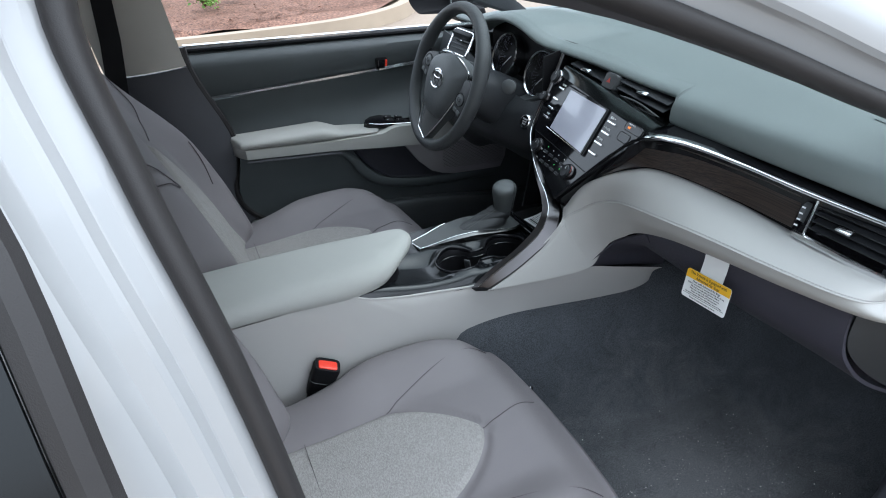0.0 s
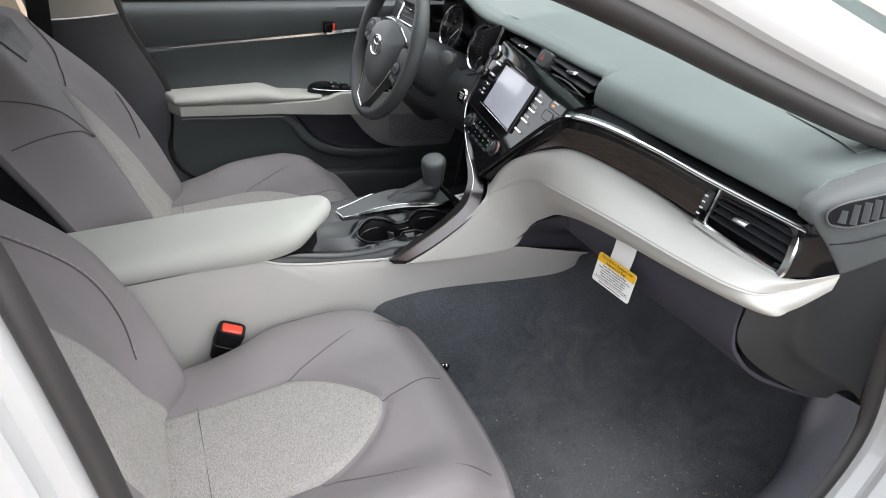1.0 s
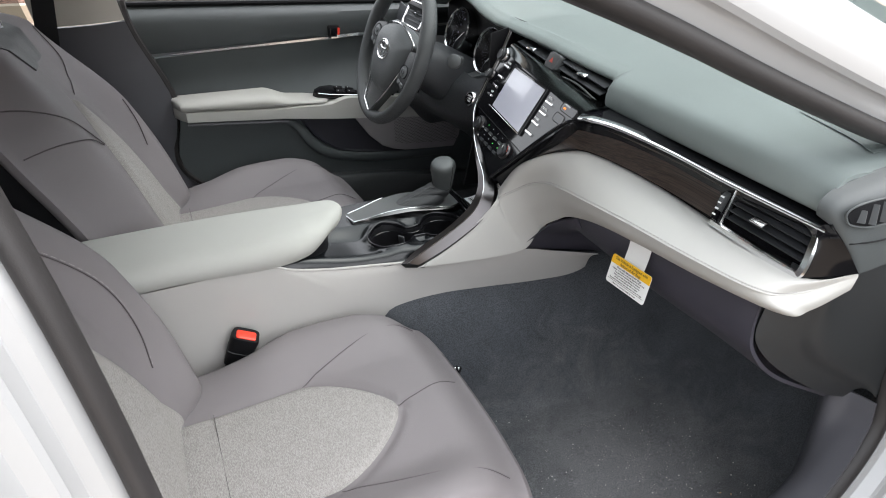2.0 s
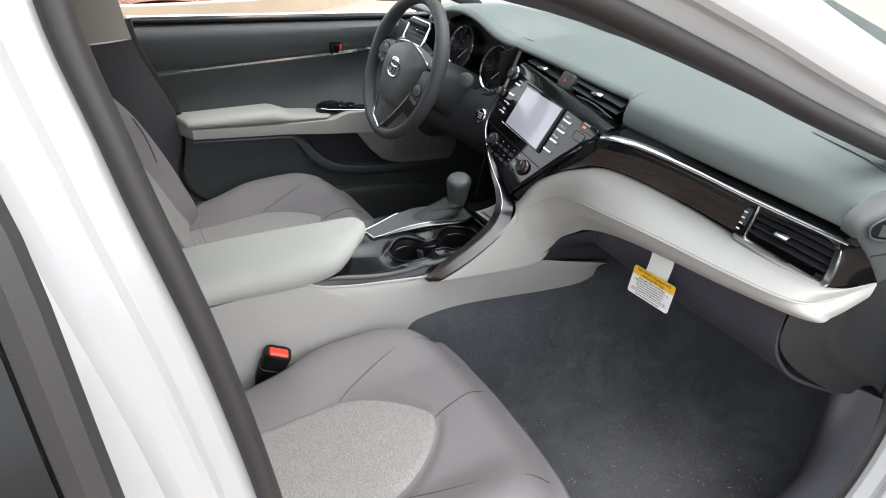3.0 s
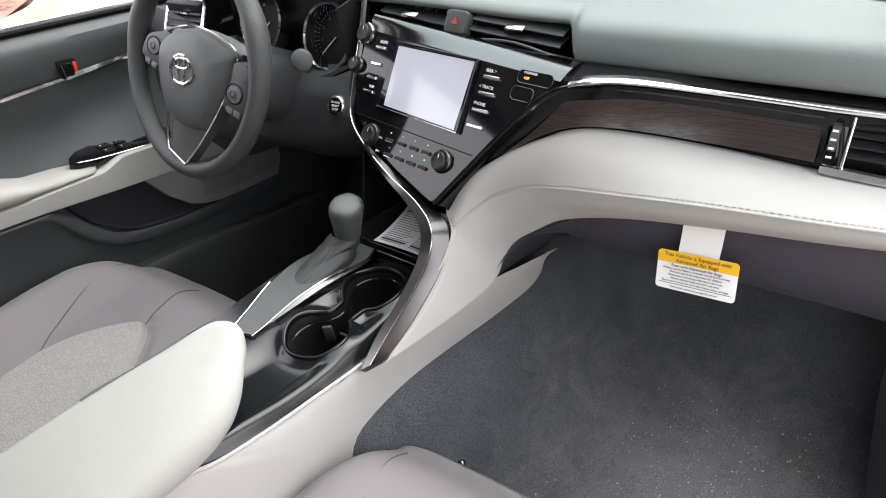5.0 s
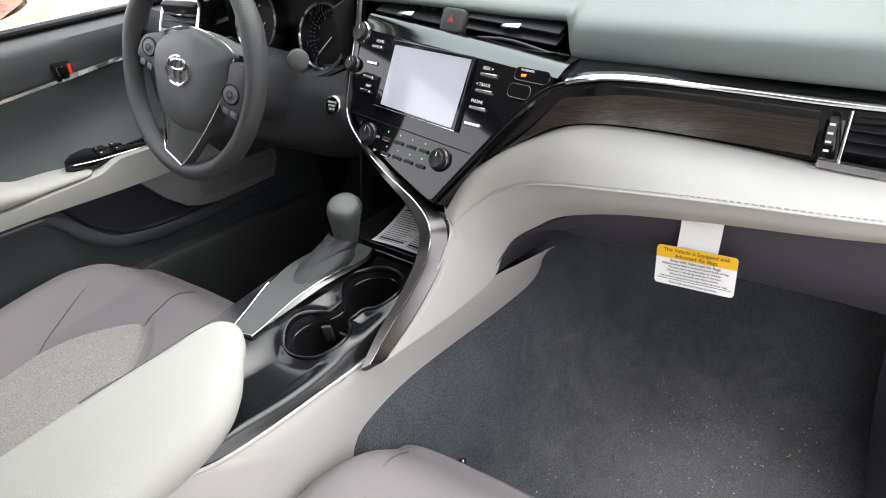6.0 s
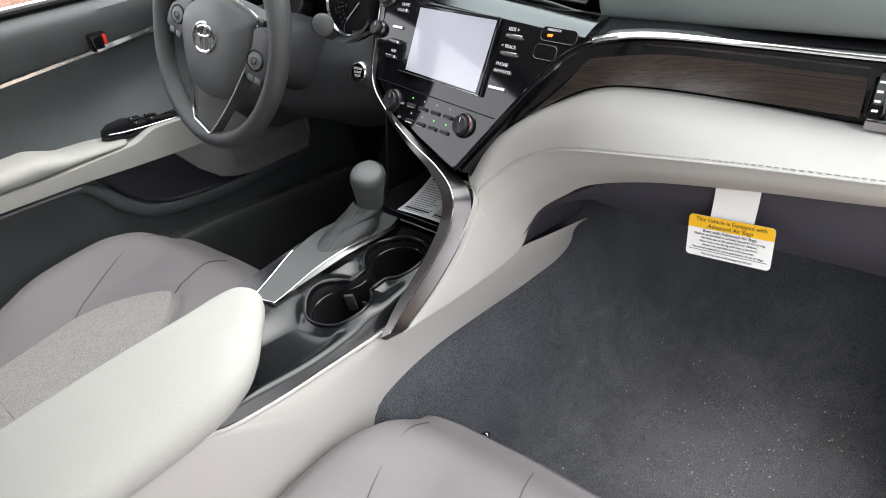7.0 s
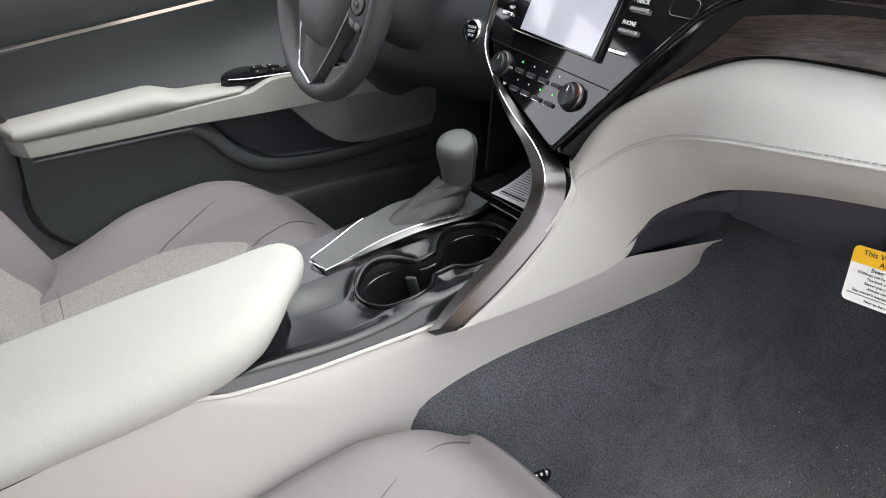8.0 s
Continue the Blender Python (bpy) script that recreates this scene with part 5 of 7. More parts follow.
def well_gap(x, y):
    """Distance from the edge of the joined cup opening; negative inside it."""
    d = min(math.hypot(x - cx, y - cy) - r for cx, cy, r in CUPS)
    if CUPS[0][0] < x < CUPS[1][0]:
        d = min(d, abs(y + 0.011) - NECK)
    return d


def well_edge(n=64):
    """The outline of both cups and the neck between them."""
    out = []
    for k, (cx, cy, r) in enumerate(CUPS):
        a = math.degrees(math.asin(NECK / r))
        for j in range(n):
            t = radians(lerp(a, 360 - a, j / (n - 1)) + 180 * k)
            out.append(V((cx + r * math.cos(t), cy + r * math.sin(t), 0)))
    # ease the four corners at the neck
    for _ in range(2):
        out = [(out[i - 1] + out[i] * 2 + out[(i + 1) % len(out)]) / 4 for i in range(len(out))]
    return out


def tray_z(x, y):
    z = 0.626 - 0.036 * smooth(-0.10, 0.10, x) + 0.004 * smooth(0.25, 0.36, x)
    z += 0.011 * smooth(-0.044, -0.068, y) * (1 - 0.35 * smooth(0.06, 0.16, x)) - 0.020 * smooth(-0.069, -0.0905, y) ** 1.2
    z += 0.018 * smooth(0.012, 0.056, y) * (1 - smooth(0.22, 0.34, x)) * smooth(-0.06, 0.06, x)
    z += 0.008 * math.exp(-(max(well_gap(x, y), 0) / 0.011) ** 2)
    return z


def tray():
    """The black tray with the joined cup opening cut through it."""
    bm = bmesh.new()
    nx, ny = 190, 98
    vs = {}
    for i in range(nx):
        for j in range(ny):
            x, y = lerp(-0.11, 0.366, i / (nx - 1)), lerp(-0.0905, 0.150, j / (ny - 1))
            d = well_gap(x, y)
            if abs(d) < 0.0019:
                g = V(((well_gap(x + 1e-4, y) - d) / 1e-4, (well_gap(x, y + 1e-4) - d) / 1e-4))
                x, y = x - g.x * d, y - g.y * d
            vs[i, j] = (x, y)
    made = {}

    def vert(k):
        if k not in made:
            x, y = vs[k]
            made[k] = bm.verts.new((x, y, tray_z(x, y)))
        return made[k]
    for i in range(nx - 1):
        for j in range(ny - 1):
            q = [(i, j), (i + 1, j), (i + 1, j + 1), (i, j + 1)]
            mx, my = (sum(vs[k][a] for k in q) / 4 for a in (0, 1))
            if well_gap(mx, my) < -0.0004:
                continue
            bm.faces.new([vert(k) for k in q])
    return bm


part("tray", tray(), SATIN, console, "satin black moulded tray")
EDGE = well_edge()


def inset(p, d):
    """A point of the opening's edge moved d inwards."""
    g = V((well_gap(p.x + 1e-3, p.y) - well_gap(p.x - 1e-3, p.y), well_gap(p.x, p.y + 1e-3) - well_gap(p.x, p.y - 1e-3), 0))
    return p - g.normalized() * d


def well():
    """The rubber-lined well: a step under the rim, straight walls and a floor."""
    rows = [[inset(p, d) + V((0, 0, h)) for p in EDGE] for d, h in ((-0.001, 0.600), (0.0025, 0.594), (0.0030, 0.586), (0.0058, 0.5845), (0.0062, 0.55), (0.0075, 0.528), (0.0105, 0.523))]
    bm = grid(rows, wrap_v=True)
    bm.faces.new([bm.verts.new(p) for p in rows[-1]])
    return bm


cup = part("cup_holder", well(), BLACK, console, "pair of joined deep black cup holders")


def rim_rows(prof):
    return [[inset(p, d) + V((0, 0, h + tray_z(p.x, p.y))) for p in EDGE] for d, h in prof]


part("rim", grid(rim_rows(((-0.0048, -0.002), (-0.0046, 0.0016), (-0.0034, 0.0030), (-0.0016, 0.0034), (0.0004, 0.0026), (0.0016, 0.0006), (0.0020, -0.006))), wrap_v=True), DEEPBLACK, cup, "glossy black rim")
part("inner_line", tube([inset(p, 0.0052) + V((0, 0, 0.5862)) for p in EDGE], 0.0009, 5, True), GLOSS, cup)
part("divider", box((0.004, 0.046, 0.034), pose(0.213, -0.0115, 0.540, 0, -8, 0), 0.0012), DARK, cup)
part("cup_finger", box((0.0055, 0.015, 0.036), pose(0.196, 0.012, 0.562, 0, -10, 38), 0.002, 3), DARK, cup, "small hinged cup grip")
part("floor_ring", tube([V((0.302 + 0.011 * math.cos(a), -0.030 + 0.011 * math.sin(a), 0.5245)) for a in [2 * math.pi * k / 24 for k in range(24)]], 0.0012, 5, True), CHROMESOFT, cup, "bright ring moulded in the floor")

# shifter plate, boot and knob on the driver's half: a wedge that rises towards the boot
PLATE_N = [(0.100, 0.058), (0.150, 0.056), (0.196, 0.053), (0.260, 0.048), (0.326, 0.043), (0.356, 0.050)]
PLATE_F = [(0.098, 0.098), (0.150, 0.112), (0.192, 0.122), (0.260, 0.134), (0.326, 0.134), (0.356, 0.126)]


def plate_z(x):
    return 0.6135 + 0.010 * smooth(0.10, 0.20, x) - 0.014 * smooth(0.22, 0.34, x)


def board():
    near, far = cr([(x, y, 0) for x, y in PLATE_N], 40), cr([(x, y, 0) for x, y in PLATE_F], 40)
    rows = []
    for f, dz in ((0.0, -0.010), (0.0, -0.0015), (0.02, 0.0), (0.5, 0.001), (0.98, 0.0), (1.0, -0.0015), (1.0, -0.028)):
        rows.append([V((lerp(a.x, b.x, f), lerp(a.y, b.y, f), plate_z(lerp(a.x, b.x, f)) + dz)) for a, b in zip(near, far)])
    bm = grid(rows)
    for i in (0, 39):
        bm.faces.new([bm.verts.new(r[i]) for r in rows])
    return bm


plate_ob = part("shift_plate", board(), PLATEGREY, console, "dark grey shifter plate with bright edge")


def bevel_edges():
    """The polished facet beside the plate: a point at its rear, widening to the boot."""
    up = [V((x, y - 0.0004, plate_z(x) + 0.0004)) for x, y, _ in cr([(a, b, 0) for a, b in PLATE_N], 40)]
    low = []
    for k, p in enumerate(up):
        w = 0.0010 + 0.0075 * smooth(0.0, 0.42, k / 39) * (1 - 0.55 * smooth(0.5, 0.95, k / 39))
        low.append(p + V((0.001, -w, -0.55 * w - 0.0005)))
    return up, low


UP, LOW = bevel_edges()
part("bright_bevel", grid([[p + V((0, 0.002, -0.004)) for p in UP], UP, [p.lerp(q, 0.25) + V((0, -0.0004, 0.0006)) for p, q in zip(UP, LOW)], LOW, [q + V((0, 0.001, -0.016)) for q in LOW]]), CHROMESOFT, plate_ob, "polished bevel")
part("bright_edge", tube(UP, 0.0006, 6), CHROME, plate_ob, "bright edge")
part("bright_edge", tube([V((x, y + 0.0006, plate_z(x) + 0.0006)) for x, y, _ in cr([(0.101, 0.060, 0), (0.097, 0.078, 0)] + [(a, b, 0) for a, b in PLATE_F[:3]], 30)], 0.0008, 6), CHROME, plate_ob)


def boot():
    """Leather gaiter: a snug neck that flares and drapes backwards with a few shallow creases."""
    rows = []
    for k in range(44):
        f = k / 43
        c = V((0.262, 0.084, 0.608)).lerp(V((0.3235, 0.071, 0.6595)), f)
        c.x = lerp(0.262, 0.3235, 1 - (1 - f) ** 2.2)
        rear, front = 0.0245 + 0.070 * (1 - f) ** 2.1, 0.0245 + 0.028 * (1 - f) ** 2.2
        ry = 0.0240 + 0.017 * (1 - f) ** 2.0
        row = []
        for j in range(56):
            a = 2 * math.pi * j / 56
            back = 0.5 - 0.5 * math.cos(a)
            turn = 3.3 * f + 0.42 * math.sin(a + 0.6) + 0.22 * math.cos(2 * a)
            crease = abs(math.sin(math.pi * turn)) ** 0.6 - 0.7 + 0.35 * noise.noise((4.0 * f, 1.8 * math.cos(a), 1.8 * math.sin(a)))
            w = 1 + 0.13 * crease * smooth(0.0, 0.10, f) * (1 - smooth(0.60, 0.86, f)) - 0.035 * math.exp(-((f - 0.93) / 0.025) ** 2)
            rx = lerp(front, rear, back)
            row.append(c + V((rx * math.cos(a) * w, ry * math.sin(a) * w, 0.012 * back * math.sin(math.pi * f))))
        rows.append(row)
    return rows


BOOT = boot()
bt = part("shift_boot", grid(BOOT, wrap_v=True), BOOTSKIN, console, "creased dark leather shifter boot")
for s in (-1, 1):
    st = bmesh.new()
    c = V((0.30, 0.09, 0.63))
    path = cr([BOOT[k][31 + s] + (BOOT[k][31] - c).normalized() * 0.0006 for k in range(3, 42)], 80)
    for a, b in zip(path[::2], path[1::2]):
        tube([a, b], 0.0007, 5, bm=st)
    part("stitching", st, STITCH, bt)


def shift_knob():
    rows = []
    axis0, axis1 = V((0.324, 0.070, 0.650)), V((0.316, 0.048, 0.7235))
    prof = [(0.0, 0.0178), (0.08, 0.0190), (0.28, 0.0202), (0.45, 0.0214), (0.62, 0.0229), (0.76, 0.0238), (0.87, 0.0231), (0.95, 0.0198), (0.99, 0.012), (1.0, 0.0)]
    d = (axis1 - axis0).normalized()
    x = V((1, 0, 0)) - d * d.x
    x.normalize()
    y = d.cross(x)
    pts = cr([(r, f, 0) for f, r in prof], 40)
    for p in pts:
        rows.append([axis0.lerp(axis1, p.y) + (x * (1.12 * math.cos(a)) + y * math.sin(a)) * max(p.x, 0.0) * 1.09 for a in [2 * math.pi * j / 28 for j in range(28)]])
    return rows


KNOB_ROWS = shift_knob()
kn = part("shift_knob", grid(KNOB_ROWS, wrap_v=True), KNOBGREY, console, "rounded dark grey shift knob")
# the seam runs up the flank, over the shoulder and down the other flank
axis = V((0.320, 0.059, 0.69))
part("knob_seam", tube(cr([p + (p - axis).normalized() * 0.0002 for p in [KNOB_ROWS[k][23] for k in range(5, 27, 3)] + [KNOB_ROWS[29][24], KNOB_ROWS[31][25], KNOB_ROWS[31][27], KNOB_ROWS[31][1], KNOB_ROWS[29][3]] + [KNOB_ROWS[k][4] for k in range(26, 5, -3)]], 60), 0.0007, 5), BLACK, kn)
part("stitch_ring", tube([p + V((0, 0, 0.001)) for p in KNOB_ROWS[3]], 0.0012, 5, True), BLACK, kn)

# bin ahead of the shifter
part("front_bin", loft([[(0.362, 0.148, 0.606), (0.362, -0.07, 0.597)], [(0.372, 0.148, 0.585), (0.372, -0.085, 0.578)], [(0.58, 0.13, 0.585), (0.58, -0.10, 0.578)], [(0.62, 0.12, 0.68), (0.62, -0.09, 0.68)]], 8, 0.004), BLACK, console, "black open bin")
part("bin_lip", box((0.012, 0.205, 0.006), pose(0.3625, 0.045, 0.6035, 2.2, 0, 1.5), 0.0024), GLOSS, console)
part("bin_line", box((0.004, 0.200, 0.005), pose(0.378, 0.045, 0.600, 2.2, 0, 1.5), 0.0016), SATIN, console)


def leaflet():
    top = thing("leaflet", "printed white leaflet curled up in the console bin", "leaflet", (0, 0, 0))

    def f(u, v):
        return (lerp(0.384, 0.470, u), lerp(0.080, -0.060, v) - 0.016 * u, 0.601 + 0.030 * u ** 1.6 + 0.003 * math.sin(3 * v))
    part("sheet", sheet(f, 8, 10, 0.0006), PAPER, top)
    ink = bmesh.new()
    rnd = random.Random(9)
    for k in range(17):
        for a, b in ((0.06, 0.46), (0.52, 0.94)):
            u = 0.08 + 0.052 * k
            if 6 < k < 11 and a > 0.3:
                continue
            e = b - rnd.uniform(0, 0.12)
            pts = [V(f(u, lerp(a, e, j / 4))) + V((0, 0, 0.0009)) for j in range(5)]
            w = V((0.0007 if k not in (1, 15) else 0.0022, 0, 0))
            grid([[p - w for p in pts], [p + w for p in pts]], bm=ink)
    part("print", ink, INK, top, "lines of small print", flat=True)
    return top


leaflet()


# ---------------------------------------------------------------- warning tag
def warning_tag():
    tag = thing("warning_tag", "white and yellow airbag warning tag hanging under the dashboard", "tag", (0, 0, 0))
    strap = cr([(0.476, 0, 0.790), (0.464, 0, 0.750), (0.461, 0, 0.722), (0.4535, 0, 0.690)], 12)
    part("strap", grid([[V((p.x, -0.4195 + 0.001 * k / 11, p.z - 0.003)) for k, p in enumerate(strap)], [V((p.x + 0.002, -0.4705 + 0.001 * k / 11, p.z + 0.004)) for k, p in enumerate(strap)]], thick=0.0006), WHITEPLASTIC, tag, "white paper strap")
    m = basis((0.4445, -0.447, 0.675), (-0.004, -0.101, 0.009), (-0.96, 0.02, 0.26))
    card = part("card", plate(rounded(0.1015, 0.0535, 0.005), 0.0009, m), WHITEPLASTIC, tag)
    part("yellow_band", plate([(x, y) for x, y in rounded(0.1015, 0.0535, 0.005) if y > 0.0] + [(-0.05075, 0.0105), (0.05075, 0.0105)], 0.0003, m @ Matrix.Translation((0, 0, 0.0004))), YELLOW, card, "yellow heading band")
    lines = [("This Vehicle is Equipped with", 0.0071, 0.0216), ("Advanced Air Bags", 0.0071, 0.0145), ("Even with Advanced Air Bags", 0.0054, 0.0075), ("Children can be killed or seriously injured by the air bag.", 0.0037, 0.0028), ("The back seat is the safest place for children.", 0.0037, -0.0016),
             ("Never put a rear-facing child seat in the front.", 0.0037, -0.0060), ("Always use seat belts and child restraints.", 0.0037, -0.0104), ("See owner's manual for more information about air bags.", 0.0037, -0.0148), ("Not to be removed except by owner.", 0.0040, -0.0225)]
    for text, size, y in lines:
        part("print", letters(text, size, m @ Matrix.Translation((0, y, 0.0006)), 0.00015), INK, card)
    part("rule", box((0.094, 0.0005, 0.0003), m @ Matrix.Translation((0, -0.0182, 0.0006))), INK, card)
    return tag


warning_tag()

# ---------------------------------------------------------------- seats
INSERT = [0.128]


def insert_w(x):
    """Half width of the cloth insert of a cushion, which narrows to a rounded front."""
    f = clamp((x + 0.115) / 0.152)
    return INSERT[0] * (1 - f ** 1.5) ** 0.72 if f < 1 else 0.0


def cushion_z(x, v):
    """Height of the cushion at x and at v (-1 to 1) across it."""
    y = v * 0.262
    z = 0.462 + 0.012 * smooth(-0.30, 0.02, x)
    z += 0.040 * smooth(0.45, 0.86, abs(v)) * (1 - 0.75 * smooth(0.03, 0.17, x)) * (0.45 + 0.55 * smooth(-0.28, -0.10, x)) - 0.016 * smooth(0.88, 1.0, abs(v)) ** 2
    z -= 0.054 * smooth(0.080, 0.196, x) ** 1.7
    w = insert_w(x)
    d = abs(abs(y) - w) if x < 0.035 else math.hypot(x - 0.035, y)
    z -= 0.007 * math.exp(-(d / 0.013) ** 2)
    return z


def cushion_edge(v):
    return 0.191 - 0.030 * abs(v) ** 3


def car_seat(at, label, lean=0.375, ahead=0.0, cloth=0.128, bolster=(0.058, 0.058), round_from=(0.78, 0.78), seams=()):
    INSERT[0] = cloth
    s = thing("car_seat", label, "car seat", at, "front seats")

    def top(u, v):
        vv = 2 * v - 1
        x = lerp(-0.40, cushion_edge(vv), u)
        return (x, vv * 0.262 * (1 - 0.05 * smooth(0.6, 1.0, u) - 0.09 * smooth(-0.08, -0.20, x)), cushion_z(x - (cushion_edge(vv) - 0.187) * u, vv))

    def skirt():
        rim = [V(top(0, k / 20)) for k in range(21)] + [V(top(k / 40, 1)) for k in range(1, 41)] + [V(top(1, 1 - k / 60)) for k in range(1, 61)] + [V(top(1 - k / 40, 0)) for k in range(1, 40)]
        mid = V((-0.1, 0, 0))
        rows = [rim]
        for a, dz in ((0.010, 0.012), (0.016, 0.035), (0.010, 0.075), (-0.01, 0.13), (-0.02, 0.19)):
            rows.append([V((p.x, p.y, 0)) + (V((p.x, p.y, 0)) - mid).normalized() * a + V((0, 0, min(p.z - dz, lerp(p.z, 0.27, dz / 0.19)))) for p in rim])
        return grid(rows, wrap_v=True)
    cush = part("cushion", join(skirt(), sheet(top, 90, 80)), TAUPE, s, "taupe grey leatherette cushion", angle=70)

    def ins(u, v):
        x = lerp(-0.345, 0.0365, 1 - (1 - u) ** 1.6)
        w = insert_w(x) - 0.004
        y = (2 * v - 1) * max(w, 0.0005)
        e = 1 - abs(2 * v - 1)
        rim = min(e * max(w, 0.001), 0.0365 - x + 0.0005, x + 0.349)
        return (x, y, cushion_z(x, 0) + 0.007 * smooth(0.0, 0.010, rim) + 0.004 * (1 - (2 * v - 1) ** 2) - 0.0045)
    part("insert", sheet(ins, 80, 40), CLOTH, cush, "light grey woven cloth insert", angle=70)

    def seam(points, r=0.0010):
        path = [V((x, y, cushion_z(x - (cushion_edge(y / 0.262) - 0.187) * clamp((x + 0.4) / 0.587), y / 0.262) + 0.0006)) for x, y, _ in cr([(a, b, 0) for a, b in points], 40)]
        part("seam", tube(path, r, 6), SEAM, cush)
    for k in (-1, 1):
        seam([(lerp(-0.108, 0.146, f), (lerp(cloth - 0.002, 0.206, f) + 0.010 * math.sin(math.pi * f)) * k) for f in (0.0, 0.2, 0.4, 0.6, 0.8, 1.0)])
        seam([(-0.345, (cloth + 0.010) * k), (-0.24, (cloth + 0.009) * k), (-0.115, (cloth + 0.009) * k)])
    seam([(0.036, 0.004), (0.07, 0.012), (0.12, 0.028), (0.168, 0.046)], 0.0009)
    part("cross_seam", tube([V((-0.268, y, cushion_z(-0.268, 0) + 0.0060)) for y in (-0.12, -0.06, 0, 0.06, 0.12)], 0.0006, 6), SEAM, cush)

    def back(u, v, lift=0.0):
        vv = 2 * v - 1
        z = lerp(0.43, 0.990, u)
        w = 0.281 * (1 - 0.20 * smooth(0.55, 1.0, u) - 0.20 * smooth(0.36, 0.04, u))
        x = -0.335 + ahead - lean * (z - 0.48) + 0.02 * math.sin(math.pi * clamp((z - 0.45) / 0.5))
        bol = smooth(0.42, 0.80, abs(vv)) * (1 - 0.75 * smooth(0.55, 0.95, u)) * (0.45 + 0.55 * smooth(0.0, 0.12, u))
        x += (bolster[0] if vv < 0 else bolster[1]) * bol - 0.110 * smooth(round_from[0] if vv < 0 else round_from[1], 1.0, abs(vv)) ** 1.6 - 0.05 * smooth(0.93, 1.0, u) ** 2
        iw = back_w(z)
        x -= 0.006 * math.exp(-((abs(vv) * w - iw) / 0.012) ** 2)
        return (x + lift, vv * w, z)

    def back_w(z):
        f = clamp((z - 0.45) / 0.385)
        return 0.134 * (1 - f ** 1.7) ** 0.85 if f < 1 else 0.0

    def back_shell():
        fr = [[V(back(i / 59, j / 47)) for j in range(48)] for i in range(60)]
        bm = grid(fr)
        rim = [fr[0][j] for j in range(48)] + [fr[i][47] for i in range(1, 60)] + [fr[59][j] for j in range(46, -1, -1)] + [fr[i][0] for i in range(58, 0, -1)]
        rows = [[p + V((-a, -p.y * k, -0.12 * a)) for p in rim] for a, k in ((0.0, 0.0), (0.010, 0.004), (0.018, 0.02), (0.020, 0.05))]
        grid(rows, wrap_v=True, bm=bm)
        bmesh.ops.remove_doubles(bm, verts=bm.verts[:], dist=1e-5)
        rows = [[p + V((-a, -p.y * k, -0.12 * a)) for p in rim] for a, k in ((0.014, 0.045), (0.075, 0.045), (0.110, 0.06), (0.122, 0.12))]
        rear = grid(rows, wrap_v=True)
        rear.faces.new([rear.verts.new(p) for p in rows[-1]])
        return bm, rear
    front, rear = back_shell()
    bk = part("backrest", front, TAUPE, s, "taupe grey leatherette backrest", angle=70)
    part("rear_panel", rear, BLACK, bk, "black rear panel")

    def back_ins(u, v):
        z = lerp(0.475, 0.8340, u)
        w = max(back_w(z) - 0.004, 0.001)
        vv = (2 * v - 1) * w
        wide = 0.281 * (1 - 0.20 * smooth(0.55, 1.0, (z - 0.43) / 0.56) - 0.20 * smooth(0.36, 0.04, (z - 0.43) / 0.56))
        p = back((z - 0.43) / 0.56, (vv / wide + 1) / 2)
        e = (1 - abs(2 * v - 1)) * w
        return (p[0] + 0.006 * smooth(0.0, 0.008, e) + 0.0012, p[1], p[2])
    part("back_insert", sheet(back_ins, 60, 24), CLOTH, bk, "light grey woven cloth insert", angle=70)

    def back_seam(points, sewn=True):
        path = []
        for vv, u, _ in cr([(a, b, 0) for a, b in points], 40):
            path.append(V(back(u, (vv + 1) / 2, 0.0010)) + V((0.0012, -0.0012 if vv < 0 else 0.0012, 0.0010)))
        part("seam", tube(path, 0.0013, 6), SEAM, bk)
        if not sewn:
            return
        st = bmesh.new()
        for a, b in zip(path[::1], path[1::1]):
            d = (b - a) * 0.32
            q = (a + b) / 2 + V((0.0006, 0.004, 0.001))
            tube([q - d, q + d], 0.0006, 4, bm=st)
        part("stitching", st, THREAD, bk)
    for points, sewn in seams:
        back_seam(points, sewn)
    part("top_cover", sheet(lambda u, v: V(back(lerp(0.86, 0.985, u), lerp(0.25 + 0.12 * (1 - u), 0.75 - 0.12 * (1 - u), v), 0.004)), 8, 10, 0.004), DARK, bk, "dark panel under the headrest")

    rows = []
    for k in range(15):
        f = k / 14
        z = lerp(1.065, 1.25, f)
        rx, ry = 0.050 * math.sin(math.pi * lerp(0.12, 0.9, f)) ** 0.5, 0.125 * math.sin(math.pi * lerp(0.10, 0.93, f)) ** 0.45
        rows.append([V((-0.365 + ahead - lean * 0.49 - 0.16 * (z - 1.06) + rx * math.copysign(abs(math.cos(a)) ** 0.6, math.cos(a)), ry * math.copysign(abs(math.sin(a)) ** 0.5, math.sin(a)), z)) for a in [2 * math.pi * j / 32 for j in range(32)]])
    hb = grid(rows, wrap_v=True)
    hb.verts.ensure_lookup_table()
    hb.faces.new([hb.verts[j] for j in range(32)])
    hb.faces.new([hb.verts[14 * 32 + j] for j in range(32)])
    part("headrest", hb, TAUPE, s, "taupe headrest", angle=70)
    for k in (-1, 1):
        part("headrest_post", tube([(-0.355 + ahead - lean * 0.49, 0.06 * k, 0.95), (-0.365 + ahead - lean * 0.49, 0.06 * k, 1.09)], 0.006, 10), CHROME, s)
    part("base_rail", box((0.50, 0.40, 0.07), pose(-0.12, 0, 0.235), 0.015), BLACK, s)
    for k in (-1, 1):
        part("rail", box((0.56, 0.03, 0.035), pose(-0.05, 0.20 * k, 0.185), 0.004), BLACK, s)
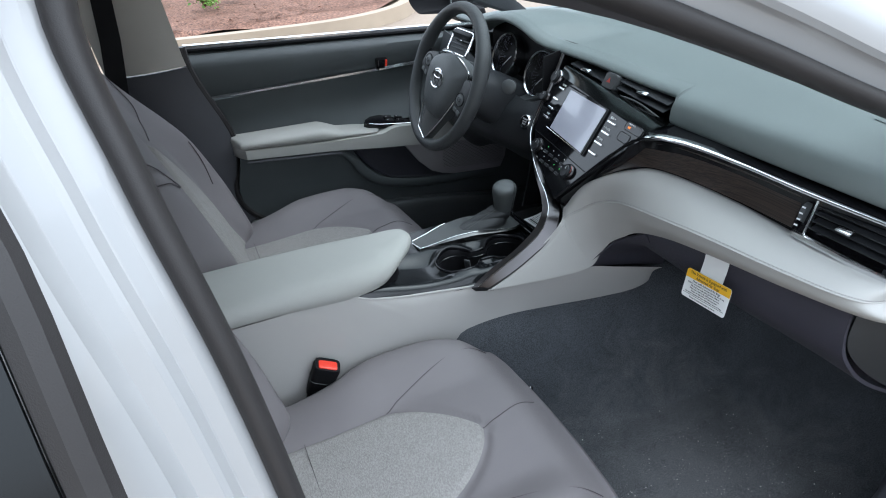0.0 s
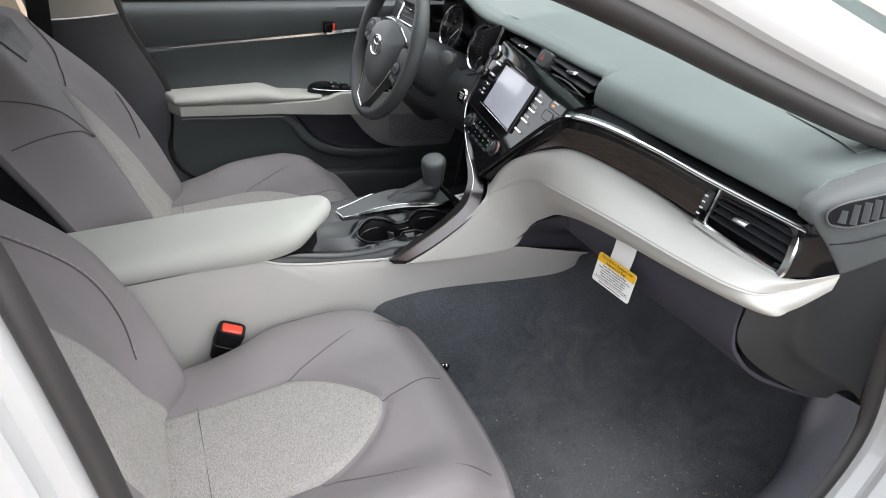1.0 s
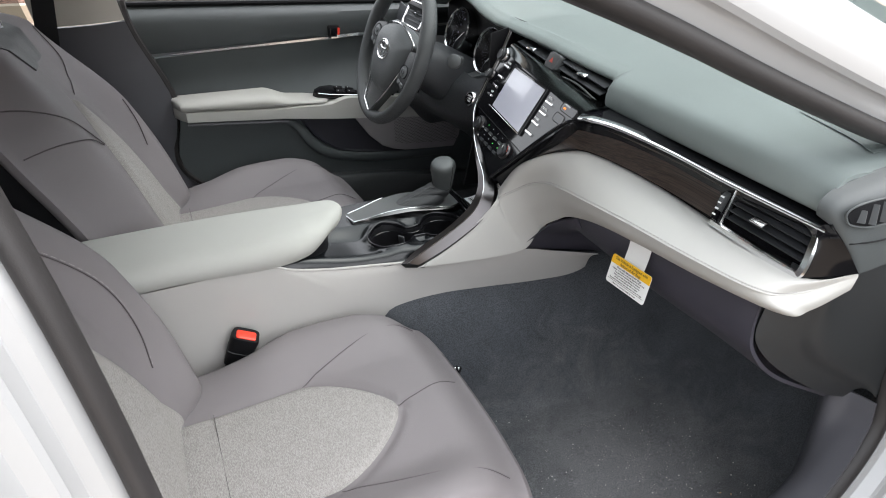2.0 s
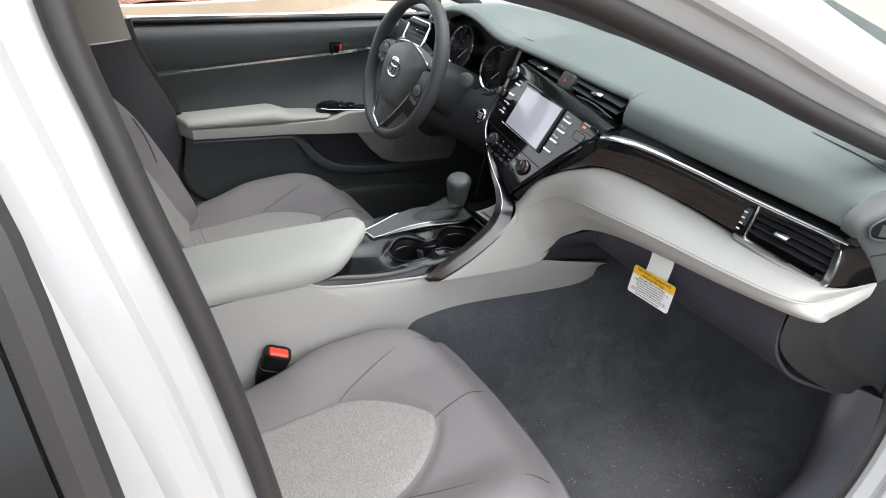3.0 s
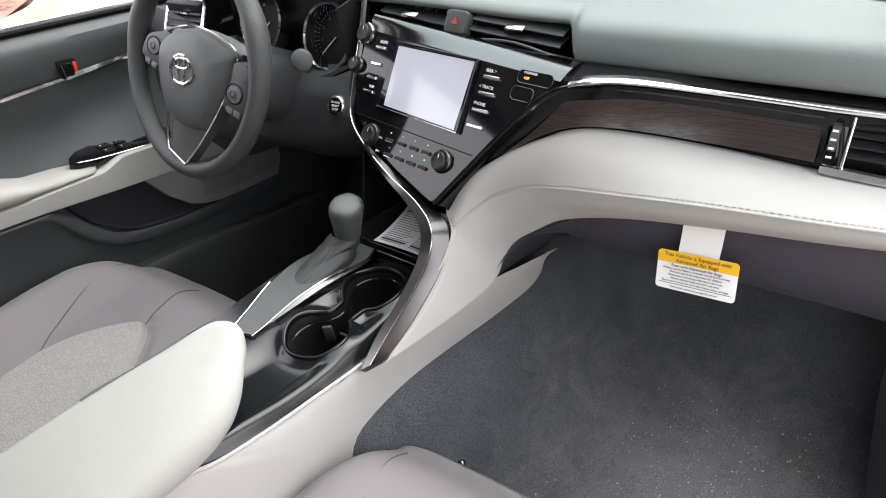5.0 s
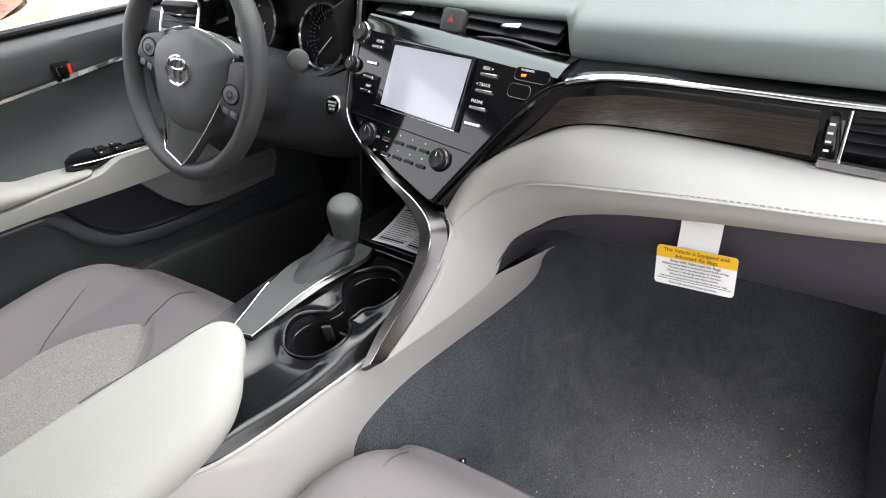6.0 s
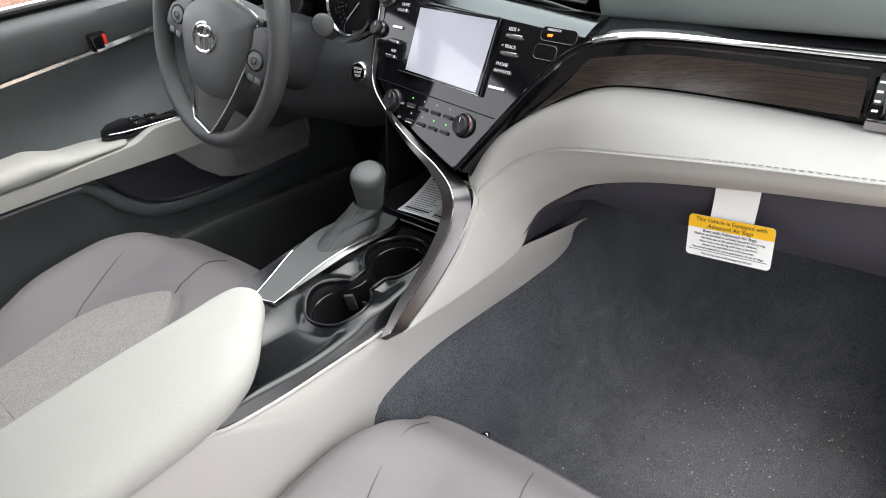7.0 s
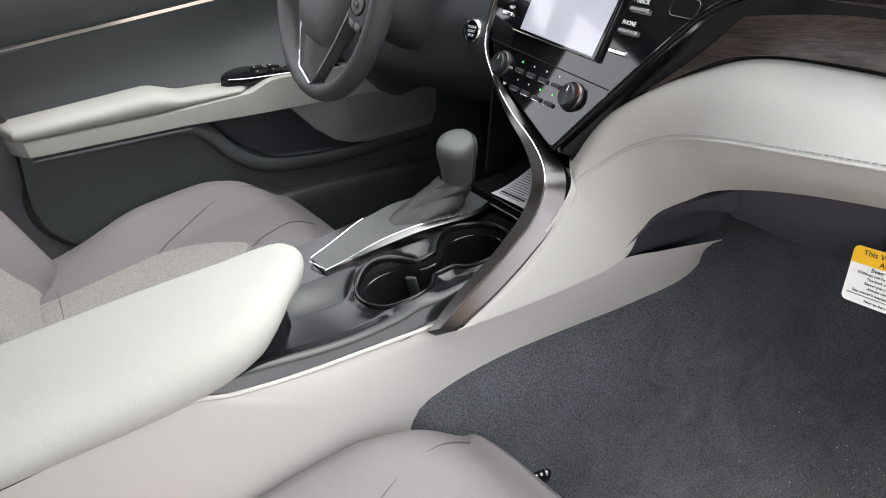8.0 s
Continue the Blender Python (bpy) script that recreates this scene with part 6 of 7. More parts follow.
    tip = part("rail_end", box((0.034, 0.014, 0.018), pose(0.242, 0.203, 0.309, 0, 18, 8), 0.004), BLACK, s, "black end of the seat rail")
    for k in range(3):
        part("rail_stud", lathe([(0.0, 0.004), (0.0026, 0.0036), (0.0034, 0.002), (0.0034, -0.003)], 12, pose(0.234 + 0.009 * k, 0.201, 0.3195 - 0.003 * k, -20, 18, 0)), CHROME, tip, "bright metal stud")
    part("slide_bar", tube(cr([(0.10, -0.18, 0.25), (0.185, -0.17, 0.235), (0.195, 0.0, 0.232), (0.185, 0.17, 0.235), (0.10, 0.18, 0.25)], 30), 0.006, 8), BLACK, s, "black slide lever")
    return s


car_seat((0, -0.372, 0), "taupe leatherette front seat with light grey woven cloth insert", seams=[([(0.28, 0.900), (0.45, 0.840), (0.58, 0.700), (0.64, 0.540), (0.62, 0.400), (0.55, 0.270)], True)])
car_seat((0.045, 0.378, 0.040), "taupe leatherette driver's seat set slightly higher and further forward", 0.425, 0.028, 0.118, (0.004, 0.050), (0.46, 0.78), [
    ([(-0.985, 0.815), (-0.80, 0.80), (-0.62, 0.74), (-0.45, 0.66), (-0.31, 0.575)], False),
    ([(-0.92, 0.665), (-0.72, 0.665), (-0.50, 0.63), (-0.33, 0.575)], False),
    ([(0.72, 0.58), (0.685, 0.485), (0.61, 0.375)], False),
    ([(0.72, 0.93), (0.60, 0.81), (0.40, 0.745), (0.10, 0.715)], False)])


def buckle(at, turn):
    b = thing("belt_buckle", "black seat belt buckle with a red release button", "seat belt buckle", at, "belt buckles")
    rows = []
    for k, (z, w, d) in enumerate([(-0.13, 0.015, 0.009), (-0.045, 0.017, 0.010), (-0.042, 0.022, 0.014), (-0.01, 0.0245, 0.016), (0.032, 0.0265, 0.0175), (0.040, 0.025, 0.0165)]):
        rows.append([V((x * w / 0.5, y * d / 0.5, z)) for x, y in rounded(1, 1, 0.25, 3)])
    bm = grid(rows, wrap_v=True)
    bm.verts.ensure_lookup_table()
    n = len(rows[0])
    bm.faces.new([bm.verts[5 * n + j] for j in range(n)])
    part("body", bm, BLACK, b)
    part("release_button", plate(rounded(0.038, 0.0205, 0.0045), 0.012, Matrix.Translation((0, -0.002, 0.0425)), 0.002), RED, b, "red release button")
    part("joint_line", tube([(x * 0.0512, y * 0.0335, 0.000) for x, y in rounded(1, 1, 0.25, 3)], 0.0007, 5, True), DARK, b)
    b.rotation_euler = [radians(a) for a in turn]
    return b


buckle((-0.194, -0.113, 0.488), (10, 24, -12))

# ---------------------------------------------------------------- steering wheel
WHEEL = basis((0.326, 0.366, 0.897), (0, -1, 0), (-math.cos(radians(22.5)), 0, math.sin(radians(22.5))))
wheel = thing("steering_wheel", "dark grey three-spoke steering wheel with silver accents", "steering wheel", (0, 0, 0))


def wl(x, y, z=0.0):
    """A place on the wheel: right, up and towards the driver."""
    return WHEEL @ V((x, y, z))


def rim():
    path = [wl(0.173 * math.cos(a), 0.173 * math.sin(a)) for a in [2 * math.pi * k / 96 for k in range(96)]]
    bm = bmesh.new()
    fr = []
    for k in range(96):
        a = 2 * math.pi * k / 96
        o = (WHEEL.to_3x3() @ V((math.cos(a), math.sin(a), 0)))
        n = WHEEL.to_3x3() @ V((0, 0, 1))
        g = 1 + 0.16 * (math.exp(-((a - math.pi * 0.12) / 0.25) ** 2) + math.exp(-((a - math.pi * 0.88) / 0.25) ** 2))
        fr.append([path[k] + o * (0.0148 * g * math.cos(b)) + n * (0.0175 * g * math.sin(b)) for b in [2 * math.pi * j / 18 for j in range(18)]])
    return grid(fr, wrap_u=True, wrap_v=True)


part("rim", rim(), RIMSKIN, wheel, "grained dark grey rim")


def shield():
    """The rim of the airbag cover, on a wheel that is turned a few degrees."""
    return [(-0.070, 0.028), (-0.045, 0.048), (0.005, 0.060), (0.045, 0.060), (0.096, 0.047), (0.128, 0.031), (0.125, 0.012), (0.109, -0.025), (0.083, -0.067), (0.058, -0.096), (0.022, -0.101), (-0.012, -0.097), (-0.040, -0.086), (-0.058, -0.064), (-0.070, -0.030), (-0.074, 0.003)]


def hub():
    """The airbag cover: a shield with a broad flat crown, falling away to its right flank."""
    ring = cr([(a, b, 0) for a, b in shield()], 96, True)
    c = V((0.022, -0.012, 0))
    rows = []
    for s, h in ((1.0, -0.014), (1.0, 0.008), (0.985, 0.0155), (0.94, 0.021), (0.84, 0.026), (0.6, 0.0305), (0.3, 0.0325), (0.02, 0.033)):
        row = []
        for p in ring:
            q = c.lerp(p, s)
            flank = 0.010 * smooth(0.066, 0.115, q.x + 0.35 * q.y)
            row.append(wl(q.x, q.y, h - flank))
        rows.append(row)
    return grid(rows, wrap_v=True)


part("airbag_cover", hub(), DARK, wheel, "dark grey shield-shaped centre cover")
part("silver_line", tube([wl(x, y, 0.0135) for x, y, _ in cr([(-0.075, 0.040, 0), (-0.030, 0.058, 0), (0.028, 0.064, 0), (0.090, 0.053, 0), (0.1335, 0.034, 0), (0.1295, 0.008, 0), (0.107, -0.037, 0), (0.064, -0.097, 0), (0.026, -0.140, 0), (0.003, -0.1625, 0)], 90)], 0.0019, 6), CHROME, wheel, "thin silver line")
part("silver_line", tube([wl(x, y, 0.0145) for x, y in ((-0.057, -0.074), (-0.052, -0.114), (-0.045, -0.144), (0.002, -0.163))], 0.0021, 6), CHROME, wheel, "thin silver line")
part("silver_line", tube([wl(x, y, 0.0145) for x, y in ((-0.036, -0.092), (-0.0385, -0.136))], 0.0014, 6), CHROME, wheel, "thin silver line")


def emblem():
    bm = bmesh.new()
    for rx, ry, cx, cy, r in ((0.0315, 0.0225, 0, 0, 0.0026), (0.0205, 0.0080, 0, 0.0095, 0.0022), (0.0090, 0.0210, 0, 0.0, 0.0022)):
        sweep([wl(0.019 + cx + rx * math.cos(a), cy - 0.005 + ry * math.sin(a), 0.0335) for a in [2 * math.pi * k / 40 for k in range(40)]], circle(r, 6), closed=True, bm=bm)
    return bm


part("badge", emblem(), CHROME, wheel, "oval chrome badge of plain rings")
PADS = {-1: ([(-0.131, 0.014), (-0.112, 0.041), (-0.080, 0.049), (-0.044, 0.050), (-0.058, 0.030), (-0.072, 0.004), (-0.076, -0.014), (-0.098, -0.010), (-0.122, 0.002)], (-0.090, 0.024)),
        1: ([(0.132, 0.020), (0.165, 0.014), (0.166, -0.020), (0.158, -0.052), (0.146, -0.066), (0.110, -0.056), (0.106, -0.038), (0.122, -0.010)], (0.135, -0.028))}
for s in (-1, 1):
    def spoke(u, v, s=s):
        y = lerp(0.050, -0.014, v) if s < 0 else lerp(0.036, -0.050, v)
        return wl(lerp(-0.060, -0.166, u) if s < 0 else lerp(0.105, 0.168, u), y - 0.012 * u * (s > 0), 0.002 + 0.004 * math.sin(math.pi * v) - 0.010 * u)
    part("spoke", sheet(spoke, 10, 8, 0.014), BLACK, wheel)
    shape, (px, py) = PADS[s]
    ring = cr([(a, b, 0) for a, b in shape], 54, True)
    mid = sum(ring, V((0, 0, 0))) / 54
    pad = part("button_pad", grid([[wl(*(mid.lerp(p, k).xy), h) for p in ring] for k, h in ((1.0, 0.002), (1.0, 0.012), (0.96, 0.0155), (0.8, 0.0165), (0.02, 0.0170))], wrap_v=True), KNOB, wheel, "switch pad on the spoke")
    at = WHEEL @ Matrix.Translation((px, py, 0.0)) @ Matrix.Diagonal((1.12, 0.86, 1, 1))
    part("pad_ring", lathe([(0.0165, 0.0160), (0.0180, 0.0185), (0.0195, 0.0160)], 32, at), BLACK, pad)
    part("pad_dial", lathe([(0.0, 0.0198), (0.0070, 0.0196), (0.0090, 0.0185), (0.0155, 0.0185), (0.0170, 0.0165)], 32, at), DARK, pad)
    part("pad_dot", lathe([(0.0050, 0.0195), (0.0058, 0.0204), (0.0066, 0.0195)], 20, at), BLACK, pad)
    for k in range(2):
        x, y, turn = ((-0.109 + 0.020 * k, -0.002 - 0.006 * k, -16) if s < 0 else (0.124 + 0.018 * k, -0.0545 - 0.004 * k, -14))
        part("switch", plate(rounded(0.0165, 0.0105, 0.003), 0.006, WHEEL @ pose(x, y, 0.0185, 0, 0, turn), 0.0015), DARK, pad)


def low_spoke():
    out = [(-0.057, -0.072), (-0.052, -0.114), (-0.046, -0.144), (0.003, -0.165), (0.026, -0.140), (0.064, -0.097), (0.070, -0.080), (0.0, -0.085)]
    return plate(out, 0.018, WHEEL @ Matrix.Translation((0, 0, 0.0115)), 0.003)


part("lower_spoke", low_spoke(), PLATEGREY, wheel, "satin grey lower spoke")


def column():
    rows = []
    for k in range(14):
        f = k / 13
        c = wl(0, lerp(-0.006, -0.03, f), lerp(-0.020, -0.24, f))
        rx, ry = lerp(0.060, 0.080, smooth(0, 0.5, f)), lerp(0.048, 0.068, smooth(0, 0.6, f))
        m = WHEEL.to_3x3()
        rows.append([c + m @ V((rx * math.copysign(abs(math.cos(a)) ** 0.7, math.cos(a)), ry * math.copysign(abs(math.sin(a)) ** 0.7, math.sin(a)), 0)) for a in [2 * math.pi * j / 32 for j in range(32)]])
    bm = grid(rows, wrap_v=True)
    bm.verts.ensure_lookup_table()
    bm.faces.new([bm.verts[j] for j in range(32)])
    return bm


col = thing("steering_column", "dark grey steering column cover with control stalk", "steering column", (0, 0, 0))
part("cover", column(), UNDERDASH, col)
for end, root in ((V((0.411, 0.190, 0.899)), V((0.462, 0.262, 0.880))), (V((0.411, 0.545, 0.905)), V((0.462, 0.470, 0.880)))):
    d = (end - root).normalized()
    st = part("stalk", tube([root, root.lerp(end, 0.5), end], 0.0085, 12), DARK, col)
    part("stalk_end", lathe([(0.0, 0.016), (0.0135, 0.0155), (0.0165, 0.013), (0.0170, 0.0), (0.0165, -0.016), (0.0125, -0.021), (0.0085, -0.028)], 28, basis(end, (0, 0, 1), d)), DARK, st, "rounded stalk end")
    part("stalk_collar", lathe([(0.0172, 0.002), (0.0178, 0.0), (0.0172, -0.002)], 28, basis(end, (0, 0, 1), d)), BLACK, st)

# ---------------------------------------------------------------- driver's door
door = thing("driver_door", "closed dark driver's door with light grey armrest and chrome strip", "car door", (0, 0, 0))


def belt_z(x):
    return 0.976 - 0.075 * (x + 0.25) * 0.9


def chrome_z(x):
    return 0.8487


def rear_x(z):
    """The rear edge of the door, which sweeps forward towards the sill."""
    return -0.262 + 0.075 * smooth(0.98, 0.70, z) - 0.028 * smooth(0.72, 0.56, z) + 0.50 * smooth(0.62, 0.25, z) ** 2.0


def panel(z0, z1, ys, n=60, m=10, x1=0.80):
    """A strip of the door between two heights, hollowed as ys (of the share upwards) says."""
    def f(u, v):
        zz = lerp(z0(0.2), z1(0.2), v)
        x = lerp(rear_x(zz), x1, u)
        return (x, ys(v, x), lerp(z0(x), z1(x), v))
    return sheet(f, n, m, 0.008)


part("upper_panel", panel(lambda x: chrome_z(x) + 0.004, belt_z, lambda v, x: 0.757 - 0.012 * math.sin(math.pi * v) ** 0.7 + 0.02 * smooth(0.75, 1.0, v)), DOORDARK, door, "padded dark upper panel")
part("chrome_strip", sweep([V((x, 0.7475, chrome_z(x))) for x in [lerp(-0.172, 0.62, k / 40) for k in range(41)]], [(-0.0045, -0.003), (-0.0038, 0.0045), (0.0040, 0.0020), (0.0045, -0.003)], up=(0, 0, 1), scale=lambda f: min(0.72, 0.2 + f * 5)), CHROME, door, "tapering chrome strip")
part("middle_panel", panel(lambda x: 0.690, lambda x: chrome_z(x) - 0.002, lambda v, x: 0.752 + 0.020 * math.sin(math.pi * v) - 0.014 * smooth(0.1, 0.5, x) * (1 - v) - 0.030 * smooth(0.16, 0.40, x - 0.25 * (v - 0.2)) * (1 - v) ** 0.6), DOORDARK, door, "hollowed dark middle panel")
part("lower_panel", panel(lambda x: 0.20, lambda x: 0.692, lambda v, x: 0.715 - 0.022 * smooth(0.75, 0.95, v) * (1 - smooth(0.05, 0.14, x)) - 0.012 * smooth(0.1, 0.3, x) * smooth(0.55, 0.35, v), m=14), DOORDARK, door, "dark lower panel")
part("belt_seal", sweep([V((x, 0.775, belt_z(x) + 0.004)) for x in (-0.26, 0.0, 0.3, 0.6, 0.8)], circle(0.007, 8)), BLACK, door)
part("belt_moulding", sweep([V((x, 0.86, belt_z(x) - 0.004)) for x in (-0.26, 0.0, 0.3, 0.6, 0.8)], circle(0.010, 8)), CHROME, door, "bright belt moulding")
part("sill_top", sheet(lambda u, v: (lerp(-0.30, 0.85, u), lerp(0.77, 0.88, v), belt_z(lerp(-0.30, 0.85, u)) - 0.006), 8, 3, 0.01), BLACK, door)


def arm_low(x):
    return 0.681 - 0.113 * (x + 0.175) if x < 0.09 else 0.651 - 0.155 * (x - 0.09)


def arm_mid(x):
    return 0.714 - 0.103 * (x + 0.174) if x < 0.069 else 0.689 - 0.06 * (x - 0.069)


def arm_top(x):
    return 0.7415 - 0.036 * (x + 0.19) - 0.020 * smooth(0.045, 0.115, x) - 0.105 * max(0.0, x - 0.09)


def armrest():
    """The light beam of the armrest, thick at the rear and thinning ahead."""
    rows = []
    for k in range(50):
        x = lerp(-0.205, 0.56, k / 49)
        zb = arm_low(x)
        zt = lerp(arm_mid(x) - 0.0015, max(arm_top(x) + 0.006, zb + 0.03), smooth(0.225, 0.29, x))
        d = 0.075 * smooth(-0.215, -0.175, x) * (1 - 0.30 * smooth(0.2, 0.56, x))
        y1 = 0.735
        rows.append([V((x, y1, zb)), V((x, y1 - d * 0.85, zb)), V((x, y1 - d * 0.98, zb + 0.003)), V((x, y1 - d, zb + 0.5 * (zt - zb))), V((x, y1 - d * 0.98, zt - 0.002)), V((x, y1 - d * 0.9, zt)), V((x, y1, zt + 0.002))])
    return grid(rows, wrap_v=True)


arm = part("armrest", armrest(), DOORARM, door, "light grey armrest")


def arm_pad():
    rows = []
    for k in range(60):
        x = lerp(-0.208, 0.250, k / 59)
        zb = arm_mid(x) - 0.005
        h = max(arm_top(x) - 0.003 - zb, 0.003)
        d = 0.085 * smooth(-0.216, -0.18, x) * (1 - 0.10 * smooth(0.05, 0.12, x)) * (1 - 0.75 * smooth(0.20, 0.250, x) ** 2)
        y1 = 0.742
        sec = []
        for j in range(14):
            a = math.pi * j / 13
            sec.append(V((x, y1 - d * math.sin(a) ** 0.35 if 0 < j < 13 else y1, zb + h * (1 - math.cos(a)) / 2)))
        rows.append(sec)
    return grid(rows, wrap_v=True)


part("arm_pad", arm_pad(), DOORARM, arm, "soft light grey armrest pad")
part("arm_edge", tube([(x, 0.666, arm_low(x) - 0.006) for x in [lerp(-0.175, 0.10, k / 12) for k in range(13)]], 0.004, 8), TRIMGREY, arm)
SWITCH = basis((0.30, 0.695, arm_top(0.30) + 0.012), (1, 0, -0.141), (0.141, -0.26, 0.95))
near_edge = [(-0.112, 0.004), (-0.100, -0.008), (-0.06, -0.014), (0.02, -0.015), (0.14, -0.014)]
sw = part("switch_plate", plate([(-0.112, 0.004), (-0.106, 0.018), (-0.085, 0.036), (-0.03, 0.050), (0.14, 0.050), (0.14, -0.014), (0.02, -0.015), (-0.06, -0.014), (-0.100, -0.008)], 0.016, SWITCH, 0.003), GLOSS, door, "black window switch plate")
for k in range(4):
    key = part("window_switch", plate(rounded(0.024, 0.016, 0.003), 0.006, SWITCH @ Matrix.Translation((-0.030 + 0.034 * (k // 2), 0.004 + 0.020 * (k % 2), 0.004)), 0.002), BLACK, sw)
    part("mark", lathe([(0.0, 0.0004), (0.0016, 0.0002)], 8, SWITCH @ Matrix.Translation((-0.036 + 0.034 * (k // 2), 0.004 + 0.020 * (k % 2), 0.0042))), WHITEMARK, key)
part("edge_line", tube([SWITCH @ V((x, y, 0.0005)) for x, y, _ in cr([(a, b, 0) for a, b in near_edge[1:]], 30)], 0.0010, 6), CHROME, sw, "chrome edge line")

# inner handle
HANDLE = Matrix(((1, 0, 0, 0.281), (0, 0, -1, 0.7415), (-0.10, 1, 0, 0.8645), (0, 0, 0, 1)))
hd = part("handle_cup", plate(rounded(0.036, 0.036, 0.005), 0.006, HANDLE, 0.001), BLACK, door, "black handle recess")
part("handle", plate(rounded(0.022, 0.026, 0.004), 0.012, HANDLE @ Matrix.Translation((-0.004, -0.001, 0.006)), 0.003), GLOSS, hd)
part("lock_mark", plate(rounded(0.006, 0.020, 0.001), 0.006, HANDLE @ pose(0.0125, 0.002, 0.004, 0, 0, -8), 0.0005), RED, hd, "red lock mark")
part("handle_blade", sweep([V((x, 0.7425 - 0.004 * math.sin(math.pi * (x - 0.27) / 0.14), 0.851 + 0.03 * (x - 0.27))) for x in [lerp(0.27, 0.41, k / 14) for k in range(15)]], [(-0.006, -0.003), (-0.0045, 0.006), (0.0050, 0.003), (0.006, -0.003)], up=(0, 0, 1), scale=lambda f: 1.0 - 0.55 * f), CHROME, hd, "chrome handle")

# seam where the hollow of the middle panel meets the swelling ahead of it
def middle_y(v, x):
    return 0.752 + 0.020 * math.sin(math.pi * v) - 0.014 * smooth(0.1, 0.5, x) * (1 - v) - 0.030 * smooth(0.16, 0.40, x - 0.25 * (v - 0.2)) * (1 - v) ** 0.6


part("panel_seam", tube([V((x, middle_y((z - 0.69) / 0.157, x) - 0.0005, z)) for x, z, _ in cr([(0.113, 0.700, 0), (0.176, 0.706, 0), (0.237, 0.741, 0), (0.275, 0.775, 0), (0.345, 0.802, 0)], 40)], 0.0013, 6), BLACK, door)


# map pocket, ridge and speaker
def pocket():
    o = [(0.146, 0.642), (0.160, 0.606), (0.185, 0.570), (0.225, 0.535), (0.27, 0.512), (0.38, 0.490), (0.475, 0.478), (0.50, 0.50), (0.42, 0.54), (0.36, 0.59), (0.32, 0.63), (0.22, 0.645)]
    ring = cr([(a, b, 0) for a, b in o], 72, True)
    c = V((0.30, 0.57, 0))
    rows = [[V((lerp(p.x, c.x, f), y, lerp(p.y, c.y, f))) for p in ring] for f, y in ((-0.03, 0.697), (0.0, 0.6915), (0.03, 0.697), (0.06, 0.6985), (0.10, 0.6990), (0.99, 0.7000))]
    return grid(rows, wrap_v=True)


part("map_pocket", pocket(), POCKET, door, "deep dark map pocket")
part("pocket_rim", sweep(cr([(-0.19, 0.690, 0.668), (0.02, 0.688, 0.648), (0.098, 0.687, 0.636), (0.135, 0.687, 0.606), (0.165, 0.687, 0.560), (0.212, 0.688, 0.517), (0.29, 0.690, 0.489), (0.40, 0.692, 0.469), (0.63, 0.694, 0.450)], 80), circle(0.0150, 12, 0.006), up=(0, 0, 1), scale=lambda f: lerp(0.55, 1.0, smooth(0.2, 0.5, f))), DOORDARK, door, "raised grey ridge")
GRILLE = Matrix(((1, 0, 0, 0), (0, 0, -1, 0.685), (0, 1, 0, 0), (0, 0, 0, 1)))
spk = part("speaker_grille", plate([(0.292, 0.640), (0.318, 0.598), (0.350, 0.550), (0.392, 0.508), (0.43, 0.490), (0.47, 0.479), (0.56, 0.470), (0.645, 0.463), (0.665, 0.500), (0.675, 0.560), (0.645, 0.595), (0.60, 0.625), (0.45, 0.64)], 0.016, GRILLE, 0.004), SPEAKER, door, "grey perforated door speaker cover")


def holes():
    bm = bmesh.new()
    for i in range(46):
        for j in range(26):
            x, z = 0.435 + i * 0.0050 + 0.0025 * (j % 2), 0.488 + j * 0.0050
            if z < 0.500 + 0.25 * max(0.0, 0.475 - x) - 0.12 * max(0.0, x - 0.475) + 0.002 or z > 0.615 - 0.5 * max(0.0, x - 0.60) or x > 0.655:
                continue
            bm.faces.new([bm.verts.new((x + 0.0013 * math.cos(a), 0.6846, z + 0.0013 * math.sin(a))) for a in (0.0, 1.256, 2.513, 3.770, 5.027)])
    return bm


tagged(part("perforation", holes(), BLACK, spk, flat=True), "fine round perforations")


def edge_line(zs):
    return [V((rear_x(z) - 0.004, 0.735 - 0.02 * smooth(0.7, 0.5, z), z)) for z in zs]


structure("far_door_seal", sweep(edge_line([lerp(1.0, 0.26, k / 40) for k in range(41)]), circle(0.011, 8)), RUBBER, "black rubber seal along the far door's rear edge", "weatherstrip")


def pillar_far(z0, z1, dy):
    def f(u, v):
        z = lerp(z0, z1, v)
        return (lerp(rear_x(z) - 0.008, -0.46, u) - 0.10 * max(0.0, z - 0.95), 0.728 - 0.11 * max(0.0, z - 0.9) + dy - 0.015 * math.sin(math.pi * u), z)
    return sheet(f, 8, 16, 0.01)


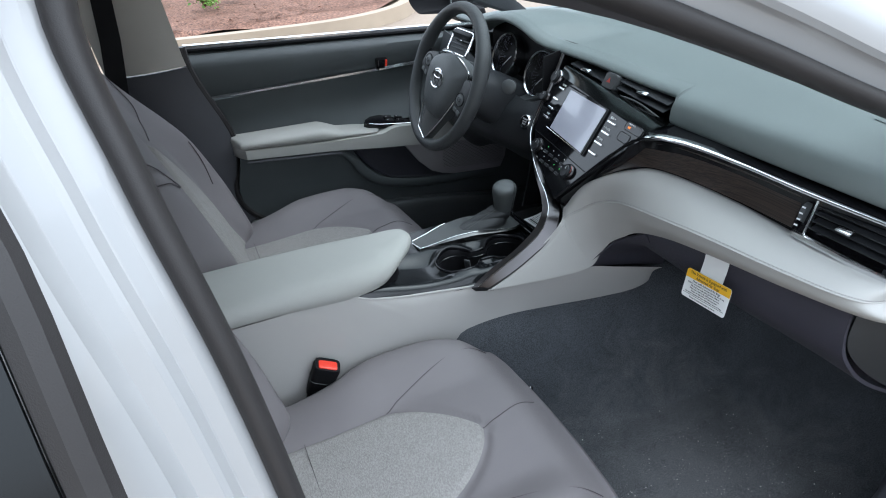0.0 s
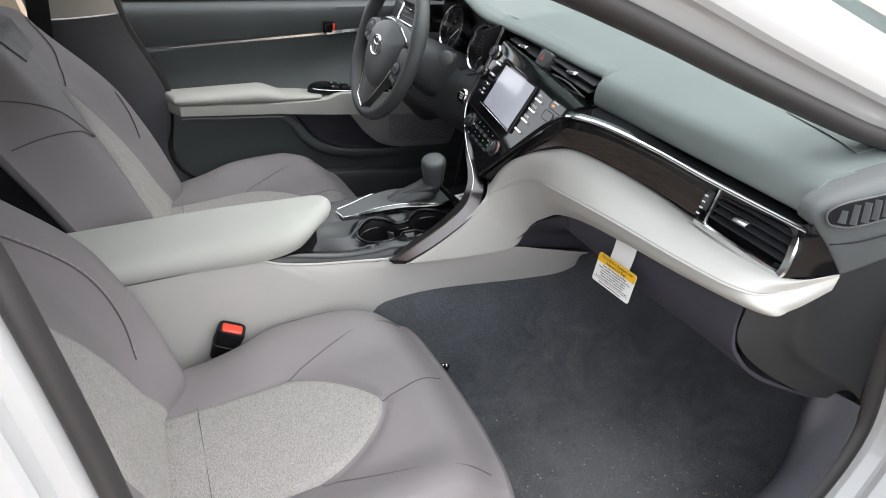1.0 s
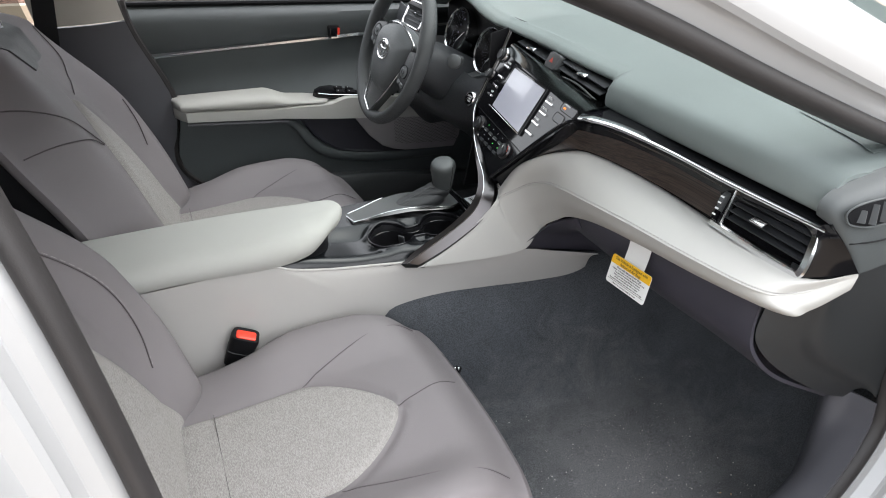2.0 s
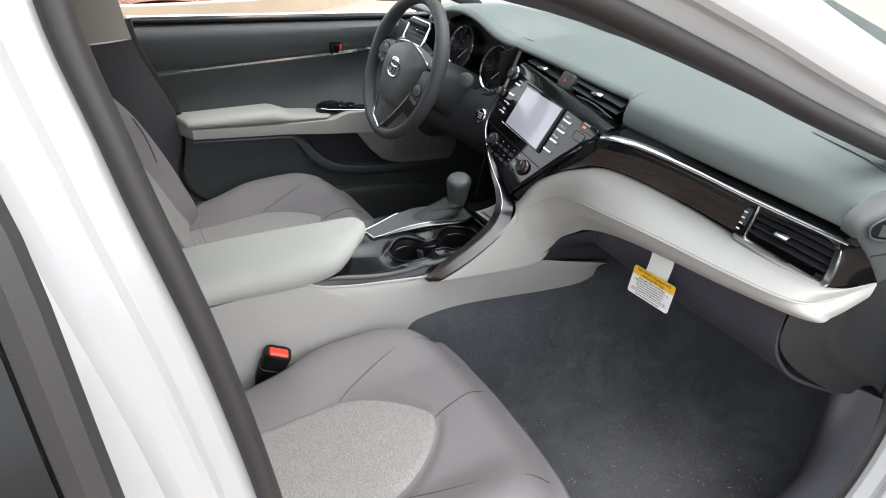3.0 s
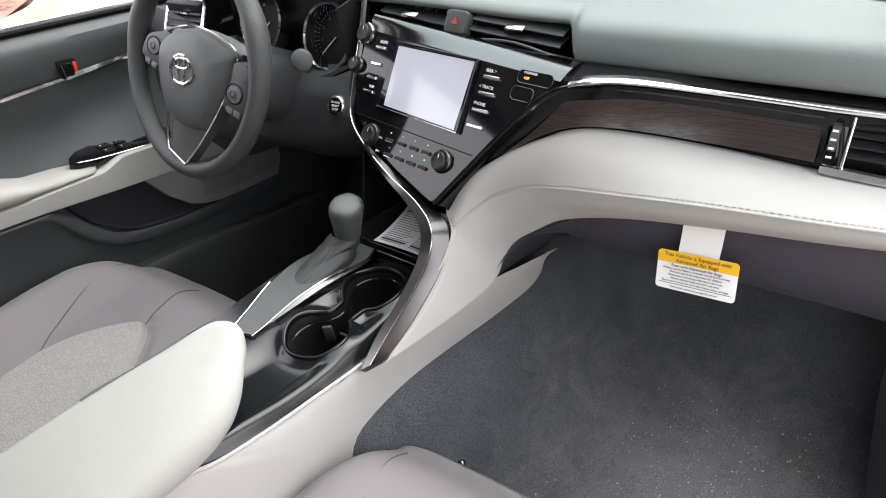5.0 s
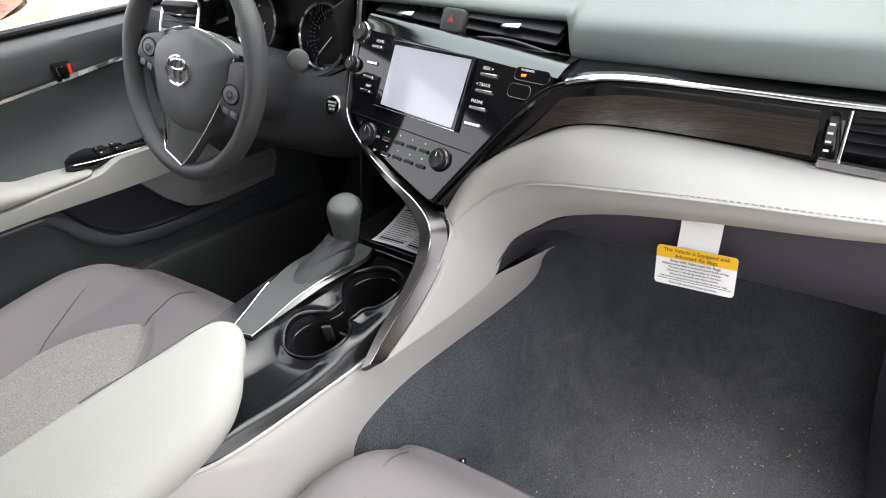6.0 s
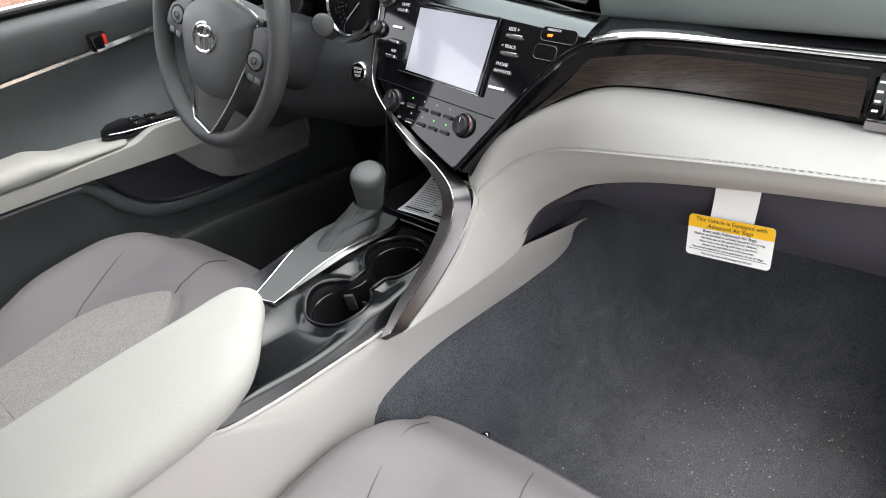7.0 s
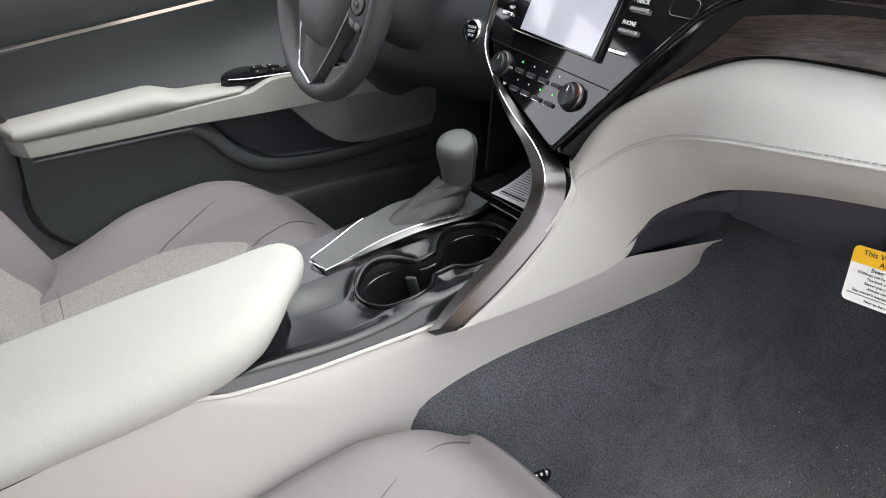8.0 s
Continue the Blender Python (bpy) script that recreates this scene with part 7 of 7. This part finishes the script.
structure("pillar_lower_far", pillar_far(0.22, 0.952, 0.0), TRIMGREY, "grey lower trim of the far centre pillar", "pillar trim")
structure("pillar_upper_far", pillar_far(0.956, 1.33, -0.002), PILLAR, "light upper trim of the far centre pillar", "pillar trim")
belt = thing("seat_belt", "dark seat belt webbing on the far pillar", "seat belt", (0, 0, 0))
part("webbing", grid([[V((-0.385, 0.685, 1.25)), V((-0.40, 0.66, 1.05)), V((-0.43, 0.64, 0.85)), V((-0.43, 0.66, 0.5))], [V((-0.43, 0.680, 1.25)), V((-0.447, 0.655, 1.05)), V((-0.477, 0.635, 0.85)), V((-0.477, 0.655, 0.5))]], thick=0.0015), BLACK, belt)

mirror = thing("door_mirror", "black-framed outside mirror on the driver's door", "door mirror", (0, 0, 0))
ring = cr([(0.52, 1.02, 0.945), (0.56, 1.00, 0.935), (0.74, 0.98, 0.93), (0.78, 0.985, 0.96), (0.77, 1.0, 1.05), (0.56, 1.02, 1.07), (0.50, 1.03, 1.0)], 40, True)
mc = V((0.65, 1.0, 0.99))
part("housing", grid([[mc.lerp(p, s) + V((dx, 0, 0)) for p in ring] for s, dx in ((0.97, -0.01), (1.0, 0.0), (0.95, 0.06), (0.6, 0.11), (0.05, 0.13))], wrap_v=True), BLACK, mirror)
part("foot", box((0.08, 0.16, 0.05), pose(0.66, 0.93, 0.935), 0.015), BLACK, mirror)
part("glass", plate([(p.y - 1.0, p.z - 0.99) for p in [mc.lerp(q, 0.95) for q in ring]], 0.004, Matrix(((0, 0, -1, 0.63), (1, 0, 0, 1.0), (0, 1, 0, 0.99), (0, 0, 0, 1)))), CHROME, mirror, "mirror glass")


def sill_far():
    """The driver's sill trim, a rounded ledge inside the closed door."""
    top = [(-0.20, 0.482), (0.0, 0.465), (0.25, 0.440), (0.40, 0.420), (0.56, 0.390), (0.75, 0.360)]
    return loft([[(x, 0.640, 0.17) for x, z in top], [(x, 0.652, z - 0.03) for x, z in top], [(x, 0.660, z - 0.004) for x, z in top], [(x, 0.672, z) for x, z in top], [(x, 0.712, z - 0.006) for x, z in top]], 40, 0.004, 16)


structure("kick_panel_far", sheet(lambda u, v: (lerp(0.76, 1.10, u), 0.722 - 0.035 * smooth(0.2, 1.0, u), lerp(0.17, 0.95, v)), 10, 10, 0.012), ENDGREY, "dark kick panel beside the driver's footwell", "kick panel")
structure("sill_trim_far", sill_far(), DARK, "dark grey sill trim of the driver's side", "sill trim")
